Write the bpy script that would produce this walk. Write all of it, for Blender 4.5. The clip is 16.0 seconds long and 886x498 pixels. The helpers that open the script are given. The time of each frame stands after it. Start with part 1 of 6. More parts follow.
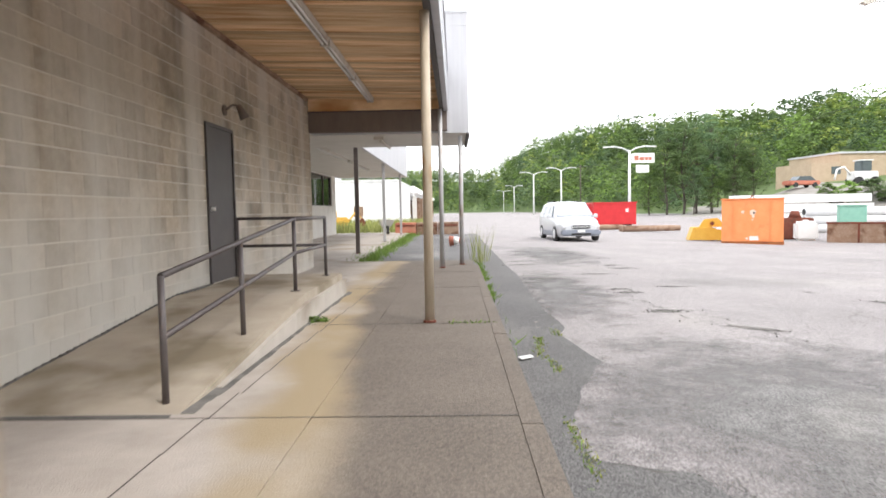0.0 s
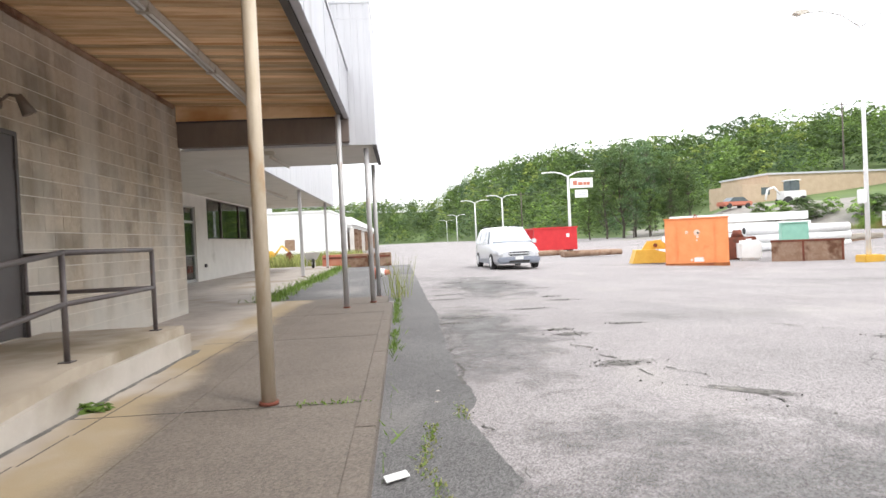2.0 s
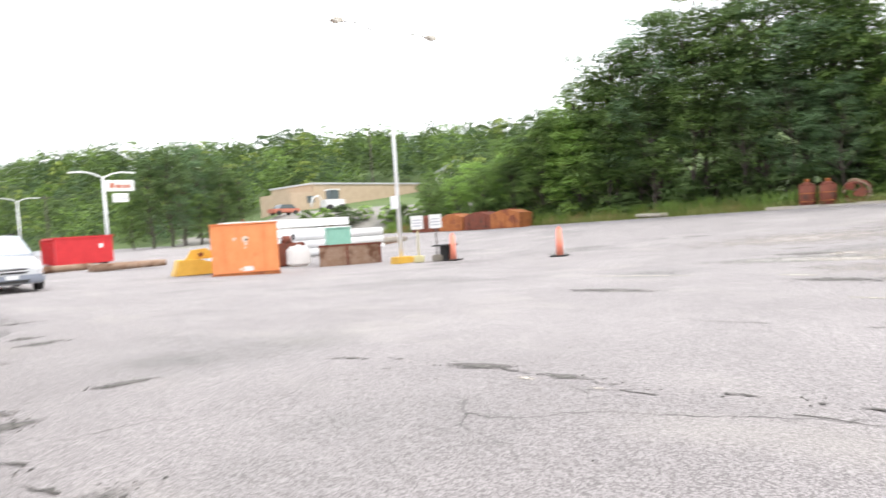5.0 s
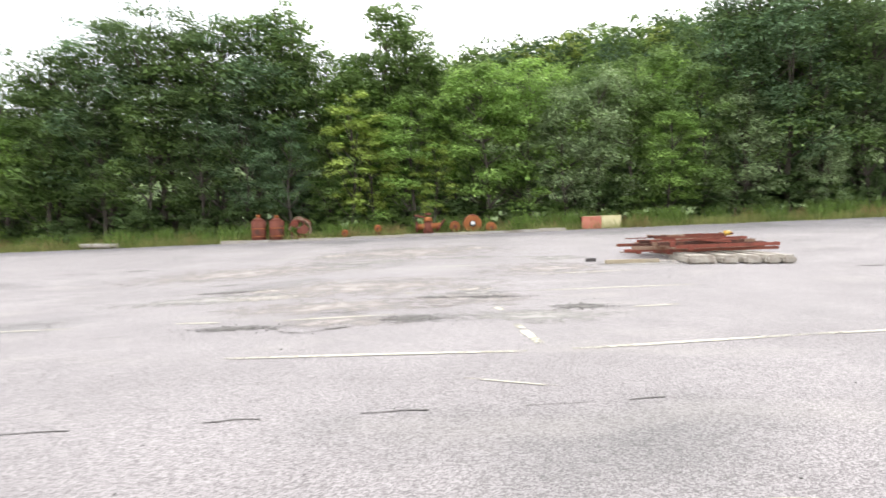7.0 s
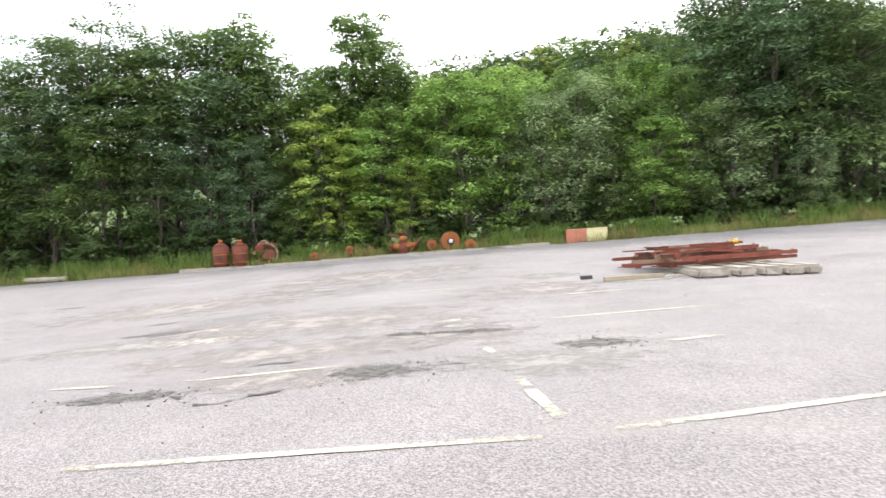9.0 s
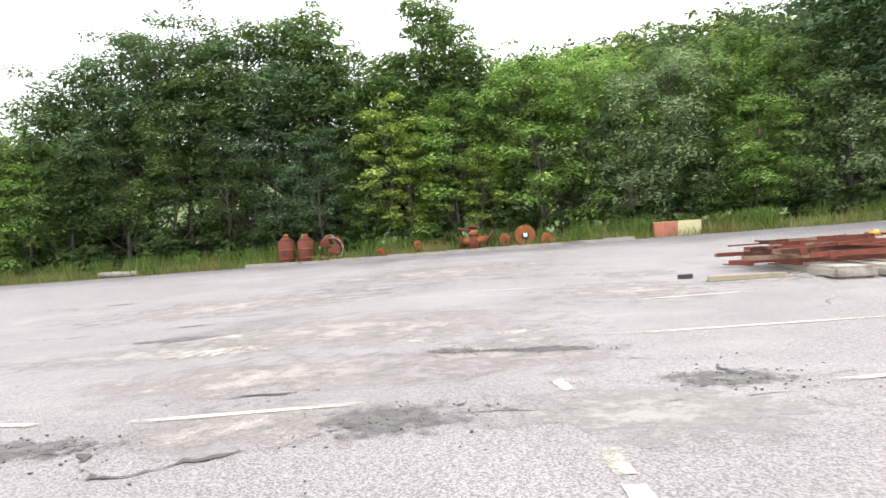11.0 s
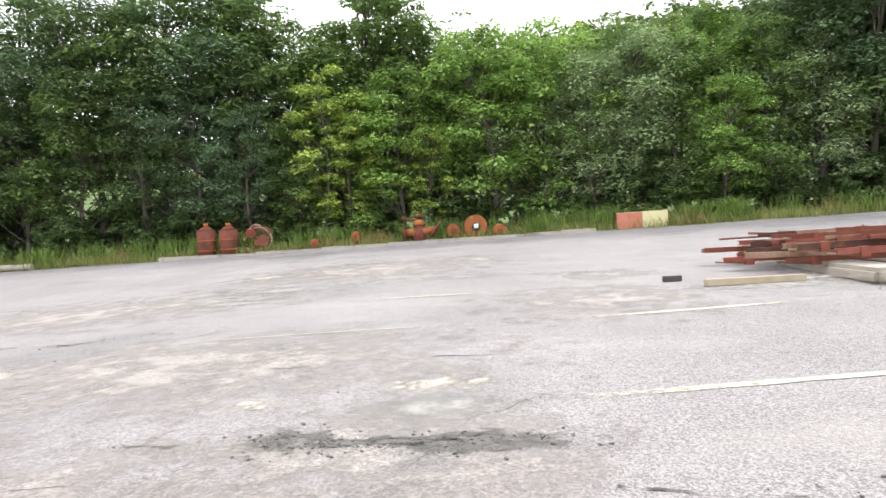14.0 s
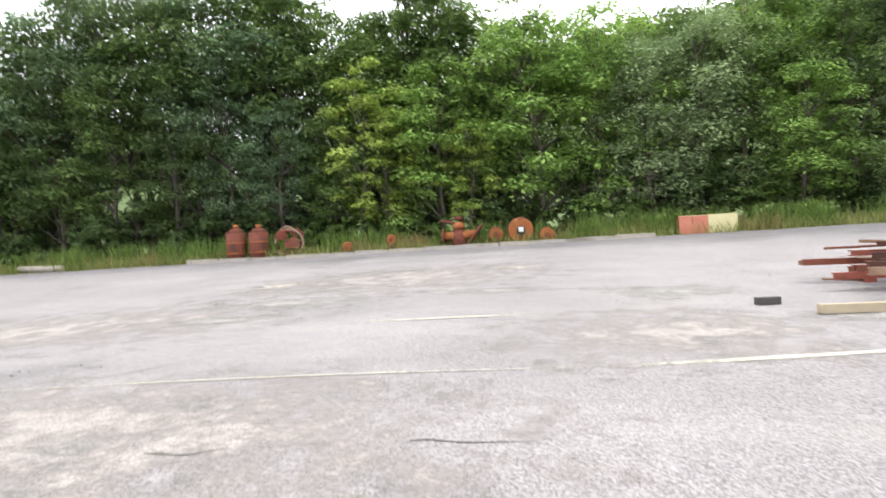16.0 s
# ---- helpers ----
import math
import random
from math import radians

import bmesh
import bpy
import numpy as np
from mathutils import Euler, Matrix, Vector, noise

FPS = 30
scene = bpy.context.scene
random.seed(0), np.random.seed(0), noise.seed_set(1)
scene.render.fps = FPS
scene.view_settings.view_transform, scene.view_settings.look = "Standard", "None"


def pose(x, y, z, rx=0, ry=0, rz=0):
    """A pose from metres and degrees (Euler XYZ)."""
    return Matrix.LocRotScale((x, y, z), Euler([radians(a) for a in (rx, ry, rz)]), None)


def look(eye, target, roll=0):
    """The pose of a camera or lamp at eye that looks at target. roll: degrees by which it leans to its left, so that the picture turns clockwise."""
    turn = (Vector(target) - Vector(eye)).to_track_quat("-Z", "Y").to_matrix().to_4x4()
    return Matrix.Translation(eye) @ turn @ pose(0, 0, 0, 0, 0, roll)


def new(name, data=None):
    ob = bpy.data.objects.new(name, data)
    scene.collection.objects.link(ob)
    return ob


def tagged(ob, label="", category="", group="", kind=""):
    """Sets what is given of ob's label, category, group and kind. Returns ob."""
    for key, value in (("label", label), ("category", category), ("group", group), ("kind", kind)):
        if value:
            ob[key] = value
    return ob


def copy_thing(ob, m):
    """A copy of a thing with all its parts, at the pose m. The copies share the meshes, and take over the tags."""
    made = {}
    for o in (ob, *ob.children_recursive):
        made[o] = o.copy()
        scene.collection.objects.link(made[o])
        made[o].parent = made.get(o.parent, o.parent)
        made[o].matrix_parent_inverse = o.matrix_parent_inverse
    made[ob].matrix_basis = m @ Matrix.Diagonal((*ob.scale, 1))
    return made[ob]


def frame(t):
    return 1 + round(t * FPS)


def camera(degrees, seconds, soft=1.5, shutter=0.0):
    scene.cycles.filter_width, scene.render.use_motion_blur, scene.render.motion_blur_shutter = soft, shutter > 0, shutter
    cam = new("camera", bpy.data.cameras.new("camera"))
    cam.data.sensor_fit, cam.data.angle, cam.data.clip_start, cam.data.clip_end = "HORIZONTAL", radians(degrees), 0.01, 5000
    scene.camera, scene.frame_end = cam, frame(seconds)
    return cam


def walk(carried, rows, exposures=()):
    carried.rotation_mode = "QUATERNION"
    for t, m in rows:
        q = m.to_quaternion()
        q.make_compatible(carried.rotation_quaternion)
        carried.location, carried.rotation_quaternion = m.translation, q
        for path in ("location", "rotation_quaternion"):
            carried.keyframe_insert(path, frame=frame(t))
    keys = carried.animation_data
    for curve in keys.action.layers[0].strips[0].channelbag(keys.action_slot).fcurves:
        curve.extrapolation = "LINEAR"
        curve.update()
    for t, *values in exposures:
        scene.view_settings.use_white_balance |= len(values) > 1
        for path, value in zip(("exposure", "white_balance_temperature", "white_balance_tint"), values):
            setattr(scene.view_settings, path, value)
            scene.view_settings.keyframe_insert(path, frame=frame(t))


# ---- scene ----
cam = camera(69.4, 16.0, 1.5, 0.3)
PATH = [
    (0, (1.35, 2.263, 1.417), (1.308, 4.259, 1.296), -1.0),
    (0.5, (1.511, 2.917, 1.422), (1.493, 4.917, 1.411), -4.0),
    (1, (1.645, 3.557, 1.397), (1.715, 5.556, 1.39), -2.7),
    (1.5, (1.855, 4.161, 1.351), (2.003, 6.155, 1.316), -4.2),
    (2, (2.075, 4.739, 1.306), (2.205, 6.734, 1.275), -2.7),
    (2.5, (2.236, 5.328, 1.307), (2.441, 7.317, 1.262), -0.0),
    (3, (2.401, 5.863, 1.309), (2.648, 7.848, 1.315), -3.1),
    (3.5, (2.592, 6.359, 1.272), (3.041, 8.307, 1.22), -5.0),
    (4, (2.889, 6.792, 1.252), (3.542, 8.682, 1.233), -7.4),
    (4.5, (3.21, 7.123, 1.262), (4.13, 8.898, 1.207), -3.3),
    (5, (3.581, 7.415, 1.26), (4.919, 8.9, 1.176), -3.6),
    (5.2, (3.791, 7.505, 1.254), (5.254, 8.867, 1.19), -6.5),
    (7.3, (7.095, 7.44, 1.185), (9.09, 7.406, 1.053), -1.8),
    (7.5, (7.34, 7.46, 1.186), (9.33, 7.366, 1.003), -2.7),
    (8, (7.876, 7.491, 1.201), (9.873, 7.476, 1.103), -4.7),
    (8.5, (8.386, 7.505, 1.195), (10.385, 7.435, 1.191), -3.6),
    (9, (8.938, 7.484, 1.187), (10.937, 7.539, 1.185), -3.6),
    (9.2, (9.131, 7.47, 1.17), (11.127, 7.595, 1.167), -2.7),
    (11.3, (11.521, 7.343, 1.084), (13.489, 7.697, 1.058), -3.5),
    (11.5, (11.749, 7.344, 1.069), (13.704, 7.758, 1.005), -3.1),
    (12, (12.383, 7.335, 1.086), (14.307, 7.867, 0.976), -2.2),
    (12.5, (12.909, 7.267, 1.096), (14.806, 7.9, 1.114), -1.8),
    (13, (13.493, 7.253, 1.087), (15.452, 7.644, 0.982), 0.7),
    (13.5, (14.038, 7.191, 1.087), (16.021, 7.446, 1.03), -3.9),
    (14, (14.581, 7.158, 1.074), (16.574, 7.323, 1.042), -3.2),
    (14.5, (15.139, 7.085, 1.065), (17.13, 7.238, 0.954), -3.3),
    (15, (15.643, 7.02, 1.067), (17.629, 7.229, 0.965), -0.2),
    (15.5, (16.248, 6.972, 1.055), (18.233, 7.179, 0.926), -0.4),
    (16, (16.801, 6.987, 1.095), (18.775, 7.307, 1.081), -2.7),
]
EXPO = [(0, 0.95), (3, 0.88), (7, 0.92), (9, 0.94), (16, 0.95)]
walk(cam, [(t, look(e, a, r)) for t, e, a, r in PATH], EXPO)

# ---------------------------------------------------------------- light
world = bpy.data.worlds.new("overcast_sky")
scene.world = world
world.use_nodes = True
wn, wl = world.node_tree.nodes, world.node_tree.links
sky = wn.new("ShaderNodeTexSky")
sky.sky_type = "NISHITA"
sky.sun_disc = False
sky.sun_elevation, sky.sun_rotation = radians(52), radians(120)
sky.air_density, sky.dust_density = 1.0, 3.0
cloud = wn.new("ShaderNodeTexNoise")
cloud.inputs["Scale"].default_value = 1.6
cloud.inputs["Detail"].default_value = 5
cram = wn.new("ShaderNodeValToRGB")
cram.color_ramp.elements[0].position, cram.color_ramp.elements[0].color = 0.3, (12.0, 12.5, 13.4, 1)
cram.color_ramp.elements[1].position, cram.color_ramp.elements[1].color = 0.7, (15.0, 15.0, 15.2, 1)
cmix = wn.new("ShaderNodeMixRGB")
cmix.inputs[0].default_value = 0.86
wcoord = wn.new("ShaderNodeTexCoord")
wl.new(wcoord.outputs["Generated"], cloud.inputs["Vector"])
wl.new(cloud.outputs["Fac"], cram.inputs["Fac"])
wl.new(sky.outputs[0], cmix.inputs[1])
wl.new(cram.outputs[0], cmix.inputs[2])
wl.new(cmix.outputs[0], wn["Background"].inputs["Color"])
wn["Background"].inputs["Strength"].default_value = 0.105
sun = new("sun", bpy.data.lights.new("sun", "SUN"))
sun.data.energy, sun.data.angle, sun.data.color = 1.1, radians(14), (1.0, 0.96, 0.9)
sun.matrix_world = look((30, -25, 50), (0, 0, 0))

# ---------------------------------------------------------------- materials
def mat(name, c1, c2, scale=6.0, rough=0.8, metal=0.0, bump=0.15, grain=60.0, stain=None, stain_scale=0.8, stain_at=0.55, stretch=(1, 1, 1), spread=0.0, island=0.0, translucent=0.0, speck=0.0):
    """A surface of two tones, with fine grain, larger stains and relief, laid out in metres."""
    m = bpy.data.materials.new(name)
    m.use_nodes = True
    n, l = m.node_tree.nodes, m.node_tree.links
    b = n["Principled BSDF"]
    geo = n.new("ShaderNodeNewGeometry")
    vm = n.new("ShaderNodeVectorMath")
    vm.operation = "MULTIPLY"
    vm.inputs[1].default_value = stretch
    l.new(geo.outputs["Position"], vm.inputs[0])
    n1 = n.new("ShaderNodeTexNoise")
    n1.inputs["Scale"].default_value, n1.inputs["Detail"].default_value, n1.inputs["Roughness"].default_value = scale, 6, 0.65
    l.new(vm.outputs[0], n1.inputs["Vector"])
    r1 = n.new("ShaderNodeValToRGB")
    r1.color_ramp.elements[0].position, r1.color_ramp.elements[1].position = 0.3, 0.7
    r1.color_ramp.elements[0].color, r1.color_ramp.elements[1].color = (*c1, 1), (*c2, 1)
    l.new(n1.outputs["Fac"], r1.inputs["Fac"])
    col = r1.outputs["Color"]
    if stain:
        n2 = n.new("ShaderNodeTexNoise")
        n2.inputs["Scale"].default_value, n2.inputs["Detail"].default_value = stain_scale, 8
        l.new(vm.outputs[0], n2.inputs["Vector"])
        r2 = n.new("ShaderNodeMapRange")
        r2.inputs["From Min"].default_value, r2.inputs["From Max"].default_value = stain_at, stain_at + 0.14
        l.new(n2.outputs["Fac"], r2.inputs["Value"])
        mx = n.new("ShaderNodeMixRGB")
        l.new(r2.outputs[0], mx.inputs[0])
        l.new(col, mx.inputs[1])
        mx.inputs[2].default_value = (*stain, 1)
        col = mx.outputs[0]
    if speck:
        vo = n.new("ShaderNodeTexVoronoi")
        vo.inputs["Scale"].default_value = grain
        l.new(geo.outputs["Position"], vo.inputs["Vector"])
        bw = n.new("ShaderNodeRGBToBW")
        l.new(vo.outputs["Color"], bw.inputs[0])
        mr = n.new("ShaderNodeMapRange")
        mr.inputs["From Min"].default_value, mr.inputs["From Max"].default_value = 0.25, 0.75
        mr.inputs["To Min"].default_value, mr.inputs["To Max"].default_value = 1 - speck, 1 + speck
        l.new(bw.outputs[0], mr.inputs["Value"])
        mu = n.new("ShaderNodeVectorMath")
        mu.operation = "MULTIPLY"
        l.new(col, mu.inputs[0])
        l.new(mr.outputs[0], mu.inputs[1])
        col = mu.outputs[0]
    if spread or island:
        src = n.new("ShaderNodeObjectInfo").outputs["Random"] if spread else geo.outputs["Random Per Island"]
        mr = n.new("ShaderNodeMapRange")
        mr.inputs["To Min"].default_value, mr.inputs["To Max"].default_value = 1 - (spread or island), 1 + (spread or island)
        l.new(src, mr.inputs["Value"])
        mu = n.new("ShaderNodeVectorMath")
        mu.operation = "MULTIPLY"
        l.new(col, mu.inputs[0])
        l.new(mr.outputs[0], mu.inputs[1])
        col = mu.outputs[0]
    l.new(col, b.inputs["Base Color"])
    b.inputs["Roughness"].default_value, b.inputs["Metallic"].default_value = rough, metal
    if bump:
        n3 = n.new("ShaderNodeTexNoise")
        n3.inputs["Scale"].default_value, n3.inputs["Detail"].default_value = grain, 4
        l.new(vm.outputs[0], n3.inputs["Vector"])
        bp = n.new("ShaderNodeBump")
        bp.inputs["Strength"].default_value, bp.inputs["Distance"].default_value = bump, 0.02
        l.new(n3.outputs["Fac"], bp.inputs["Height"])
        l.new(bp.outputs[0], b.inputs["Normal"])
    if translucent:
        b.inputs["Specular IOR Level"].default_value = 0.2
        tr = n.new("ShaderNodeBsdfTranslucent")
        l.new(col, tr.inputs["Color"])
        ms = n.new("ShaderNodeMixShader")
        ms.inputs[0].default_value = translucent
        l.new(b.outputs[0], ms.inputs[1])
        l.new(tr.outputs[0], ms.inputs[2])
        l.new(ms.outputs[0], n["Material Output"].inputs["Surface"])
    return m


def asphalt_material(name, base, light, dark_patch, crack=True):
    m = mat(name, base, light, 0.35, 0.92, bump=0.5, grain=100, stain=dark_patch, stain_scale=0.22, stain_at=0.56, speck=0.38)
    n, l = m.node_tree.nodes, m.node_tree.links
    b = n["Principled BSDF"]
    geo = n.new("ShaderNodeNewGeometry")
    col = b.inputs["Base Color"].links[0].from_socket
    # sandy, pale drifts
    sa = n.new("ShaderNodeTexNoise")
    sa.inputs["Scale"].default_value, sa.inputs["Detail"].default_value = 0.5, 9
    off = n.new("ShaderNodeVectorMath")
    off.operation = "MULTIPLY_ADD"
    off.inputs[1].default_value, off.inputs[2].default_value = (1.6, 0.7, 1), (40, 13, 0)
    l.new(geo.outputs["Position"], off.inputs[0])
    l.new(off.outputs[0], sa.inputs["Vector"])
    sr = n.new("ShaderNodeMapRange")
    sr.inputs["From Min"].default_value, sr.inputs["From Max"].default_value, sr.inputs["To Max"].default_value = 0.55, 0.72, 0.3
    l.new(sa.outputs["Fac"], sr.inputs["Value"])
    mx = n.new("ShaderNodeMixRGB")
    l.new(sr.outputs[0], mx.inputs[0])
    l.new(col, mx.inputs[1])
    mx.inputs[2].default_value = (0.40, 0.37, 0.335, 1)
    col = mx.outputs[0]
    if crack:
        wa = n.new("ShaderNodeTexNoise")
        wa.inputs["Scale"].default_value, wa.inputs["Detail"].default_value = 1.1, 5
        l.new(geo.outputs["Position"], wa.inputs["Vector"])
        ad = n.new("ShaderNodeVectorMath")
        ad.operation = "MULTIPLY_ADD"
        ad.inputs[1].default_value = (0.9, 0.9, 0)
        l.new(wa.outputs["Color"], ad.inputs[0])
        l.new(geo.outputs["Position"], ad.inputs[2])
        for size, width, at in ((0.13, 0.0018, 0.55), (0.5, 0.005, 0.62)):
            vo = n.new("ShaderNodeTexVoronoi")
            vo.feature = "DISTANCE_TO_EDGE"
            vo.voronoi_dimensions = "2D"
            vo.inputs["Scale"].default_value = size
            l.new(ad.outputs[0], vo.inputs["Vector"])
            cr = n.new("ShaderNodeMapRange")
            cr.inputs["From Min"].default_value, cr.inputs["From Max"].default_value = width, width * 0.3
            l.new(vo.outputs["Distance"], cr.inputs["Value"])
            mk = n.new("ShaderNodeTexNoise")
            mk.inputs["Scale"].default_value, mk.inputs["Detail"].default_value = 0.45, 6
            l.new(geo.outputs["Position"], mk.inputs["Vector"])
            mr = n.new("ShaderNodeMapRange")
            mr.inputs["From Min"].default_value, mr.inputs["From Max"].default_value = at, at + 0.1
            l.new(mk.outputs["Fac"], mr.inputs["Value"])
            mu = n.new("ShaderNodeMath")
            mu.operation = "MULTIPLY"
            l.new(cr.outputs[0], mu.inputs[0])
            l.new(mr.outputs[0], mu.inputs[1])
            m2 = n.new("ShaderNodeMixRGB")
            l.new(mu.outputs[0], m2.inputs[0])
            l.new(col, m2.inputs[1])
            m2.inputs[2].default_value = (0.06, 0.056, 0.052, 1)
            col = m2.outputs[0]
    l.new(col, b.inputs["Base Color"])
    return m


def streaky_block(spread=0.17, island=0.0):
    """Bare grey block with pale vertical runs of lime."""
    m = mat("weathered_block", (0.375, 0.308, 0.235), (0.49, 0.415, 0.325), 9, 0.92, bump=0.5, grain=120, stain=(0.27, 0.228, 0.175), stain_scale=1.3, stain_at=0.54, spread=spread, island=island)
    n, l = m.node_tree.nodes, m.node_tree.links
    b = n["Principled BSDF"]
    col = b.inputs["Base Color"].links[0].from_socket
    geo = n.new("ShaderNodeNewGeometry")
    st = n.new("ShaderNodeVectorMath")
    st.operation = "MULTIPLY"
    st.inputs[1].default_value = (0, 1.5, 0.07)
    l.new(geo.outputs["Position"], st.inputs[0])
    no = n.new("ShaderNodeTexNoise")
    no.inputs["Scale"].default_value, no.inputs["Detail"].default_value = 1.0, 4
    l.new(st.outputs[0], no.inputs["Vector"])
    mr = n.new("ShaderNodeMapRange")
    mr.inputs["From Min"].default_value, mr.inputs["From Max"].default_value, mr.inputs["To Max"].default_value = 0.45, 0.66, 0.7
    l.new(no.outputs["Fac"], mr.inputs["Value"])
    mx = n.new("ShaderNodeMixRGB")
    l.new(mr.outputs[0], mx.inputs[0])
    l.new(col, mx.inputs[1])
    mx.inputs[2].default_value = (0.63, 0.59, 0.53, 1)
    # paler low on the wall, with a ragged upper outline
    sx = n.new("ShaderNodeSeparateXYZ")
    l.new(geo.outputs["Position"], sx.inputs[0])
    nz = n.new("ShaderNodeTexNoise")
    nz.inputs["Scale"].default_value, nz.inputs["Detail"].default_value = 1.1, 6
    l.new(geo.outputs["Position"], nz.inputs["Vector"])
    ad = n.new("ShaderNodeMath")
    ad.operation = "MULTIPLY_ADD"
    ad.inputs[1].default_value = 2.6
    l.new(nz.outputs["Fac"], ad.inputs[0])
    l.new(sx.outputs["Z"], ad.inputs[2])
    lo = n.new("ShaderNodeMapRange")
    lo.inputs["From Min"].default_value, lo.inputs["From Max"].default_value = 2.9, 1.6
    lo.inputs["To Min"].default_value, lo.inputs["To Max"].default_value = 0.0, 0.7
    l.new(ad.outputs[0], lo.inputs["Value"])
    m2 = n.new("ShaderNodeMixRGB")
    l.new(lo.outputs[0], m2.inputs[0])
    l.new(mx.outputs[0], m2.inputs[1])
    m2.inputs[2].default_value = (0.68, 0.645, 0.59, 1)
    l.new(m2.outputs[0], b.inputs["Base Color"])
    return m


def glass_material(name, tint=(0.75, 0.85, 0.8)):
    m = bpy.data.materials.new(name)
    m.use_nodes = True
    n, l = m.node_tree.nodes, m.node_tree.links
    g = n.new("ShaderNodeBsdfGlossy")
    g.inputs["Roughness"].default_value = 0.03
    t = n.new("ShaderNodeBsdfTransparent")
    t.inputs["Color"].default_value = (*tint, 1)
    fr = n.new("ShaderNodeFresnel")
    fr.inputs["IOR"].default_value = 1.6
    ms = n.new("ShaderNodeMixShader")
    l.new(fr.outputs[0], ms.inputs[0])
    l.new(t.outputs[0], ms.inputs[1])
    l.new(g.outputs[0], ms.inputs[2])
    l.new(ms.outputs[0], n["Material Output"].inputs["Surface"])
    return m


def fading(m, inner=0.16, outer=0.5, ragged=0.5, size=9.0):
    """Lets a thin patch thin out raggedly towards its rim."""
    n, l = m.node_tree.nodes, m.node_tree.links
    src = n["Material Output"].inputs["Surface"].links[0].from_socket
    tc = n.new("ShaderNodeTexCoord")
    fl = n.new("ShaderNodeVectorMath")
    fl.operation = "MULTIPLY_ADD"
    fl.inputs[1].default_value, fl.inputs[2].default_value = (1, 1, 0), (-0.5, -0.5, 0)
    l.new(tc.outputs["Generated"], fl.inputs[0])
    ln = n.new("ShaderNodeVectorMath")
    ln.operation = "LENGTH"
    l.new(fl.outputs[0], ln.inputs[0])
    geo = n.new("ShaderNodeNewGeometry")
    no = n.new("ShaderNodeTexNoise")
    no.inputs["Scale"].default_value, no.inputs["Detail"].default_value, no.inputs["Roughness"].default_value = size, 7, 0.7
    l.new(geo.outputs["Position"], no.inputs["Vector"])
    ad = n.new("ShaderNodeMath")
    ad.operation = "MULTIPLY_ADD"
    ad.inputs[1].default_value = ragged
    l.new(no.outputs["Fac"], ad.inputs[0])
    l.new(ln.outputs["Value"], ad.inputs[2])
    mr = n.new("ShaderNodeMapRange")
    mr.inputs["From Min"].default_value, mr.inputs["From Max"].default_value = inner + ragged * 0.5, outer + ragged * 0.4
    mr.inputs["To Min"].default_value, mr.inputs["To Max"].default_value = 1, 0
    l.new(ad.outputs[0], mr.inputs["Value"])
    tr = n.new("ShaderNodeBsdfTransparent")
    ms = n.new("ShaderNodeMixShader")
    l.new(mr.outputs[0], ms.inputs[0])
    l.new(tr.outputs[0], ms.inputs[1])
    l.new(src, ms.inputs[2])
    l.new(ms.outputs[0], n["Material Output"].inputs["Surface"])
    return m


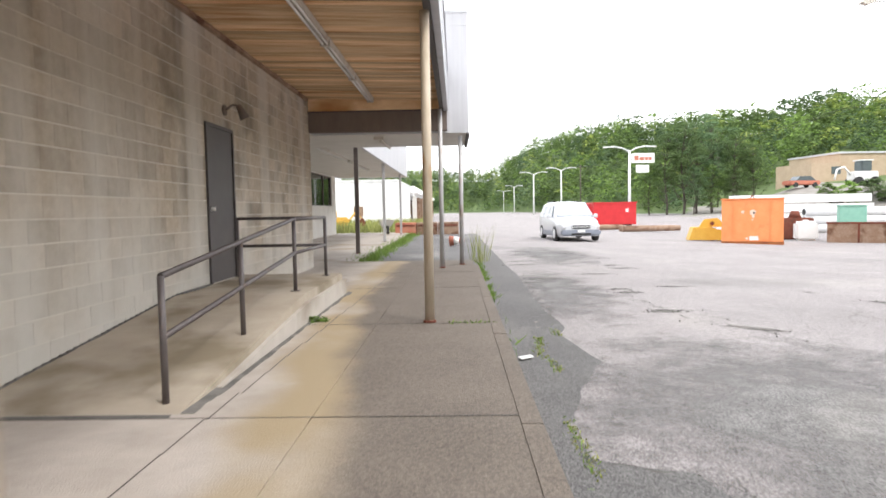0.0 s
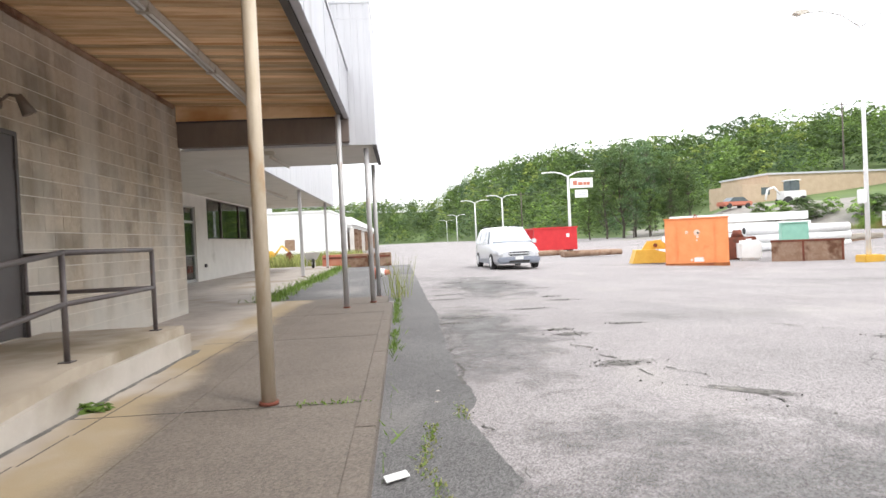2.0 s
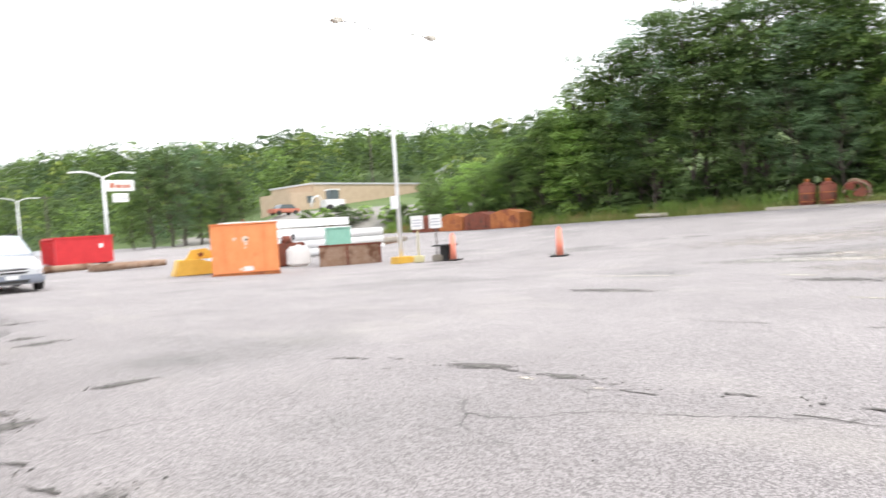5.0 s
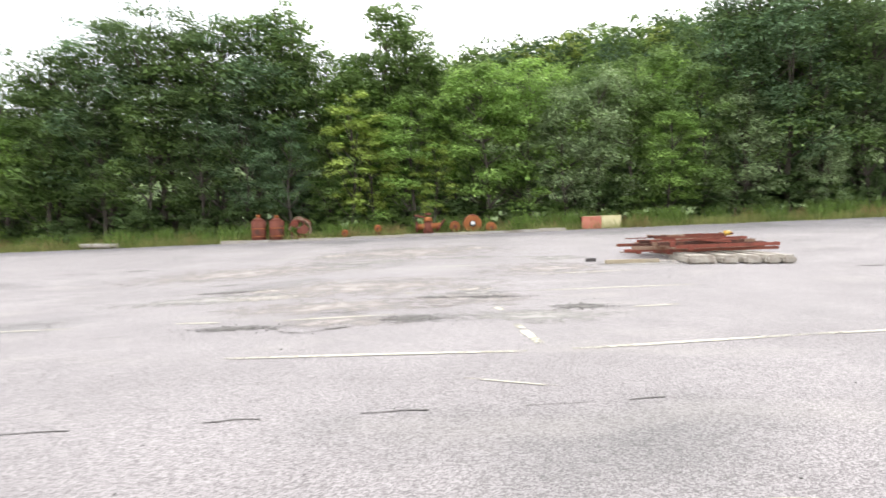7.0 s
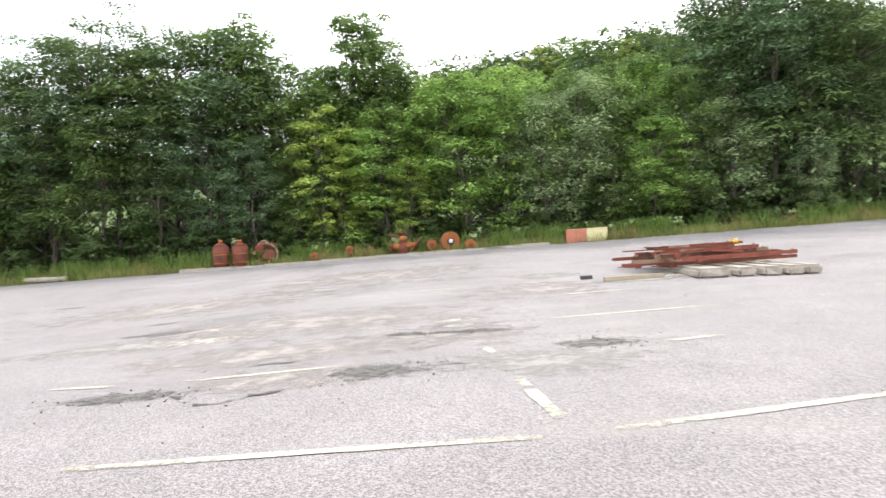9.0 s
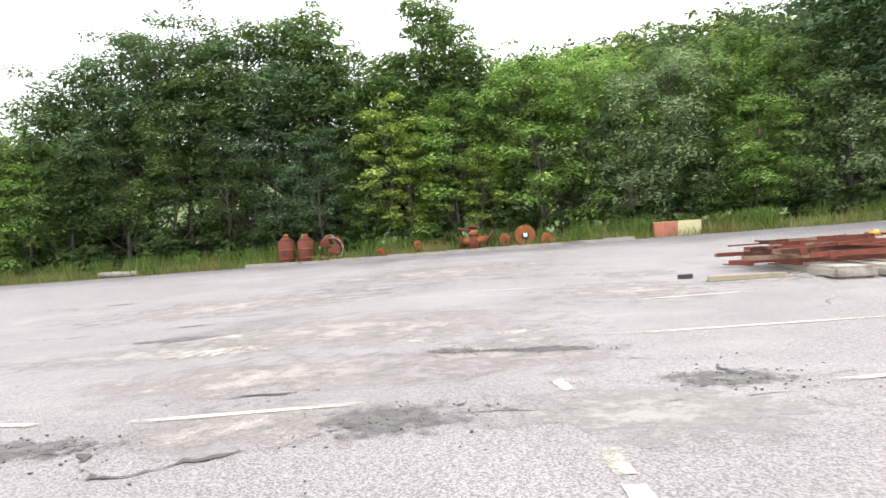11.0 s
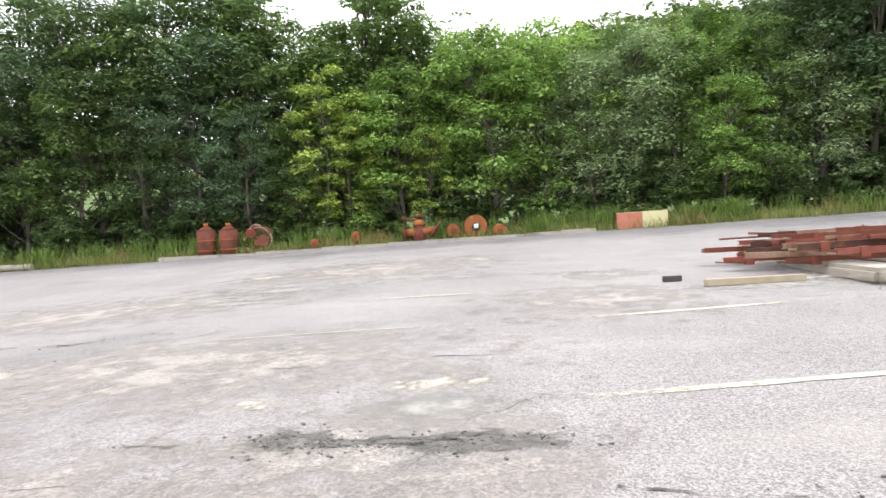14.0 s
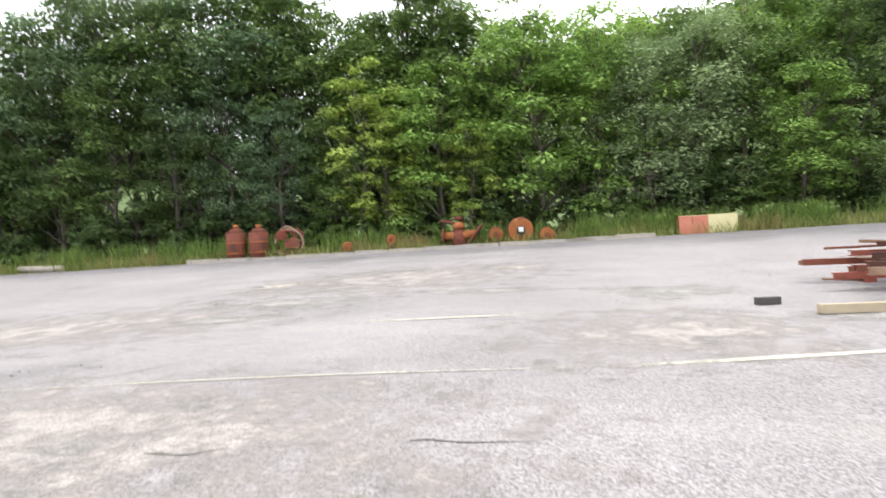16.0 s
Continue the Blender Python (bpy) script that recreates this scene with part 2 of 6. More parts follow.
def walk_material():
    """Concrete that passes raggedly into dark exposed aggregate towards the kerb, with ochre runs between."""
    m = mat("walk_surface", (0.355, 0.312, 0.275), (0.47, 0.42, 0.375), 2.2, 0.92, bump=0.45, grain=90, stain=(0.27, 0.222, 0.17), stain_scale=0.5, stain_at=0.54)
    n, l = m.node_tree.nodes, m.node_tree.links
    b = n["Principled BSDF"]
    col = b.inputs["Base Color"].links[0].from_socket
    geo = n.new("ShaderNodeNewGeometry")
    sx = n.new("ShaderNodeSeparateXYZ")
    l.new(geo.outputs["Position"], sx.inputs[0])
    no = n.new("ShaderNodeTexNoise")
    no.inputs["Scale"].default_value, no.inputs["Detail"].default_value = 0.8, 6
    l.new(geo.outputs["Position"], no.inputs["Vector"])
    ad = n.new("ShaderNodeMath")
    ad.operation = "MULTIPLY_ADD"
    ad.inputs[1].default_value = 0.9
    l.new(no.outputs["Fac"], ad.inputs[0])
    yr = n.new("ShaderNodeMapRange")
    yr.inputs["From Min"].default_value, yr.inputs["From Max"].default_value = 5.5, 11.5
    yr.inputs["To Min"].default_value, yr.inputs["To Max"].default_value = 0.0, 0.65
    l.new(sx.outputs["Y"], yr.inputs["Value"])
    xy = n.new("ShaderNodeMath")
    xy.operation = "ADD"
    l.new(sx.outputs["X"], xy.inputs[0])
    l.new(yr.outputs[0], xy.inputs[1])
    l.new(xy.outputs[0], ad.inputs[2])

    def band(a, c, d=None):
        r = n.new("ShaderNodeMapRange")
        r.interpolation_type = "SMOOTHSTEP"
        r.inputs["From Min"].default_value, r.inputs["From Max"].default_value = a, c
        l.new(ad.outputs[0], r.inputs["Value"])
        return r.outputs[0]

    vo = n.new("ShaderNodeTexVoronoi")
    vo.inputs["Scale"].default_value = 75
    l.new(geo.outputs["Position"], vo.inputs["Vector"])
    ag = n.new("ShaderNodeValToRGB")
    ag.color_ramp.elements[0].color, ag.color_ramp.elements[1].color = (0.060, 0.047, 0.038, 1), (0.205, 0.170, 0.140, 1)
    pale = ag.color_ramp.elements.new(0.80)
    pale.color = (0.20, 0.168, 0.138, 1)
    ag.color_ramp.elements[2].color = (0.55, 0.51, 0.46, 1)
    ag.color_ramp.elements[2].position = 0.86
    bw = n.new("ShaderNodeRGBToBW")
    l.new(vo.outputs["Color"], bw.inputs[0])
    n2 = n.new("ShaderNodeTexNoise")
    n2.inputs["Scale"].default_value, n2.inputs["Detail"].default_value = 1.3, 7
    l.new(geo.outputs["Position"], n2.inputs["Vector"])
    av = n.new("ShaderNodeMath")
    av.operation = "MULTIPLY_ADD"
    av.inputs[1].default_value = 0.55
    l.new(bw.outputs[0], av.inputs[0])
    sc = n.new("ShaderNodeMath")
    sc.operation = "MULTIPLY"
    sc.inputs[1].default_value = 0.45
    l.new(n2.outputs["Fac"], sc.inputs[0])
    l.new(sc.outputs[0], av.inputs[2])
    l.new(av.outputs[0], ag.inputs["Fac"])
    n4 = n.new("ShaderNodeTexNoise")
    n4.inputs["Scale"].default_value, n4.inputs["Detail"].default_value = 0.4, 6
    l.new(geo.outputs["Position"], n4.inputs["Vector"])
    om = n.new("ShaderNodeMapRange")
    om.inputs["From Min"].default_value, om.inputs["From Max"].default_value = 0.31, 0.50
    l.new(n4.outputs["Fac"], om.inputs["Value"])
    oc = n.new("ShaderNodeMath")
    oc.operation = "MULTIPLY"
    l.new(band(0.38, 0.78), oc.inputs[0])
    l.new(om.outputs[0], oc.inputs[1])
    for fac, tone in ((oc.outputs[0], (0.335, 0.262, 0.165, 1)), (band(0.92, 1.32), None)):
        mx = n.new("ShaderNodeMixRGB")
        l.new(fac, mx.inputs[0])
        l.new(col, mx.inputs[1])
        if tone:
            mx.inputs[2].default_value = tone
        else:
            l.new(ag.outputs["Color"], mx.inputs[2])
        col = mx.outputs[0]
    l.new(col, b.inputs["Base Color"])
    return m


ASPHALT = asphalt_material("worn_asphalt", (0.236, 0.215, 0.212), (0.309, 0.283, 0.279), (0.188, 0.176, 0.171))
PATCH = asphalt_material("dark_asphalt_strip", (0.10, 0.096, 0.094), (0.15, 0.144, 0.14), (0.21, 0.20, 0.192), crack=True)
CONCRETE = mat("walk_concrete", (0.40, 0.36, 0.315), (0.50, 0.46, 0.41), 2.2, 0.9, bump=0.2, grain=90, stain=(0.28, 0.235, 0.185), stain_scale=0.5, stain_at=0.52)
RAMPCON = mat("ramp_concrete", (0.35, 0.295, 0.23), (0.46, 0.40, 0.325), 1.6, 0.9, bump=0.2, grain=90, stain=(0.235, 0.19, 0.13), stain_scale=0.9, stain_at=0.5)
WALK = walk_material()
KERB = mat("kerb_concrete", (0.33, 0.30, 0.265), (0.43, 0.40, 0.36), 5, 0.95, bump=0.5, grain=60, stain=(0.22, 0.19, 0.15), stain_at=0.5)
BLOCK = streaky_block()
BLOCKREST = streaky_block(0.0, 0.17)
MORTAR = mat("mortar", (0.62, 0.575, 0.50), (0.70, 0.65, 0.575), 8, 0.95, bump=0.3, grain=150)
WHITEWALL = mat("painted_white_wall", (0.62, 0.59, 0.55), (0.70, 0.67, 0.63), 1.4, 0.8, bump=0.12, grain=40, stain=(0.5, 0.47, 0.43), stain_at=0.6)
WHITEBRIGHT = mat("bright_white_paint", (0.78, 0.78, 0.77), (0.84, 0.84, 0.83), 1.0, 0.7, bump=0.08, grain=30, stain=(0.68, 0.68, 0.67), stain_at=0.62)
DOORPAINT = mat("brown_steel_paint", (0.075, 0.066, 0.066), (0.09, 0.08, 0.079), 3, 0.5, bump=0.05, grain=30, stain=(0.065, 0.055, 0.052), stain_at=0.6)
RAILPAINT = mat("brown_rail_paint", (0.10, 0.085, 0.085), (0.14, 0.12, 0.118), 12, 0.45, 0.3, bump=0.1, grain=90, stain=(0.16, 0.08, 0.04), stain_scale=5, stain_at=0.62)
BOARD = mat("stained_soffit_board", (0.50, 0.30, 0.14), (0.74, 0.55, 0.35), 2.2, 0.75, bump=0.12, grain=40, stain=(0.38, 0.17, 0.055), stain_scale=0.8, stain_at=0.55, stretch=(0.5, 5, 1), island=0.33)
BEAMBROWN = mat("brown_beam_paint", (0.15, 0.115, 0.10), (0.19, 0.15, 0.13), 4, 0.6, bump=0.06, grain=40, stain=(0.11, 0.09, 0.08), stain_at=0.6, stretch=(1, 1, 0.3))
FASCIA = mat("grey_fascia_metal", (0.42, 0.42, 0.45), (0.50, 0.50, 0.53), 1.5, 0.5, 0.2, bump=0.03, grain=20, stain=(0.36, 0.35, 0.36), stain_at=0.6, stretch=(1, 3, 0.4))
SIDING = mat("pale_metal_siding", (0.50, 0.50, 0.53), (0.60, 0.60, 0.625), 1.6, 0.5, 0.1, bump=0.03, grain=20, stain=(0.5, 0.49, 0.5), stain_at=0.6, stretch=(4, 4, 0.3))
DARKTRIM = mat("dark_trim", (0.05, 0.042, 0.04), (0.075, 0.065, 0.06), 6, 0.6, bump=0.05, grain=50)
SOFFIT = mat("white_soffit_panel", (0.60, 0.57, 0.52), (0.68, 0.65, 0.60), 1.2, 0.8, bump=0.05, grain=30, stain=(0.5, 0.45, 0.38), stain_at=0.6)
POSTCREAM = mat("cream_post_paint", (0.44, 0.36, 0.26), (0.54, 0.46, 0.36), 5, 0.55, 0.1, bump=0.1, grain=60, stain=(0.36, 0.20, 0.08), stain_scale=2.0, stain_at=0.56, stretch=(3, 3, 0.8))
POSTGREY = mat("grey_post_paint", (0.40, 0.39, 0.39), (0.48, 0.47, 0.47), 6, 0.5, 0.2, bump=0.08, grain=60, stain=(0.30, 0.2, 0.13), stain_scale=2, stain_at=0.62)
POSTDARK = mat("dark_post_paint", (0.10, 0.08, 0.075), (0.14, 0.115, 0.105), 6, 0.5, 0.2, bump=0.08, grain=60)
GALV = mat("galvanised_pole", (0.72, 0.72, 0.72), (0.80, 0.80, 0.80), 5, 0.5, 0.05, bump=0.05, grain=40)
FIXTURE = mat("lamp_channel_enamel", (0.46, 0.42, 0.36), (0.58, 0.54, 0.48), 7, 0.5, 0.2, bump=0.05, grain=40, stain=(0.3, 0.2, 0.12), stain_scale=3, stain_at=0.6)
TUBE = mat("unlit_tube", (0.75, 0.74, 0.72), (0.8, 0.79, 0.77), 7, 0.25, bump=0)
ALU = mat("aluminium_frame", (0.42, 0.42, 0.42), (0.5, 0.5, 0.5), 9, 0.4, 0.6, bump=0.03, grain=60)
DARKROOM = mat("dim_interior", (0.16, 0.15, 0.13), (0.24, 0.22, 0.19), 1.5, 0.9, bump=0.05)
GLASS = glass_material("window_glass")
RUST = mat("rusted_steel", (0.135, 0.040, 0.025), (0.235, 0.072, 0.042), 5, 0.85, 0.15, bump=0.4, grain=70, stain=(0.10, 0.045, 0.03), stain_scale=2.5, stain_at=0.55)
RUSTPALE = mat("rust_pale", (0.25, 0.145, 0.09), (0.36, 0.26, 0.19), 4, 0.9, 0.1, bump=0.4, grain=60, stain=(0.14, 0.065, 0.035), stain_scale=1.8, stain_at=0.52)
RUSTRED = mat("red_primed_steel", (0.20, 0.052, 0.034), (0.30, 0.085, 0.055), 4, 0.8, 0.1, bump=0.3, grain=60, stain=(0.13, 0.042, 0.028), stain_scale=2.2, stain_at=0.52)
RUSTDARK = mat("dark_rust", (0.06, 0.028, 0.020), (0.12, 0.048, 0.030), 5, 0.85, 0.15, bump=0.4, grain=70, stain=(0.18, 0.07, 0.04), stain_scale=2.5, stain_at=0.56)
RUSTORANGE = mat("rust_orange", (0.30, 0.095, 0.03), (0.42, 0.155, 0.05), 3, 0.85, 0.1, bump=0.3, grain=60, stain=(0.2, 0.06, 0.03), stain_scale=1.3, stain_at=0.54)
ORANGE = mat("orange_enamel", (0.80, 0.26, 0.085), (0.88, 0.32, 0.12), 2.5, 0.55, bump=0.05, grain=40, stain=(0.62, 0.17, 0.05), stain_scale=1.6, stain_at=0.62)
REDPAINT = mat("red_dumpster_paint", (0.50, 0.016, 0.022), (0.60, 0.025, 0.03), 2, 0.5, bump=0.05, grain=30, stain=(0.36, 0.02, 0.02), stain_at=0.62)
YELLOW = mat("yellow_machine_paint", (0.60, 0.34, 0.045), (0.70, 0.43, 0.07), 3, 0.55, bump=0.08, grain=40, stain=(0.42, 0.22, 0.03), stain_at=0.58)
PALEYELLOW = mat("faded_yellow_paint", (0.58, 0.52, 0.27), (0.66, 0.60, 0.36), 3, 0.8, bump=0.2, grain=40, stain=(0.5, 0.42, 0.2), stain_at=0.6)
FADEDRED = mat("faded_red_paint", (0.44, 0.14, 0.09), (0.54, 0.21, 0.14), 3, 0.8, bump=0.2, grain=40, stain=(0.5, 0.25, 0.16), stain_at=0.6)
MINT = mat("mint_green_paint", (0.22, 0.46, 0.36), (0.28, 0.54, 0.43), 3, 0.6, bump=0.05)
PLASTICWHITE = mat("white_plastic", (0.72, 0.71, 0.69), (0.78, 0.77, 0.75), 3, 0.5, bump=0.05)
CONE = mat("cone_orange", (0.86, 0.26, 0.17), (0.90, 0.31, 0.21), 4, 0.5, bump=0.03)
BLACK = mat("black_rubber", (0.022, 0.021, 0.021), (0.035, 0.034, 0.033), 9, 0.75, bump=0.1)
TIMBER = mat("weathered_timber", (0.33, 0.29, 0.24), (0.47, 0.43, 0.37), 3, 0.9, bump=0.35, grain=50, stain=(0.24, 0.2, 0.16), stain_at=0.56, stretch=(0.5, 4, 4))
NEWWOOD = mat("pale_sawn_wood", (0.38, 0.31, 0.21), (0.48, 0.405, 0.29), 3, 0.8, bump=0.15, grain=60, stain=(0.34, 0.29, 0.22), stain_at=0.55)
PAINTLINE = mat("worn_line_paint", (0.47, 0.44, 0.34), (0.56, 0.53, 0.43), 7, 0.9, bump=0.3, grain=70, stain=(0.34, 0.325, 0.30), stain_scale=5, stain_at=0.56)
DIRT = mat("dark_grit", (0.085, 0.08, 0.074), (0.17, 0.158, 0.143), 9, 0.97, bump=0.8, grain=60, stain=(0.24, 0.225, 0.2), stain_scale=2.5, stain_at=0.56, island=0.2)
SAND = mat("sandy_grit", (0.285, 0.268, 0.246), (0.345, 0.326, 0.30), 5, 0.97, bump=0.5, grain=60, stain=(0.3, 0.28, 0.25), stain_scale=2, stain_at=0.52)
fading(PAINTLINE, 0.25, 0.95, 1.7, 13)
TANDUST = fading(mat("tan_dust", (0.305, 0.270, 0.248), (0.37, 0.332, 0.304), 3, 0.97, bump=0.4, grain=70, stain=(0.235, 0.217, 0.202), stain_scale=1.5, stain_at=0.54, speck=0.25), 0.0, 0.5, 1.3, 2.2)
PALESAND = fading(mat("pale_sand", (0.43, 0.385, 0.335), (0.53, 0.485, 0.43), 6, 0.97, bump=0.5, grain=70, stain=(0.36, 0.325, 0.275), stain_scale=4, stain_at=0.52, speck=0.3), 0.0, 0.46, 1.5, 6.0)
fading(DIRT, 0.08, 0.5, 1.15, 6.0)
fading(SAND, 0.02, 0.5, 1.15, 4.5)
GRIT = mat("asphalt_crumbs", (0.10, 0.095, 0.088), (0.17, 0.16, 0.148), 5, 0.97, bump=0.4, grain=60, island=0.3)
WORN = fading(asphalt_material("dark_worn_asphalt", (0.165, 0.158, 0.154), (0.205, 0.197, 0.19), (0.225, 0.216, 0.208), crack=False), 0.0, 0.5, 1.0, 1.3)
CRACK = mat("crack_fill", (0.07, 0.064, 0.058), (0.12, 0.112, 0.10), 8, 0.97, bump=0.5, grain=60)
SOIL = mat("verge_soil", (0.10, 0.085, 0.05), (0.17, 0.14, 0.08), 2, 0.97, bump=0.5, grain=30, stain=(0.07, 0.09, 0.03), stain_at=0.5)
YARD = mat("grey_gravel_yard", (0.20, 0.185, 0.165), (0.29, 0.27, 0.24), 1.2, 0.97, bump=0.4, grain=12, stain=(0.13, 0.15, 0.07), stain_scale=0.25, stain_at=0.56)
BARK = mat("bark", (0.085, 0.07, 0.055), (0.14, 0.12, 0.10), 6, 0.95, bump=0.6, grain=40, stretch=(3, 3, 0.6))
def leaf_tones(prefix, gain):
    return [mat(prefix + n, tuple(0.78 * gain * v for v in a), tuple(1.28 * gain * v for v in b), 0.9, 0.7, bump=0, island=0.28, translucent=0.38) for n, a, b in (
        ("deep", (0.060, 0.095, 0.037), (0.096, 0.138, 0.052)),
        ("mid", (0.082, 0.130, 0.040), (0.128, 0.186, 0.058)),
        ("fresh", (0.128, 0.210, 0.050), (0.205, 0.300, 0.080)),
        ("yellowish", (0.215, 0.285, 0.060), (0.290, 0.350, 0.095)),
        ("blue", (0.073, 0.120, 0.060), (0.114, 0.172, 0.086)),
        ("grey", (0.150, 0.205, 0.100), (0.215, 0.270, 0.135)))]


LEAF = leaf_tones("leaves_", 1.55)
FARLEAF = leaf_tones("far_leaves_", 1.02)
HILLSIDE = mat("hillside_green", (0.075, 0.120, 0.035), (0.13, 0.18, 0.055), 0.15, 0.95, bump=0.3, grain=2, stain=(0.06, 0.09, 0.03), stain_scale=0.06)
GRASS = mat("verge_grass", (0.20, 0.24, 0.06), (0.36, 0.36, 0.14), 1.2, 0.8, bump=0, island=0.35, translucent=0.3)
GRASSGREEN = mat("green_weed", (0.12, 0.20, 0.04), (0.20, 0.29, 0.07), 2, 0.8, bump=0, island=0.35, translucent=0.3)
DRYWEED = mat("dry_weed", (0.26, 0.17, 0.075), (0.36, 0.26, 0.12), 1.5, 0.85, bump=0, island=0.35, translucent=0.2)

# ---------------------------------------------------------------- mesh helpers
def box(bm, x0, x1, y0, y1, z0, z1, bevel=0.0, m=None):
    vs = [bm.verts.new((x, y, z)) for x in (x0, x1) for y in (y0, y1) for z in (z0, z1)]
    fs = [bm.faces.new([vs[i] for i in q]) for q in ((0, 1, 3, 2), (4, 6, 7, 5), (0, 4, 5, 1), (2, 3, 7, 6), (0, 2, 6, 4), (1, 5, 7, 3))]
    if m is not None:
        for v in vs:
            v.co = m @ v.co
    if bevel:
        es = list({e for f in fs for e in f.edges})
        bmesh.ops.bevel(bm, geom=es, offset=bevel, segments=2, affect="EDGES")
    return bm


def tube(bm, p0, p1, r0, r1=None, seg=12, caps=True):
    r1 = r0 if r1 is None else r1
    p0, p1 = Vector(p0), Vector(p1)
    d = (p1 - p0).normalized()
    a = d.orthogonal().normalized()
    b = d.cross(a)
    rings = []
    for p, r in ((p0, r0), (p1, r1)):
        rings.append([bm.verts.new(p + r * (math.cos(2 * math.pi * i / seg) * a + math.sin(2 * math.pi * i / seg) * b)) for i in range(seg)])
    for i in range(seg):
        f = bm.faces.new((rings[0][i], rings[0][(i + 1) % seg], rings[1][(i + 1) % seg], rings[1][i]))
        f.smooth = True
    if caps:
        bm.faces.new(rings[0][::-1])
        bm.faces.new(rings[1])
    return bm


def pipe(bm, pts, r, seg=10):
    for a, b in zip(pts, pts[1:]):
        tube(bm, a, b, r, seg=seg)
    return bm


def prism(bm, outline, y0, y1):
    """An outline in x and z, drawn out from y0 to y1."""
    a = [bm.verts.new((x, y0, z)) for x, z in outline]
    b = [bm.verts.new((x, y1, z)) for x, z in outline]
    n = len(outline)
    for i in range(n):
        bm.faces.new((a[i], a[(i + 1) % n], b[(i + 1) % n], b[i]))
    bm.faces.new(a[::-1])
    bm.faces.new(b)
    return bm


def mesh_of(name, bm, material):
    me = bpy.data.meshes.new(name)
    bmesh.ops.recalc_face_normals(bm, faces=bm.faces)
    bm.to_mesh(me)
    bm.free()
    for mm in (material if isinstance(material, (list, tuple)) else [material]):
        me.materials.append(mm)
    return me


def part(name, bm, material, parent, label=""):
    ob = new(name, mesh_of(name, bm, material))
    ob.parent = parent
    if label:
        ob["label"] = label
    return ob


def thing(name, label, category, at=(0, 0, 0), turn=0, group="", kind=""):
    ob = new(name)
    ob.matrix_world = pose(at[0], at[1], at[2], 0, 0, turn)
    return tagged(ob, label, category, group, kind)


def single(name, bm, material, label, category, at=(0, 0, 0), turn=0, group="", kind=""):
    ob = new(name, mesh_of(name, bm, material))
    ob.matrix_world = pose(at[0], at[1], at[2], 0, 0, turn)
    return tagged(ob, label, category, group, kind)


def B():
    return bmesh.new()


def arrays_mesh(name, verts, faces, materials, index=None):
    """A mesh from numpy arrays; faces all with the same number of corners."""
    me = bpy.data.meshes.new(name)
    k = faces.shape[1]
    me.vertices.add(len(verts))
    me.vertices.foreach_set("co", verts.astype(np.float32).ravel())
    me.loops.add(faces.size)
    me.loops.foreach_set("vertex_index", faces.astype(np.int32).ravel())
    me.polygons.add(len(faces))
    me.polygons.foreach_set("loop_start", np.arange(0, faces.size, k, dtype=np.int32))
    for mm in materials:
        me.materials.append(mm)
    if index is not None:
        me.polygons.foreach_set("material_index", index.astype(np.int32))
    me.update(calc_edges=True)
    return me


# ---------------------------------------------------------------- lie of the land
def sm(a):
    a = np.clip(a, 0, 1)
    return a * a * (3 - 2 * a)


AZ = (-180, -90, -40, -12, -3, 3, 8, 14, 22, 32, 45, 60, 75, 90, 105, 125, 150, 180)
EL = (5, 3, 3.4, 3.6, 3.6, 3.4, 6.0, 6.9, 7.0, 6.9, 6.9, 7.2, 8.2, 13.9, 14.9, 13.6, 8, 5)
FOOT = (150, 160, 240, 330, 330, 320, 200, 120, 95, 90, 92, 85, 75, 66, 66, 70, 90, 150)
CREST = (330, 350, 420, 500, 480, 440, 330, 290, 270, 260, 250, 240, 220, 170, 165, 165, 220, 330)


def land(x, y):
    x, y = np.asarray(x, float), np.asarray(y, float)
    lot = np.clip(0.915 - 0.0115 * y, 0.40, 1.1) * (np.clip(x - 18, 0, 27) / 22) ** 1.3 - 0.4 * sm((x - 3) / 17) * sm((y - 8) / 15) * (1 - sm((x - 24) / 12)) * (1 - sm((y - 45) / 40))
    az, d = np.degrees(np.arctan2(x, y - 10)), np.hypot(x, y - 10)
    foot, crest, el = np.interp(az, AZ, FOOT), np.interp(az, AZ, CREST), np.interp(az, AZ, EL)
    top = np.maximum(crest * np.tan(np.radians(el)) - 6, 0)
    terrace = 3.0 * sm((d - 77) / 10) * sm((az - 26) / 5) * (1 - sm((az - 58) / 10))
    return lot + terrace + top * sm((d - foot) / (crest - foot)) * (1 - 0.5 * sm((d - crest) / 250))


def gz(x, y):
    return float(land(x, y))


gx = np.concatenate([np.linspace(-620, -60, 24), np.linspace(-50, -8, 12), np.arange(-6, 50, 1.0), np.arange(51, 120, 3.0), np.arange(125, 330, 9.0), np.linspace(350, 900, 12)])
gy = np.concatenate([np.linspace(-620, -60, 24), np.linspace(-50, -8, 12), np.arange(-6, 60, 1.5), np.arange(62, 140, 4.0), np.arange(145, 520, 9.0), np.linspace(550, 1000, 10)])
gX, gY = np.meshgrid(gx, gy)
gv = np.stack([gX, gY, land(gX, gY)], -1).reshape(-1, 3)
ii = np.arange(len(gv)).reshape(gX.shape)
gf = np.stack([ii[:-1, :-1], ii[:-1, 1:], ii[1:, 1:], ii[1:, :-1]], -1).reshape(-1, 4)
cx, cy = gv[gf].mean(1)[:, 0], gv[gf].mean(1)[:, 1]
cd, ca = np.hypot(cx, cy - 10), np.degrees(np.arctan2(cx, cy - 10))
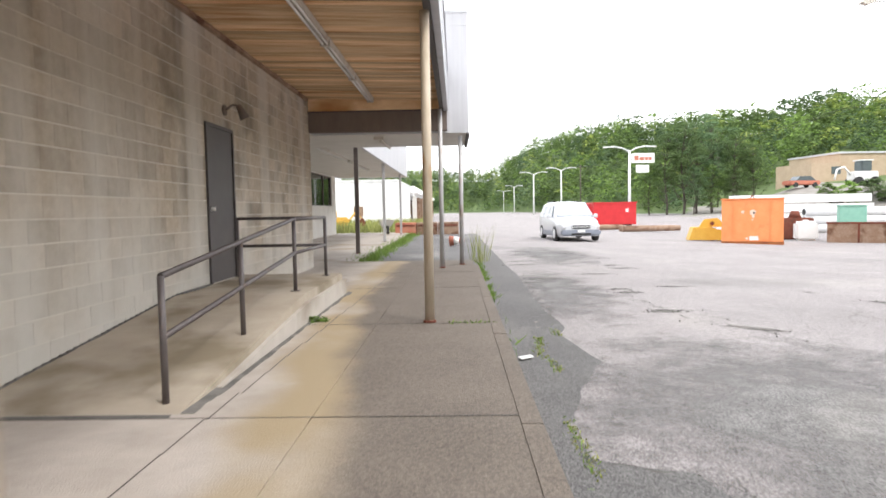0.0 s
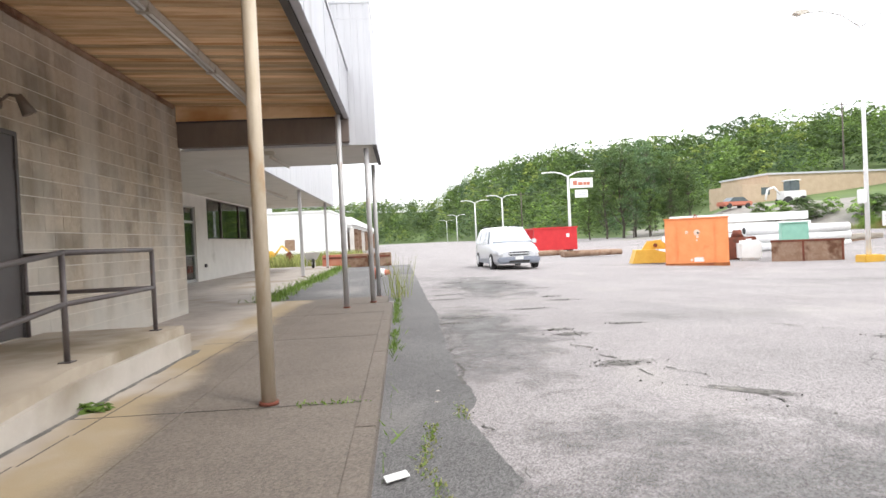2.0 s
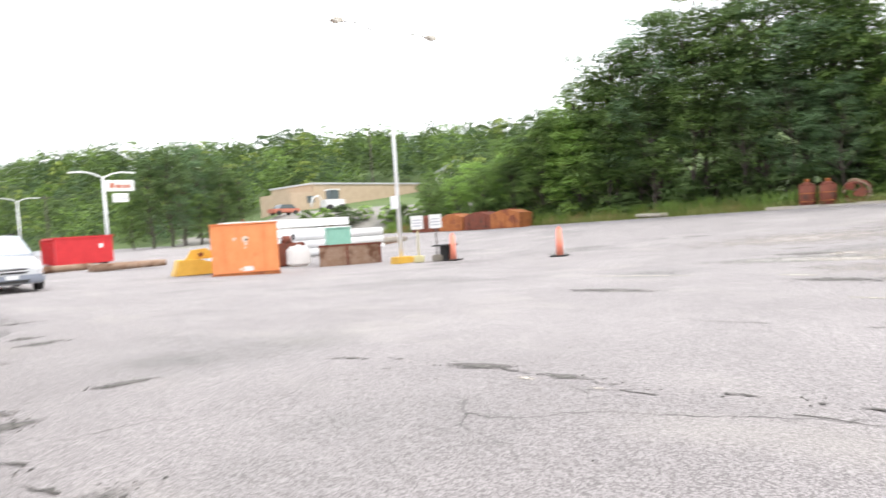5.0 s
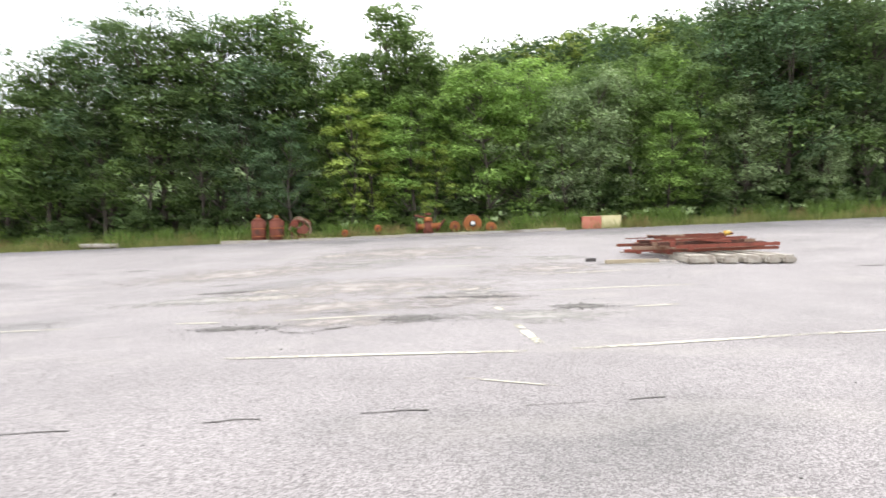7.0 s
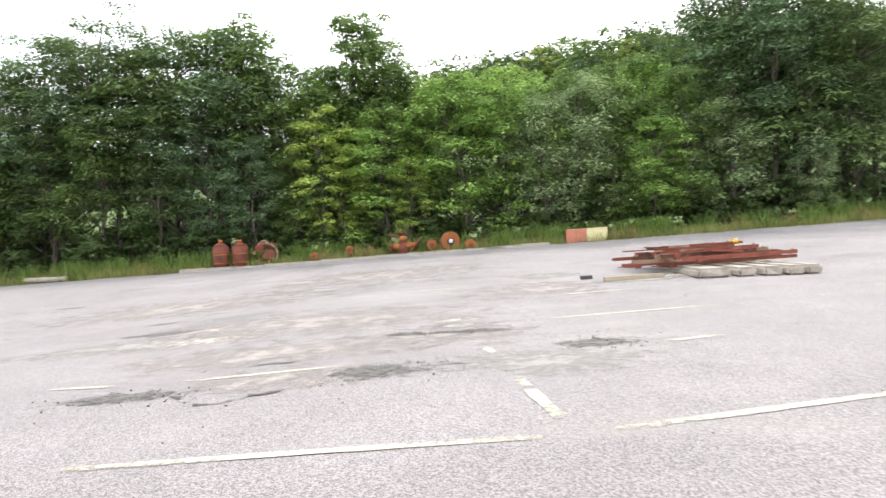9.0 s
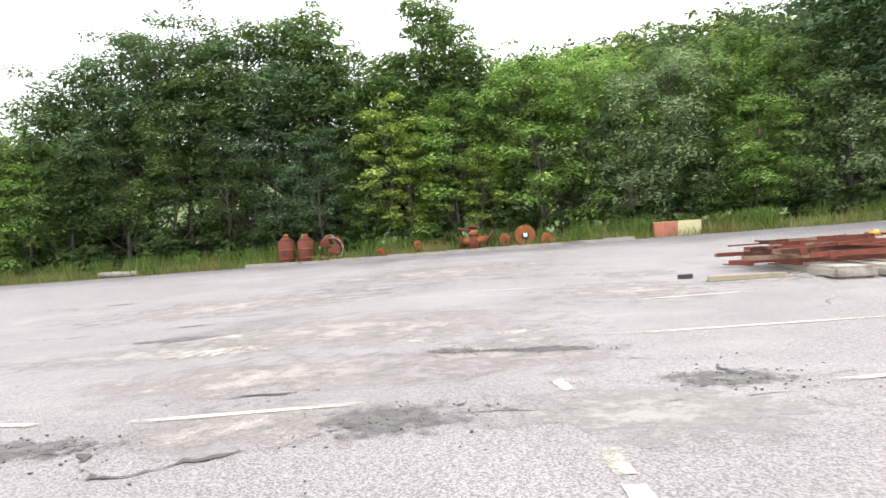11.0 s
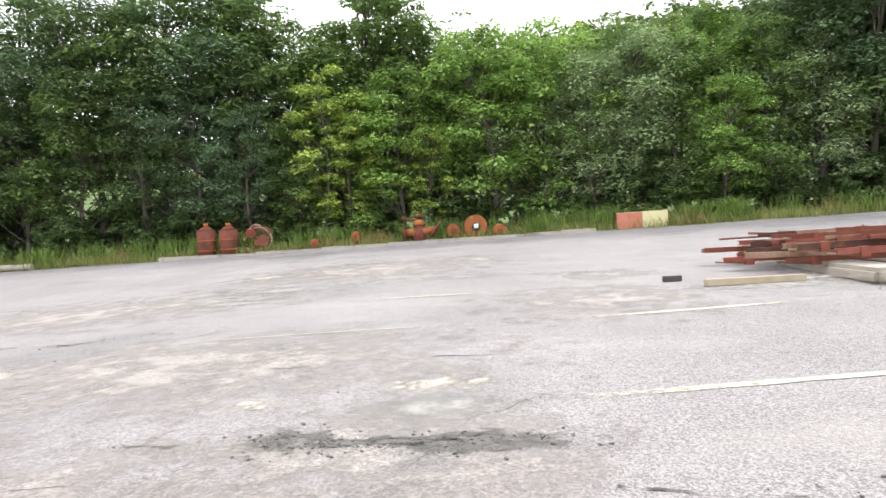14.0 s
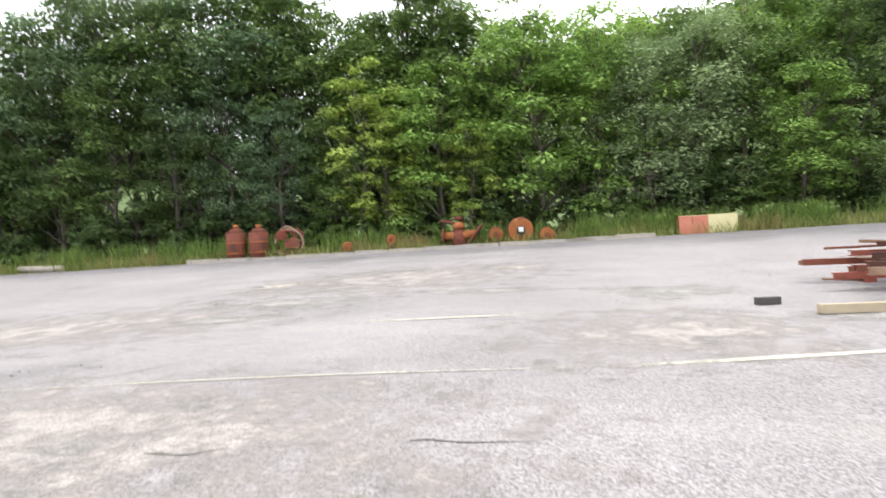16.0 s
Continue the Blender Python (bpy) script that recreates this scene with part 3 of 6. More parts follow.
wild = (cx > 43.5) | ((cd > 74) & (ca > 22) & (ca < 70)) | (cy > 300) | (cx < -40) | (cy < -90) | ((np.hypot(cx, cy - 10) > np.interp(np.degrees(np.arctan2(cx, cy - 10)), AZ, FOOT)) & (cx > 20))
ground = new("ground", arrays_mesh("ground", gv, gf, [ASPHALT, SOIL, HILLSIDE, YARD], np.where(wild & (cd > 71), np.where((ca > 22) & (ca < 50) & (cd < 112), 3, 2), wild)))
tagged(ground, "pale worn cracked asphalt lot with soil beyond it", "ground", kind="structure")

# ---------------------------------------------------------------- store building
WX = -2.0          # face of the block wall
WEND = 17.15       # its far corner
P = 0.13           # height of the walk above the lot

b = B()
box(b, WX - 0.25, WX - 0.0035, -8, WEND - 0.01, -0.2, 5.6)
wall = single("wall_west", b, MORTAR, "grey concrete block store wall with pale lime runs", "wall", kind="structure")
b = B()
box(b, -5.6, WX - 0.26, WEND - 0.3, WEND - 0.012, -0.2, 5.6)
box(b, -9, -5.9, WEND - 0.3, 39.3, 3.42, 5.6)
box(b, -9.4, -9.1, -8, 39.3, -0.2, 5.6)
box(b, -9.0, WX - 0.27, -8.3, -8.0, -0.2, 5.6)
single("wall_return", b, WHITEWALL, "plain painted wall closing the store", "wall", kind="structure")
b = B()
box(b, -9.4, WX, -8.3, WEND, 5.62, 5.8)
box(b, -9.4, -5.4, WEND + 0.02, 39.3, 5.62, 5.8)
single("roof_slab", b, DARKTRIM, "flat dark roof edge of the store", "roof", kind="structure")

# the walk
b = B()
box(b, WX, 0.42, -8, 17.25, -0.2, P)
box(b, -6.0, WX, WEND, 17.25, -0.2, P)
box(b, -6.0, 1.75, 17.26, 18.7, -0.2, P - 0.002)
box(b, -6.0, -1.35, 18.71, 41.0, -0.2, P - 0.004)
walk_slab = single("pavement", b, WALK, "smooth stained concrete walk under the canopy", "pavement", kind="structure")
b = B()
box(b, 0.425, 1.72, -8, 17.25, -0.2, P - 0.003)
single("pavement_aggregate", b, WALK, "dark exposed aggregate band of the walk", "pavement", kind="structure")
b = B()
for i in range(9):
    y = -8 + i * 2.81
    box(b, 1.7205, 1.86, y + 0.002, y + 2.807, -0.2, P - 0.003, 0.006)
single("kerb", b, WALK, "worn concrete kerb edge along the walk", "kerb", kind="structure")
b = B()
for y in (6.2, 9.5, 12.9, 3.0, 15.6):
    box(b, WX + 0.01 if y < 6.5 else -0.44, 1.72, y, y + 0.008, P, P + 0.002)
n_j = 40
for i in range(n_j):
    y0, y1 = -6 + i * 23.2 / n_j, -6 + (i + 1) * 23.2 / n_j
    xa = -0.42 + 0.030 * (y0 - 0) + 0.008 * math.sin(y0 * 3)
    box(b, xa, xa + 0.008, y0, y1, P, P + 0.0022)
single("pavement_joint", b, DARKTRIM, "dark narrow joints between walk slabs", "joint", kind="structure")
b = B()
for i in range(44):
    y0 = 6.3 + i * 0.14
    w = 0.05 + 0.05 * noise.noise((0, y0 * 2.1, 3))
    box(b, -0.455, -0.40 + max(w, 0.012), y0, y0 + 0.141, P, P + 0.003)
box(b, WX, -0.5, 6.2, 6.27, P, P + 0.004)
single("dirt_line", b, GRIT, "black grit gathered along the foot of the ramp", "dirt", kind="structure")

def blot(name, cx, cy, rx, ry, material, label, lift=0.004, seed=0, turn=0.0, cat="stain", on=None, rough=0.35):
    """A thin ragged patch lying on the ground."""
    b = B()
    N, rings = 40, 3
    c = b.verts.new((cx, cy, (gz(cx, cy) if on is None else on) + lift + 0.003))
    prev = None
    for k in range(1, rings + 1):
        ring = []
        for i in range(N):
            a = 2 * math.pi * i / N
            q = 1 + rough * 2 * noise.noise((math.cos(a) * 1.7 + seed, math.sin(a) * 1.7, seed * 2.3)) + rough * noise.noise((math.cos(a) * 6 + seed, math.sin(a) * 6, seed))
            u, v = rx * math.cos(a) * q * k / rings, ry * math.sin(a) * q * k / rings
            x, y = cx + u * math.cos(turn) - v * math.sin(turn), cy + u * math.sin(turn) + v * math.cos(turn)
            ring.append(b.verts.new((x, y, (gz(x, y) if on is None else on) + lift)))
        for i in range(N):
            j = (i + 1) % N
            b.faces.new((c, ring[i], ring[j]) if prev is None else (prev[i], ring[i], ring[j], prev[j]))
        prev = ring
    return single(name, b, material, label, cat, kind="structure")



# ramp and landing
b = B()
out = [(6.3, P), (9.7, 0.46), (12.25, 0.46), (12.25, -0.1), (6.3, -0.1)]
va = [b.verts.new((WX + 0.005, y, z)) for y, z in out]
vb = [b.verts.new((-0.45, y, z)) for y, z in out]
for i in range(5):
    b.faces.new((va[i], va[(i + 1) % 5], vb[(i + 1) % 5], vb[i]))
b.faces.new(va[::-1]); b.faces.new(vb)
bmesh.ops.bevel(b, geom=[e for e in b.edges if abs(e.verts[0].co.x + 0.45) < 0.01 and abs(e.verts[1].co.x + 0.45) < 0.01], offset=0.015, segments=2, affect="EDGES")
single("ramp", b, RAMPCON, "brown stained concrete ramp and landing by the wall", "ramp", kind="structure")

b = B()
edge_out = [(6.9, P + 0.01), (9.7, 0.36), (12.30, 0.36), (12.30, -0.1), (6.9, -0.1)]
va = [b.verts.new((-0.447, y, z)) for y, z in edge_out]
vb = [b.verts.new((-0.40, y, z)) for y, z in edge_out]
for i in range(5):
    b.faces.new((va[i], va[(i + 1) % 5], vb[(i + 1) % 5], vb[i]))
b.faces.new(va[::-1])
b.faces.new(vb)
box(b, WX + 0.005, -0.41, 12.251, 12.298, -0.1, 0.355)
single("ramp_base", b, CONCRETE, "rough concrete base under the landing slab", "ramp", kind="structure")

b = B()
for i in range(42):
    y0 = 6.3 + i * 0.108
    z = P + 0.33 * min(1.0, max(0.0, (y0 - 6.3) / 3.4))
    w = 0.018 + 0.03 * max(0.0, noise.noise((1, y0 * 2.3, 8)))
    if y0 > 9.7:
        w += 0.05 * max(0.0, 1 - abs(y0 - 10.2) / 0.5)
    box(b, WX + 0.002, WX + 0.004 + w, y0, y0 + 0.109, z - 0.02, z + 0.016)
single("ramp_dirt", b, GRIT, "black grit gathered where ramp meets wall", "dirt", kind="structure")

# handrail
rail = thing("handrail", "brown painted steel pipe handrail along the ramp", "handrail", (-0.63, 6.48, P))
rl = [(0, 0), (1.6, 0.155), (3.55, 0.33), (5.4, 0.33)]
H = 0.88
for y, z in rl:
    part("post", tube(B(), (0, y, z - 0.01), (0, y, z + H), 0.024), RAILPAINT, rail)
part("post", tube(B(), (-1.33, 5.4, 0.32), (-1.33, 5.4, 0.33 + H), 0.024), RAILPAINT, rail)
for nm, h in (("top_rail", H), ("middle_rail", H * 0.53)):
    pts = [(0, y, z + h) for y, z in rl if y != 1.6] + [(-1.33, 5.4, 0.33 + h)]
    part(nm, pipe(B(), pts, 0.023), RAILPAINT, rail)
for y, z in rl:
    part("foot_plate", box(B(), -0.05, 0.05, y - 0.05, y + 0.05, z, z + 0.01), RAILPAINT, rail)

# steel door in the block wall
door = thing("door_1", "dark brown flush steel door, closed", "door", (WX, 10.84, 0.465), kind="structure")
part("leaf", box(B(), -0.03, 0.012, 0.05, 1.0, 0.01, 2.15, 0.004), DOORPAINT, door)
fb = B()
box(fb, -0.02, 0.03, 0, 0.048, 0, 2.2); box(fb, -0.02, 0.03, 1.002, 1.05, 0, 2.2); box(fb, -0.02, 0.03, 0.049, 1.001, 2.152, 2.2)
part("door_frame", fb, DOORPAINT, door)
for z in (0.3, 1.1, 1.85):
    part("hinge", box(B(), 0.012, 0.035, 0.985, 1.03, z - 0.06, z + 0.06, 0.004), DARKTRIM, door)
part("door_handle", tube(B(), (0.012, 0.11, 1.02), (0.07, 0.11, 1.02), 0.026), GALV, door, "worn round door knob")

# lamp over the door
lamp = thing("wall_lamp", "rusty bent conduit wall lamp above the door", "lamp", (WX, 11.6, 2.87))
part("back_plate", tube(B(), (0, 0, 0.05), (0.03, 0, 0.05), 0.075), BEAMBROWN, lamp)
part("arm", pipe(B(), [(0.03, 0, 0.05), (0.12, 0.02, 0.13), (0.2, 0.05, 0.12)], 0.016), BEAMBROWN, lamp)
part("shade", tube(B(), (0.2, 0.05, 0.13), (0.28, 0.1, -0.06), 0.035, 0.075), BEAMBROWN, lamp)

# wooden canopy
CANY0 = -6.0
b = B()
n_b = int((16.95 - CANY0) / 0.15)
for i in range(n_b):
    y = CANY0 + i * 0.15
    d = 0.004 * noise.noise((i * 1.7, 0, 0))
    vs = box(b, WX + 0.01, 1.02, y + 0.006, y + 0.144, 4.0 + d, 4.02 + d)
for v in b.verts:
    v.co.z -= 0.10 * (v.co.x - WX) / 3
box(b, WX + 0.01, 1.02, CANY0, 17.0, 4.05, 4.1)
box(b, WX + 0.01, 1.02, 16.97, 17.0, 3.72, 4.03)
single("ceiling", b, BOARD, "honey brown stained boards of the canopy soffit", "ceiling", kind="structure")
b = B()
for i in range(60):
    y = CANY0 + i * 0.38
    w = 0.03 + 0.02 * noise.noise((y * 2, 5, 1))
    box(b, WX, WX + 0.03 + w, y, y + 0.379, 3.94 - w * 0.5, 3.985)
single("trim", b, RUSTPALE, "split wooden moulding where soffit meets wall", "trim", kind="structure")
b = B()
box(b, WX, 1.18, 17.02, 17.2, 3.24, 3.70, 0.01)
single("canopy_beam", b, BEAMBROWN, "brown painted beam across the canopy end", "beam", kind="structure")
b = B()
box(b, WX, 1.12, 16.985, 17.01, 3.69, 3.75)
box(b, 1.02, 1.10, CANY0, 17.0, 3.66, 4.1)
single("canopy_edge", b, DARKTRIM, "dark steel edge angle of the canopy", "trim", kind="structure")
b = B()
box(b, 1.105, 1.2, CANY0, 17.18, 3.68, 4.62, 0.01)
n_f = 12
for i in range(n_f):
    box(b, 1.2, 1.206, CANY0 + i * 1.93, CANY0 + i * 1.93 + 0.02, 3.7, 4.6)
box(b, 1.08, 1.22, CANY0, 17.19, 4.62, 4.67)
single("canopy_fascia", b, FASCIA, "grey sheet metal fascia of the wooden canopy", "fascia", kind="structure")
b = B()
box(b, WX, 1.1, CANY0, 17.1, 4.68, 4.74)
single("canopy_roof", b, DARKTRIM, "flat dark canopy roof", "roof", kind="structure")

for k in range(5):
    L = thing("strip_light", "unlit rusty fluorescent strip light under the boards", "lamp", (-0.50, 16.55 - 2.44 * (k + 1), 3.83), group="strip lights under the canopy")
    ob = B()
    prism(ob, [(-0.07, 0.10), (-0.055, 0.03), (0.055, 0.03), (0.07, 0.10)], 0.01, 2.42)
    part("channel", ob, FIXTURE, L)
    for x in (-0.035, 0.035):
        part("tube", tube(B(), (x, 0.05, 0.01), (x, 2.38, 0.01), 0.017, seg=10), TUBE, L)
    part("end_cap", box(B(), -0.072, 0.072, 0.0, 0.03, -0.012, 0.11), FIXTURE, L)
    part("end_cap", box(B(), -0.072, 0.072, 2.40, 2.43, -0.012, 0.11), FIXTURE, L)

# tall box canopy
BX, BY0, BY1, BZ0, BZ1 = 1.68, 17.22, 20.2, 3.2, 5.93
b = B()
box(b, WX + 0.0, BX - 0.02, BY0 + 0.02, BY1 - 0.02, BZ0 + 0.04, BZ1 - 0.05)
for i in range(int((BX - 1.0) / 0.12) + 24):
    x = BX - 0.125 * (i + 1)
    if x < WX: break
    box(b, x + 0.002, x + 0.123, BY0, BY0 + 0.03, BZ0, BZ1 - 0.3)
    box(b, x + 0.003, x + 0.122, BY0, BY0 + 0.03, BZ1 - 0.297, BZ1)
for i in range(24):
    y = BY0 + 0.03 + i * 0.123
    box(b, BX - 0.03, BX, y + 0.0015, y + 0.1215, BZ0, BZ1)
box(b, WX, BX + 0.01, BY0 - 0.01, BY1 + 0.01, BZ1, BZ1 + 0.05)
single("canopy_box", b, SIDING, "tall pale box canopy clad in upright metal siding", "canopy", kind="structure")
b = B()
box(b, -5.59, BX - 0.03, BY0 + 0.02, BY1 - 0.02, BZ0 + 0.0, BZ0 + 0.03)
single("ceiling_box", b, SOFFIT, "white panel soffit of the box canopy", "ceiling", kind="structure")
b = B()
box(b, BX - 0.06, BX + 0.015, BY0 - 0.012, BY1 + 0.012, BZ0 - 0.05, BZ0 - 0.005)
single("drip_edge", b, DARKTRIM, "dark drip edge under the box canopy", "trim", kind="structure")
L = thing("flood_lamp", "small old strip fitting under the white soffit", "lamp", (-0.46, 17.6, BZ0))
part("base", box(B(), -0.12, 0.12, 0, 0.16, -0.07, 0, 0.01), FIXTURE, L)
part("tube_lamp", tube(B(), (0.03, 0.1, -0.1), (0.08, 1.9, -0.1), 0.03), FIXTURE, L)

# long white canopy over the shop front
CX, CZ0, CZ1 = -1.5, 3.42, 5.6
b = B()
box(b, -5.59, CX - 0.1, 20.22, 40.2, CZ0, CZ0 + 0.05)
single("ceiling_front", b, SOFFIT, "white panel soffit before the shop front", "ceiling", kind="structure")
b = B()
for i in range(16):
    y = 20.22 + i * 1.25
    box(b, CX - 0.09, CX, y + 0.004, y + 1.245, CZ0 - 0.03, CZ1, 0.004)
box(b, -5.6, CX, 40.24, 40.3, CZ0 - 0.03, CZ1)
single("front_fascia", b, SIDING, "bright white panelled fascia over the shop front", "fascia", kind="structure")
for y in (20.9, 27.0):
    L = thing("strip_light", "unlit strip light on the white soffit", "lamp", (-2.75, y, CZ0 - 0.08), group="strip lights before the shop front")
    part("channel", box(B(), -0.06, 0.06, 0, 5.6, 0, 0.08, 0.01), FIXTURE, L)
    part("tube", tube(B(), (0, 0.05, -0.02), (0, 5.5, -0.02), 0.018), TUBE, L)

# shop front wall
FX = -5.6
b = B()
box(b, FX - 0.25, FX, WEND, 22.4, 0, CZ0)
box(b, FX - 0.25, FX, 22.4, 29.4, 2.95, CZ0)
box(b, FX - 0.25, FX, 29.4, 30.85, 0, CZ0)
box(b, FX - 0.25, FX, 30.85, 38.2, 0, 1.75)
box(b, FX - 0.25, FX, 30.85, 38.2, 3.38, CZ0)
box(b, FX - 0.25, FX, 38.2, 39.3, 0, CZ0)
box(b, -9.0, FX - 0.25, 39.05, 39.3, 0, CZ0)
single("wall_front", b, WHITEWALL, "white painted shop front wall, grubby at the foot", "wall", kind="structure")
b = B()
box(b, -8.9, FX - 0.3, 18, 39, 0.02, 0.06)
box(b, -8.95, -8.9, 18, 39, 0.06, CZ0)
box(b, -8.9, FX - 0.3, 18, 39, 3.40, 3.415)
single("interior_shell", b, DARKROOM, "dim bare shop interior behind the glass", "interior", kind="structure")
win = thing("window_1", "three-pane shop window in a dark frame", "window", (FX - 0.1, 30.85, 1.75), kind="structure")
ys = [0, 2.3, 5.35, 7.35]
for a, c in zip(ys, ys[1:]):
    part("pane", box(B(), -0.01, 0.0, a + 0.04, c - 0.04, 0.04, 1.59), GLASS, win)
for y in ys:
    part("mullion", box(B(), -0.05, 0.05, max(y - 0.04, 0.0), min(y + 0.04, 7.35), 0.04, 1.59), POSTDARK, win)
part("window_frame", box(box(B(), -0.05, 0.06, 0, 7.35, 0, 0.04), -0.05, 0.06, 0, 7.35, 1.59, 1.63), POSTDARK, win)
part("window_sill", box(B(), 0.06, 0.16, -0.03, 7.38, -0.05, 0.0), WHITEWALL, win)
dr = thing("door_2", "aluminium framed double glass shop door", "door", (FX - 0.1, 22.4, P), kind="structure")
for k in range(6):
    y = k * 7.0 / 6
    part("glass_panel", box(B(), -0.01, 0, y + 0.07, y + 7.0 / 6 - 0.07, 0.12, 2.2), GLASS, dr)
    part("transom_pane", box(B(), -0.01, 0, y + 0.07, y + 7.0 / 6 - 0.07, 2.3, 2.76), GLASS, dr)
    part("push_bar", tube(B(), (0.04, y + 0.08, 1.0), (0.04, y + 7.0 / 6 - 0.08, 1.0), 0.02), ALU, dr)
    part("stile", box(B(), -0.04, 0.04, y, y + 0.065, 0, 2.82), ALU, dr)
part("stile", box(B(), -0.04, 0.04, 6.935, 7.0, 0, 2.82), ALU, dr)
fb = B()
box(fb, -0.04, 0.04, 0.066, 6.93, 0, 0.11); box(fb, -0.04, 0.04, 0.066, 6.93, 2.21, 2.29); box(fb, -0.04, 0.04, 0.066, 6.93, 2.77, 2.82)
part("door_rails", fb, ALU, dr)
sp = thing("wall_spigot", "small dark wall outlet low on the shop front", "outlet", (FX, 30.3, 0.7))
part("body", tube(B(), (0, 0, 0), (0.08, 0, 0), 0.07), DARKTRIM, sp)

# posts
def post(x, y, z0, z1, r, m, label, square=False):
    t = thing("canopy_post", label, "post", (x, y, z0), group="canopy posts")
    if square:
        part("shaft", box(B(), -r, r, -r, r, 0, z1 - z0, 0.008), m, t)
    else:
        part("shaft", tube(B(), (0, 0, 0), (0, 0, z1 - z0), r, seg=16), m, t)
    part("base_collar", tube(B(), (0, 0, 0), (0, 0, 0.025), r * 1.35, seg=16), RUST, t, "rusted collar at the foot")
    return t


post(1.03, 9.605, P - 0.003, 3.66, 0.055, POSTCREAM, "cream steel post with rust at its foot")
post(1.03, 2.6, P - 0.003, 3.66, 0.055, POSTCREAM, "cream steel post with rust at its foot")
post(1.03, 16.56, P - 0.003, 3.66, 0.05, POSTGREY, "pale grey steel post on the walk edge")
post(1.48, 17.36, P - 0.002, 3.15, 0.05, POSTGREY, "pale grey steel post under the box canopy")
post(1.5, 20.05, gz(1.5, 20), 3.15, 0.05, POSTGREY, "pale grey steel post under the box canopy")
post(-1.68, 21.9, P - 0.004, CZ0, 0.06, POSTDARK, "dark brown square post of the white canopy", True)
post(-1.68, 29.3, P - 0.004, CZ0, 0.06, POSTGREY, "pale grey post of the white canopy", True)
post(-1.68, 37.5, P - 0.004, CZ0, 0.06, POSTGREY, "pale grey post of the white canopy", True)

# dark strip of asphalt along the kerb
def strip_edge(y):
    return float(np.interp(y, (-6, 4.6, 5.3, 5.62, 5.75, 6.3, 6.5, 7.2, 7.7, 8.1, 9.4, 9.8, 10.5, 12.5, 16.3, 18, 40), (2.5, 2.6, 2.68, 2.62, 2.1, 2.03, 2.14, 2.31, 2.5, 2.65, 2.5, 2.64, 2.56, 2.57, 2.65, 2.6, 2.5))) + 0.05 * noise.noise((0, y * 1.9, 2)) + 0.02 * noise.noise((0, y * 7, 5))


b = B()
prev = None
for i in range(460):
    y = -6 + i * 0.1
    w = strip_edge(y)
    cur = [b.verts.new((x, y, gz(x, y) + 0.005)) for x in (1.865, 0.5 * (1.865 + w), w)]
    if prev:
        for j in range(2):
            b.faces.new((prev[j], prev[j + 1], cur[j + 1], cur[j]))
    prev = cur
single("road_strip", b, PATCH, "darker patched asphalt strip beside the kerb", "road", kind="structure")
b = B()
prev = None
for i in range(12):
    y = 18.75 + i * 1.9
    cur = [b.verts.new((x, y, gz(x, y) + 0.006)) for x in (-0.95, 0.5, 1.86)]
    if prev:
        for j in range(2):
            b.faces.new((prev[j], prev[j + 1], cur[j + 1], cur[j]))
    prev = cur
single("road_side", b, PATCH, "dark asphalt lane beside the shop walk", "road", kind="structure")

# ---------------------------------------------------------------- far shops
sh = thing("white_shop", "low bright white painted shop building", "building", (-26, 64, gz(-15, 64)))
part("wall", box(B(), 0, 21.7, 0, 18, -0.5, 4.3), WHITEBRIGHT, sh)
part("roof", box(B(), -0.1, 21.8, -0.1, 18, 4.302, 4.45), WHITEBRIGHT, sh)
for x in (11, 14):
    part("roof_unit", box(B(), x, x + 1.5, 3, 5, 4.45, 5.1, 0.05), SIDING, sh)
part("sign_board", box(B(), 17.5, 18.4, -0.06, -0.01, 0.9, 1.9), RUSTPALE, sh)
row = thing("shop_row", "far shop row with white fascia over a dark front", "building", (-4.0, 83, gz(-4, 80)))
part("wall", box(B(), -16, -2.2, 0, 62, -0.3, 4.0), BEAMBROWN, row)
part("fascia", box(B(), -16, 0.6, -0.6, 63, 3.2, 4.5, 0.4), WHITEBRIGHT, row)
for k in range(9):
    part("pillar", box(B(), -0.1, 0.4, k * 7.5, k * 7.5 + 0.5, -0.3, 3.2), WHITEWALL if k % 3 == 0 else RUSTPALE, row)
for k in range(8):
    part("shop_window", box(B(), -2.2, -2.16, k * 7.5 + 1, k * 7.5 + 6, 0.6, 2.6), GLASS, row)

# ---------------------------------------------------------------- trees
rng = np.random.default_rng(7)


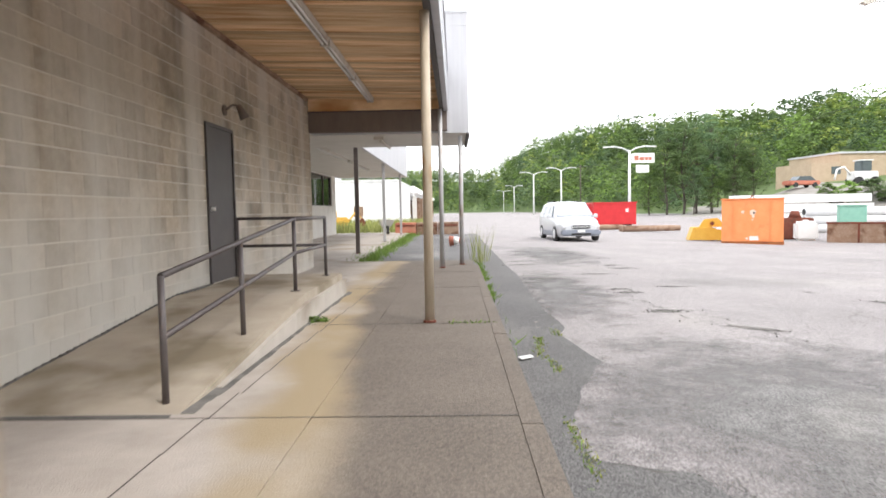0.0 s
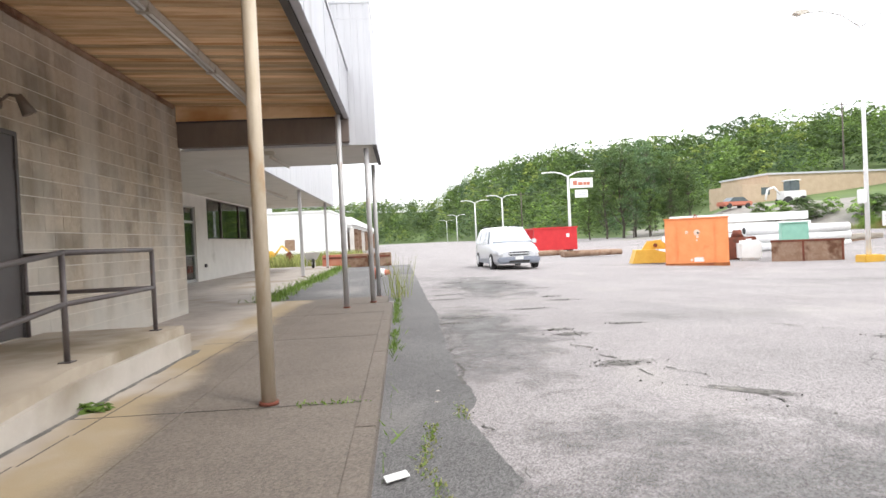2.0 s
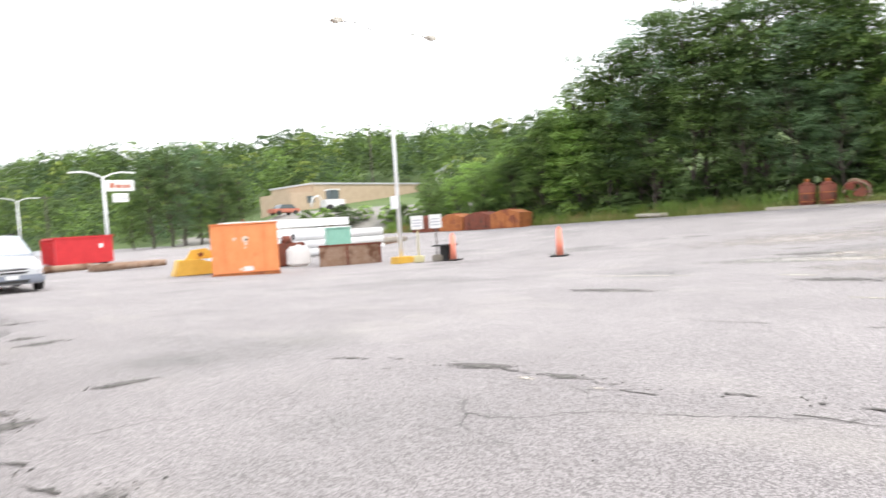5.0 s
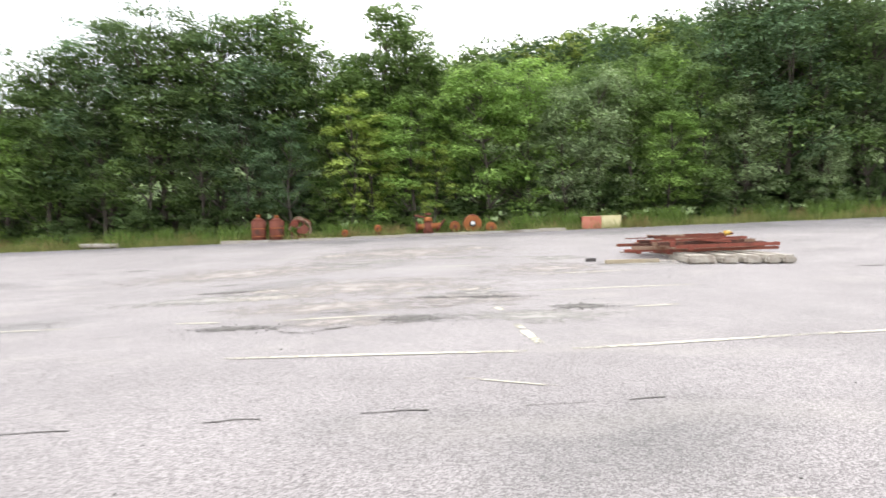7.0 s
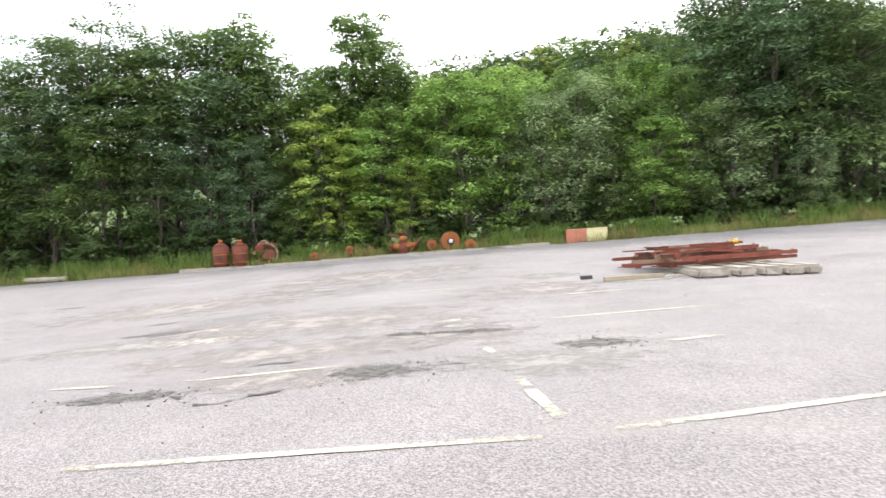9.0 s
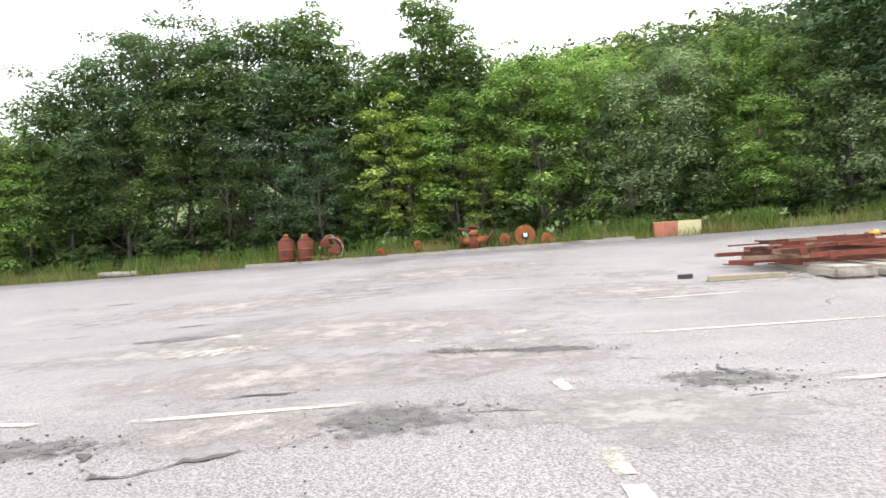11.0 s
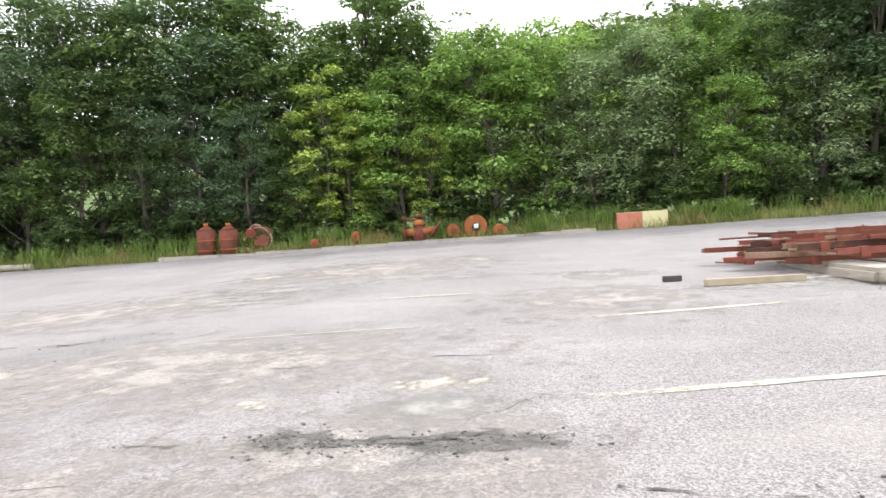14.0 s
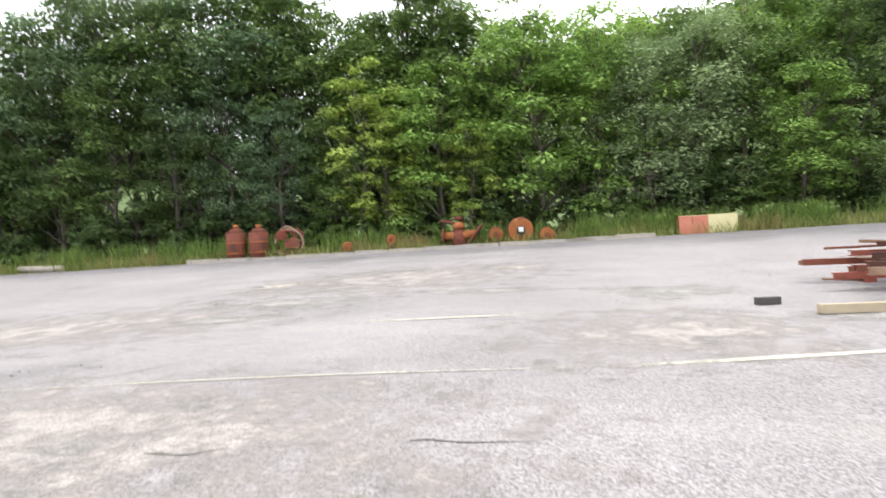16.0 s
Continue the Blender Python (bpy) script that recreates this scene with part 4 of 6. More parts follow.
def crown_arrays(rg, n, blobs, leaf, flat=0.5, squash=0.62):
    """Leaf quads over the upper faces of a set of flattened sprays (cx, cy, cz, r)."""
    bl = np.array(blobs)
    pick = rg.choice(len(bl), n, p=bl[:, 3] ** 2 / (bl[:, 3] ** 2).sum())
    d = rg.normal(size=(n, 3))
    d[:, 2] = np.abs(d[:, 2]) - 0.35 * np.abs(rg.normal(size=n))
    d /= np.linalg.norm(d, axis=1)[:, None]
    rad = bl[pick, 3] * (0.45 + 0.75 * rg.random(n) ** 0.7)
    c = bl[pick, :3] + d * rad[:, None] * np.array((1, 1, squash))
    nrm = d * 0.45 + rg.normal(size=(n, 3)) * flat * 0.55
    nrm[:, 2] += 0.9
    nrm /= np.linalg.norm(nrm, axis=1)[:, None]
    u = np.cross(nrm, rg.normal(size=(n, 3)))
    u /= np.linalg.norm(u, axis=1)[:, None]
    w = np.cross(nrm, u)
    s = leaf * (0.6 + 0.8 * rg.random(n))[:, None]
    v = np.stack([c - u * s, c - w * s * 0.55, c + u * s, c + w * s * 0.55], 1)
    v[:, 1] += nrm * s * 0.15
    v[:, 3] += nrm * s * 0.15
    return v.reshape(-1, 3), np.arange(4 * n).reshape(-1, 4)


def blob_set(rg, h, r, low, k):
    """Sprays set round a stem in a lobed crown, widest a third of the way up."""
    out = []
    lobes = rg.uniform(0.62, 1.22, (4, 7))
    for i in range(k):
        t = ((i + 0.5) / k) ** 0.85
        z = h * (low + (0.97 - low) * t)
        wide = math.sqrt(max(0.0, 1 - ((t - 0.42) / 0.64) ** 2))
        a = i * 2.4 + rg.uniform(-0.6, 0.6)
        q = r * wide * lobes[min(3, int(t * 4)), int(a * 7 / 6.283) % 7] * rg.uniform(0.3, 1.0) ** 0.6
        out.append((q * math.cos(a), q * math.sin(a), z + h * rg.uniform(-0.05, 0.05), r * rg.uniform(0.15, 0.36) * (0.55 + 0.6 * wide)))
    out.append((0, 0, h * 0.96, r * 0.16))
    return out


def tree_proto(name, label, seed, h, r, low, leaf, n, leafmat, k=22, squash=0.62):
    rg = np.random.default_rng(seed)
    t = thing(name, label, "tree", (0, 0, -60), group="trees along the lot edge")
    blobs = blob_set(rg, h, r, low, k)
    b = B()
    bend = 0.02 * h
    pts = [Vector((bend * math.sin(i * 0.9 + seed), bend * math.cos(i * 0.7 + seed), h * 0.92 * i / 7)) for i in range(8)]
    pts[0].xy = (0, 0)
    for i in range(7):
        tube(b, pts[i] - Vector((0, 0, 0.3 if i == 0 else 0)), pts[i + 1], 0.014 * h * (1 - i / 7.5), 0.014 * h * (1 - (i + 1) / 7.5), 8, False)
    for bl in blobs[::2]:
        i = min(6, max(1, int((bl[2] - 0.12 * h) / (h * 0.92 / 7))))
        mid = (pts[i] + Vector(bl[:3])) * 0.5 + Vector((0, 0, -0.02 * h))
        tube(b, pts[i], mid, 0.0045 * h, 0.003 * h, 5, False)
        tube(b, mid, Vector(bl[:3]), 0.003 * h, 0.001 * h, 5, False)
    part("trunk", b, BARK, t)
    v, f = crown_arrays(rg, n, blobs, leaf, squash=squash)
    cr = new("crown", arrays_mesh("crown", v, f, [leafmat]))
    cr.parent = t
    return t


PROTO = [
    tree_proto("tree", "tall dark green broadleaf tree at the lot edge", 1, 15, 3.5, 0.24, 0.118, 10200, LEAF[0], 62),
    tree_proto("tree", "dense mid-green maple at the lot edge", 2, 11, 3.1, 0.15, 0.112, 10000, LEAF[1], 56),
    tree_proto("tree", "fresh green young maple at the lot edge", 3, 10, 2.9, 0.12, 0.112, 10000, LEAF[2], 54),
    tree_proto("tree", "yellow-green sapling at the lot edge", 4, 8, 1.8, 0.22, 0.105, 5200, LEAF[3], 40),
    tree_proto("tree", "blue-green full tree at the lot edge", 5, 15, 3.7, 0.24, 0.118, 10200, LEAF[4], 60),
    tree_proto("tree", "slender tall tree with an open top", 6, 15, 2.3, 0.30, 0.13, 6200, LEAF[1], 50, 0.8),
    tree_proto("tree", "grey-green feathery tree at the lot edge", 8, 9, 2.7, 0.10, 0.095, 10000, LEAF[5], 60, 0.8),
    tree_proto("tree", "tall dark tree with bare lower limbs", 9, 15, 3.9, 0.30, 0.12, 9000, LEAF[0], 62, 0.5),
]
TREE_H = (15, 11, 10, 8, 15, 15, 9, 15)
BUSH = [
    tree_proto("bush", "leafy green bush before the trees", 11, 2.8, 1.6, 0.08, 0.12, 2600, LEAF[1], 26),
    tree_proto("bush", "bright green bush before the trees", 12, 3.4, 1.5, 0.08, 0.12, 2800, LEAF[2], 26),
    tree_proto("bush", "dark green bush before the trees", 13, 3.0, 1.8, 0.08, 0.13, 2800, LEAF[0], 26),
]


def plant(proto, x, y, s, turn, dz=0.0):
    o = copy_thing(proto, pose(x, y, gz(x, y) - 0.05 + dz, 0, 0, turn))
    o.scale = (s, s, s)
    return o


def skyline(y):
    """Height of the tree tops along the edge of the wood."""
    return float(np.interp(y, (-60, -22, -18, -13, -9, -7, -4, 3, 9, 17, 22, 26, 29, 32, 35, 39, 43, 46, 62), (12, 12, 14, 15.3, 14.5, 12.6, 10.6, 10.0, 10.4, 11.3, 13.4, 14.6, 15.8, 14.8, 12.9, 10.4, 9.4, 7.2, 5.5)))


# rear row along the wood
for i in range(34):
    y = 58 - i * 3.0 + rng.uniform(-0.7, 0.7)
    H = skyline(y) * rng.uniform(0.97, 1.07)
    k = (0, 4, 1, 7)[int(rng.integers(4))] if H > 12.5 else (1, 2, 1, 0)[int(rng.integers(4))]
    plant(PROTO[k], 48.6 + rng.uniform(-0.6, 0.8), y, H / TREE_H[k], float(rng.uniform(0, 360)))
# tall tops that stand over the rest
for y, x, H, k in ((28.6, 47.6, 15.9, 7), (20.6, 48.2, 15.6, 5), (19.6, 47.6, 14.6, 5), (13.3, 48.4, 15.4, 5), (12.2, 48.2, 14.9, 5), (17.4, 48.6, 12.6, 1), (15.4, 48.4, 12.2, 1), (24.4, 47.8, 15.0, 0), (22.3, 48.2, 14.9, 4), (9.4, 48.6, 11.8, 1), (42.5, 47, 10.2, 0), (38.6, 47.2, 11.4, 1), (35.4, 47.2, 13.6, 0), (46, 47.2, 8, 1), (11.0, 48.4, 12.4, 5), (-9.3, 47.6, 15.0, 4), (-13.2, 47.8, 15.8, 7), (-11.2, 46.8, 14.0, 4), (-17, 47.5, 14.2, 7), (32, 47.4, 14.8, 4)):
    plant(PROTO[k], x, y, H / TREE_H[k], y * 40)
# front row: kind, place along the lot edge, depth, height
for y, x, H, k in ((56, 46, 5, 1), (52, 46, 5.2, 2), (48.5, 46, 5.6, 1), (45, 46, 6.5, 0), (41.5, 46, 8.2, 1), (38, 46, 8.6, 2), (35, 46.2, 9.8, 1), (31.5, 46, 10, 0), (28.3, 46.2, 10.4, 1), (25.2, 46.2, 9.8, 0), (22.2, 46.0, 8.6, 4), (19.2, 45.6, 7.3, 4), (16.9, 46.6, 7.6, 1),
                   (15.3, 45.4, 8.6, 3), (14.2, 45.6, 6.6, 3), (11.6, 45.8, 8.6, 2), (10.2, 45.2, 5.6, 3), (7.2, 45.8, 10.2, 2), (4.4, 46.6, 10.6, 2), (2.4, 45.8, 8.6, 6), (0.3, 46.2, 9.4, 6), (-1.7, 46.2, 9.2, 1), (-3.6, 45.0, 6.7, 2), (-5.9, 46.4, 9.4, 1), (-8.2, 46.2, 8.0, 6),
                   (-12.6, 45.2, 4.6, 6), (-15.5, 46.4, 9.0, 0), (-19.2, 46.2, 9.5, 4), (-22.6, 46.2, 9.5, 1), (-26, 46.2, 10, 0), (-30, 46.2, 9.5, 1), (-34, 46.2, 9.5, 4), (-38.5, 46.2, 9.5, 0)):
    plant(PROTO[k], x, y, H / TREE_H[k], y * 57 + 20 * k)
# mostly dark bushes: their leaf colour stands in for shade under the crowns
for i in range(44):
    y = 60 - i * 2.3 + rng.uniform(-0.9, 0.9)
    plant(BUSH[(0, 2, 2, 2)[int(rng.integers(4))]], 45.5 + rng.uniform(-0.4, 1.2), y, rng.uniform(0.5, 0.9), float(rng.uniform(0, 360)))
for i in range(34):
    y = 50 - i * 2.6 + rng.uniform(-0.9, 0.9)
    plant(BUSH[2], 49.6 + rng.uniform(-0.6, 1.2), y, rng.uniform(0.95, 1.4), float(rng.uniform(0, 360)))
for x, y, s, k in ((33, 92, 0.9, 0), (35.5, 94, 0.86, 4), (38.5, 96, 0.94, 4), (40.5, 93, 0.78, 0), (29.5, 96, 0.75, 1), (31, 93, 0.78, 0), (42.5, 92, 0.62, 0), (36, 90, 0.62, 1), (33.5, 89.5, 0.43, 4), (39, 90, 0.47, 0)):
    plant(PROTO[k], x, y, s, x * 9)
for i in range(44):
    x = 44 + i * 1.35
    plant(BUSH[int(rng.integers(3))], x + rng.uniform(-1, 1), 76 - (x - 46) * 0.55 + rng.uniform(-2, 2), rng.uniform(0.55, 0.85) if x < 62 else rng.uniform(0.9, 1.6), float(rng.uniform(0, 360)))
for o in PROTO + BUSH:
    for q in (*o.children_recursive, o):
        bpy.data.objects.remove(q)

# far woods on the hills
V, F, I, base_i = [], [], [], 0
lib = []
for s in range(10):
    rg = np.random.default_rng(100 + s)
    conif = s >= 8
    bl = [(0, 0, 0.25 + 0.08 * j, 0.34 - 0.036 * j) for j in range(9)] if conif else blob_set(rg, 1.0, 0.46, 0.15, 11)
    lib.append(crown_arrays(rg, 190, bl, 0.052, squash=0.8))
n_far = 0
for k in range(6300):
    az = rng.uniform(-40, 150)
    foot, crest = np.interp(az, AZ, FOOT), np.interp(az, AZ, CREST)
    d = foot + (crest + 25 - foot) * rng.random() ** 0.8
    x, y = d * math.sin(radians(az)), 10 + d * math.cos(radians(az))
    if (44 < x < 100 and 70 < y < 126 and az < 45) or (x < 0 and y < 330) or (x > 24 and x < 60 and 60 < y < 92) or (az > 120 and rng.random() < 0.4):
        continue
    if az > 58 and d < crest - 45:
        continue
    h = (4.2 + 5.5 * rng.random() ** 1.6) * (1.15 if d > 200 else 1.0)
    a = rng.uniform(0, 6.28)
    j = int(rng.integers(8)) if rng.random() < 0.84 else int(rng.integers(8, 10))
    v, f = lib[j]
    ca, sa = math.cos(a), math.sin(a)
    w = np.stack([v[:, 0] * ca - v[:, 1] * sa, v[:, 0] * sa + v[:, 1] * ca, v[:, 2]], 1) * h
    w += (x, y, gz(x, y) - 0.5)
    V.append(w)
    F.append(f + base_i)
    base_i += len(v)
    mi = 4 if j >= 8 else int(rng.choice(5, p=(0.22, 0.34, 0.26, 0.08, 0.10)))
    I.append(np.full(len(f), mi))
    n_far += 1
woods = new("far_woods", arrays_mesh("far_woods", np.concatenate(V), np.concatenate(F), FARLEAF, np.concatenate(I)))
tagged(woods, "mixed green woods covering the hillside", "woods", kind="stuff")


def blades(name, label, n, place, h0, h1, material, seed, wide=0.02, lean=0.35):
    rg = np.random.default_rng(seed)
    xy = place(rg, n)
    z = land(xy[:, 0], xy[:, 1]) if len(xy[0]) == 2 else xy[:, 2]
    p = np.stack([xy[:, 0], xy[:, 1], z], 1)
    h = rg.uniform(h0, h1, len(p))
    a = rg.uniform(0, 6.28, len(p))
    side = np.stack([np.cos(a), np.sin(a), 0 * a], 1) * wide
    tip = np.stack([rg.normal(size=len(p)) * lean * h, rg.normal(size=len(p)) * lean * h, h], 1)
    v = np.stack([p - side, p + side, p + tip * 0.55 + side * 0.8, p + tip, p + tip * 0.55 - side * 0.8], 1).reshape(-1, 3)
    ob = new(name, arrays_mesh(name, v, np.arange(5 * len(p)).reshape(-1, 5), [material]))
    return tagged(ob, label, "grass", kind="stuff")


def verge(rg, n):
    y = rg.uniform(-45, 62, n)
    return np.stack([42.5 + np.abs(rg.normal(size=n)) * 1.1 + 0.15 * np.sin(y * 1.3), y], 1)


def tufts(rg, n, clumps, size):
    c = verge(rg, clumps) + (0.35, 0)
    return c[rg.integers(clumps, size=n)] + rg.normal(size=(n, 2)) * size * (0.6, 1.0)


def edge_weeds(rg, n):
    y = np.where(rg.random(n) < 0.55, 7.7 + rg.random(n) * 1.5, np.where(rg.random(n) < 0.6, rg.choice((5.7, 6.0, 6.35), n) + rg.normal(size=n) * 0.12, 9.4 + rg.normal(size=n) * 0.25))
    x = np.where(y > 9.25, 2.45, np.where(y > 7, 2.18 + 0.04 * np.sin(y * 5), 2.06))
    return np.stack([x + rg.normal(size=n) * 0.025, y], 1)


blades("verge_grass", "tall dry grass and weeds along the lot edge", 30000, verge, 0.15, 0.6, GRASS, 1, 0.012)
blades("verge_weeds", "green weeds along the lot edge", 17000, lambda r, n: tufts(r, n, 170, 0.33), 0.3, 1.25, GRASSGREEN, 2, 0.02, 0.3)
blades("dry_weeds", "brown dry weed stalks along the lot edge", 9000, lambda r, n: tufts(r, n, 80, 0.35), 0.3, 0.9, DRYWEED, 12, 0.010, 0.25)
blades("kerb_grass", "grass tufts growing along the kerb", 500, lambda r, n: np.stack([1.9 + np.abs(r.normal(size=n)) * 0.05, np.where(r.random(n) < 0.06, r.uniform(8, 13, n), r.choice((12.6, 13.6, 15.2, 16.0, 16.8, 17.6, 18.6), n) + r.normal(size=n) * 0.22)], 1), 0.03, 0.12, GRASSGREEN, 3, 0.006, 0.7)
blades("walk_grass", "grass strip between shop walk and side lane", 2600, lambda r, n: np.stack([-1.2 + r.normal(size=n) * 0.22, 19 + 22 * r.choice(26, n) / 26 + r.normal(size=n) * 0.3], 1), 0.04, 0.24, GRASSGREEN, 4, 0.012, 0.5)
blades("lawn_grass", "overgrown grass before the white shop", 9000, lambda r, n: np.stack([r.uniform(-16, -1.2, n), r.uniform(41.2, 63, n)], 1), 0.3, 0.9, GRASS, 5, 0.03)
blades("crack_grass", "weeds growing in an asphalt crack", 220, lambda r, n: edge_weeds(r, n), 0.008, 0.035, GRASSGREEN, 6, 0.006, 0.9)
blades("crack_moss", "dry yellow moss along an asphalt seam", 420, lambda r, n: edge_weeds(r, n) + (0.02, 0.0), 0.006, 0.025, GRASS, 16, 0.007, 0.9)
blades("walk_joint_weeds", "small weeds in a walk joint", 60, lambda r, n: np.stack([r.uniform(1.25, 1.8, n), 9.5 + r.normal(size=n) * 0.03, np.full(n, P)], 1), 0.008, 0.04, GRASSGREEN, 17, 0.006, 0.8)
blades("dry_stalks", "dry seed stalks beside the kerb", 60, lambda r, n: np.stack([2.0 + r.normal(size=n) * 0.12, 19.6 + r.normal(size=n) * 0.5], 1), 0.5, 1.2, GRASS, 8, 0.006, 0.2)
rg = np.random.default_rng(31)
v, f = crown_arrays(rg, 130, [(0, 0, 0, 0.10), (0.12, 0.05, 0, 0.08), (-0.1, 0.06, 0, 0.09)], 0.035)
wd = new("weed", arrays_mesh("weed", v, f, [GRASSGREEN]))
wd.location = (-0.38, 9.7, P)
tagged(wd, "low green weed at the foot of the ramp", "weed")

# ---------------------------------------------------------------- things on the lot
PEEL = mat("peeled_paint", (0.72, 0.52, 0.40), (0.80, 0.66, 0.55), 9, 0.7, bump=0.1, stain=(0.6, 0.3, 0.16), stain_scale=9, stain_at=0.52)


def orange_container():
    t = thing("orange_container", "orange steel tool container with scuffed paint", "container", (13.2, 31.15, gz(14.3, 30.6)), -27)
    part("body", box(B(), 0.02, 2.48, 0.02, 1.3, 0.1, 1.95, 0.02), ORANGE, t)
    part("base_skid", box(box(B(), 0.0, 2.5, 0, 0.12, -0.06, 0.1, 0.01), 0, 2.5, 1.2, 1.32, -0.06, 0.1, 0.01), RUSTORANGE, t, "rusty base skid")
    part("lid", box(B(), -0.02, 2.52, -0.02, 1.34, 1.952, 2.0, 0.01), ORANGE, t)
    for x in (0.5, 1.98):
        part("corner_strap", box(B(), x, x + 0.03, -0.012, 0.018, 0.12, 1.93), ORANGE, t)
    for x, z, r in ((0.88, 1.4, 0.07), (1.28, 1.38, 0.13), (1.3, 1.2, 0.06), (1.27, 1.06, 0.035), (1.5, 0.22, 0.05), (1.05, 0.24, 0.06)):
        part("paint_scuff", tube(B(), (x, 0.018, z), (x, 0.014, z), r, seg=9), PEEL, t, "bare pale scuff in the paint")
    part("paint_scuff", box(B(), 1.15, 1.5, 0.013, 0.018, 0.16, 0.34), PLASTICWHITE, t, "bare pale scuff in the paint")
    # no opening is cut: a black disc paints the dark of the hole
    part("latch_hole", tube(B(), (1.32, 0.016, 1.36), (1.32, 0.006, 1.36), 0.045), BLACK, t)
    part("lifting_eye", pipe(B(), [(1.15, 0.6, 2.0), (1.22, 0.6, 2.15), (1.3, 0.6, 2.0)], 0.02), RUST, t)
    return t


orange_container()

yl = thing("yellow_bucket", "yellow machine bucket part beside the orange container", "machine part", (12.6, 33.4, gz(12.6, 33.4)), -10)
part("shell", prism(B(), [(0, 0), (0.2, 0.62), (1.0, 0.62), (1.9, 0.35), (1.9, 0.0)], 0, 0.9), YELLOW, yl)
part("side_plate", prism(B(), [(0.5, 0.62), (0.75, 1.0), (1.35, 1.05), (1.8, 0.62)], 0.3, 0.42), YELLOW, yl)
part("pin", tube(B(), (1.1, 0.2, 0.8), (1.1, 0.55, 0.8), 0.09), RUST, yl)

for k, (x, y, n, ln) in enumerate(((12.4, 45.0, 2, 3.8), (10.2, 46.5, 1, 2.6))):
    for j in range(n):
        t = thing("log", "weathered brown pole lying on the lot", "log", (x, y + j * 0.7, gz(x, y) + 0.2), -4, group="poles on the lot")
        part("stem", tube(B(), (0, 0, 0), (ln, 0.4, 0), 0.2, 0.18, 14), RUSTPALE, t)
b = B()
for i in range(60):
    x, y = 13.5 + rng.uniform(-4.5, 4), 56.2 + rng.normal() * 0.5
    s = rng.uniform(0.05, 0.22)
    box(b, x - s, x + s, y - s, y + s, gz(x, y) - 0.02, gz(x, y) + s * 0.9)
single("rubble", b, KERB, "broken concrete rubble before the red container", "rubble", kind="stuff")

rd = thing("red_container", "bright red steel waste container", "container", (13.3, 58.2, gz(14, 58)), -3)
part("body", prism(B(), [(0, 0.15), (0.0, 2.0), (3.65, 2.0), (3.65, 0.15)], 0, 6.2), REDPAINT, rd)
part("top_rim", box(box(B(), -0.06, 3.71, -0.06, 0.06, 1.95, 2.08), -0.06, 0.06, 0.07, 6.2, 1.95, 2.08), REDPAINT, rd)
for y in np.arange(0.5, 6.2, 0.7):
    part("rib", box(B(), -0.07, 0.0, y, y + 0.1, 0.15, 1.95), REDPAINT, rd)
part("skid", box(B(), 0.3, 3.3, 0.1, 6.1, 0, 0.15), BLACK, rd)
part("label_plate", box(B(), 2.75, 3.0, -0.01, 0.0, 1.2, 1.5), PLASTICWHITE, rd)

# stacked white beams
for lev in range(4):
    for j in range(2):
        t = thing("concrete_beam", "long white concrete beam in a stack", "beam", (18.6 + 0.25 * lev, 43.2 + j * 0.9, gz(20, 43) + 0.1 + lev * 0.6), 0, group="stacked white beams")
        ln = (9.6, 9.2, 8.6, 8.2)[lev]
        part("beam_body", prism(B(), [(0, 0), (0, 0.5), (ln, 0.5), (ln, 0)], 0, 0.8), WHITEBRIGHT, t)
        part("spacer", box(B(), 1.5, 1.7, 0.05, 0.75, -0.1, 0), TIMBER, t)
        part("spacer", box(B(), ln - 1.7, ln - 1.5, 0.05, 0.75, -0.1, 0), TIMBER, t)
for k in range(3):
    t = thing("steel_pipe", "grey steel pipe on the beam stack", "pipe", (22.5, 41.6 + k * 0.02, gz(22, 41.5) + 0.28 + 0.5 * k), 0, group="grey steel pipes")
    part("wall", tube(B(), (0, 0, 0), (6.5, 0, 0), 0.26, seg=20), GALV, t)
    # flat black disc on the closed end, painting the shade inside the pipe
    part("bore", tube(B(), (-0.004, 0, 0), (-0.002, 0, 0), 0.2, seg=20), BLACK, t)
for k in range(6):
    t = thing("timber_baulk", "weathered timber baulk in a low stack", "timber", (25.8 + 0.15 * (k % 2), 43.0 - 0.5 * (k % 3), gz(27, 42) + 0.01 + 0.32 * (k // 3)), 5, group="timber baulks")
    part("baulk", box(B(), 0, 6.0, 0, 0.4, 0, 0.3, 0.02), TIMBER if k % 2 else RUSTPALE, t)

bn = thing("steel_skip", "rust-streaked open steel trough on the asphalt", "skip", (18.5, 32.2, gz(19, 31)), -36)
sb = B()
box(sb, 0, 2.75, 0, 0.06, 0, 0.92); box(sb, 0, 2.75, 1.14, 1.2, 0, 0.92); box(sb, 0, 0.06, 0.061, 1.139, 0, 0.92); box(sb, 2.69, 2.75, 0.061, 1.139, 0, 0.92); box(sb, 0.061, 2.689, 0.061, 1.139, 0, 0.06)
part("shell", sb, RUSTPALE, bn)
part("rim", box(B(), -0.03, 2.78, -0.03, 0.0, 0.86, 0.94), RUST, bn)
for x in (1.2, 2.66):
    part("rib", box(B(), x, x + 0.08, -0.04, -0.001, 0, 0.86), RUST, bn)
tt = thing("plastic_tote", "white plastic tank standing by the skip", "tank", (18.0, 34.0, gz(18.5, 34)), -20)
part("tank", box(B(), 0, 1.0, 0, 0.9, 0.0, 0.95, 0.12), PLASTICWHITE, tt)
part("cap", tube(B(), (0.5, 0.45, 0.95), (0.5, 0.45, 1.02), 0.12), PLASTICWHITE, tt)
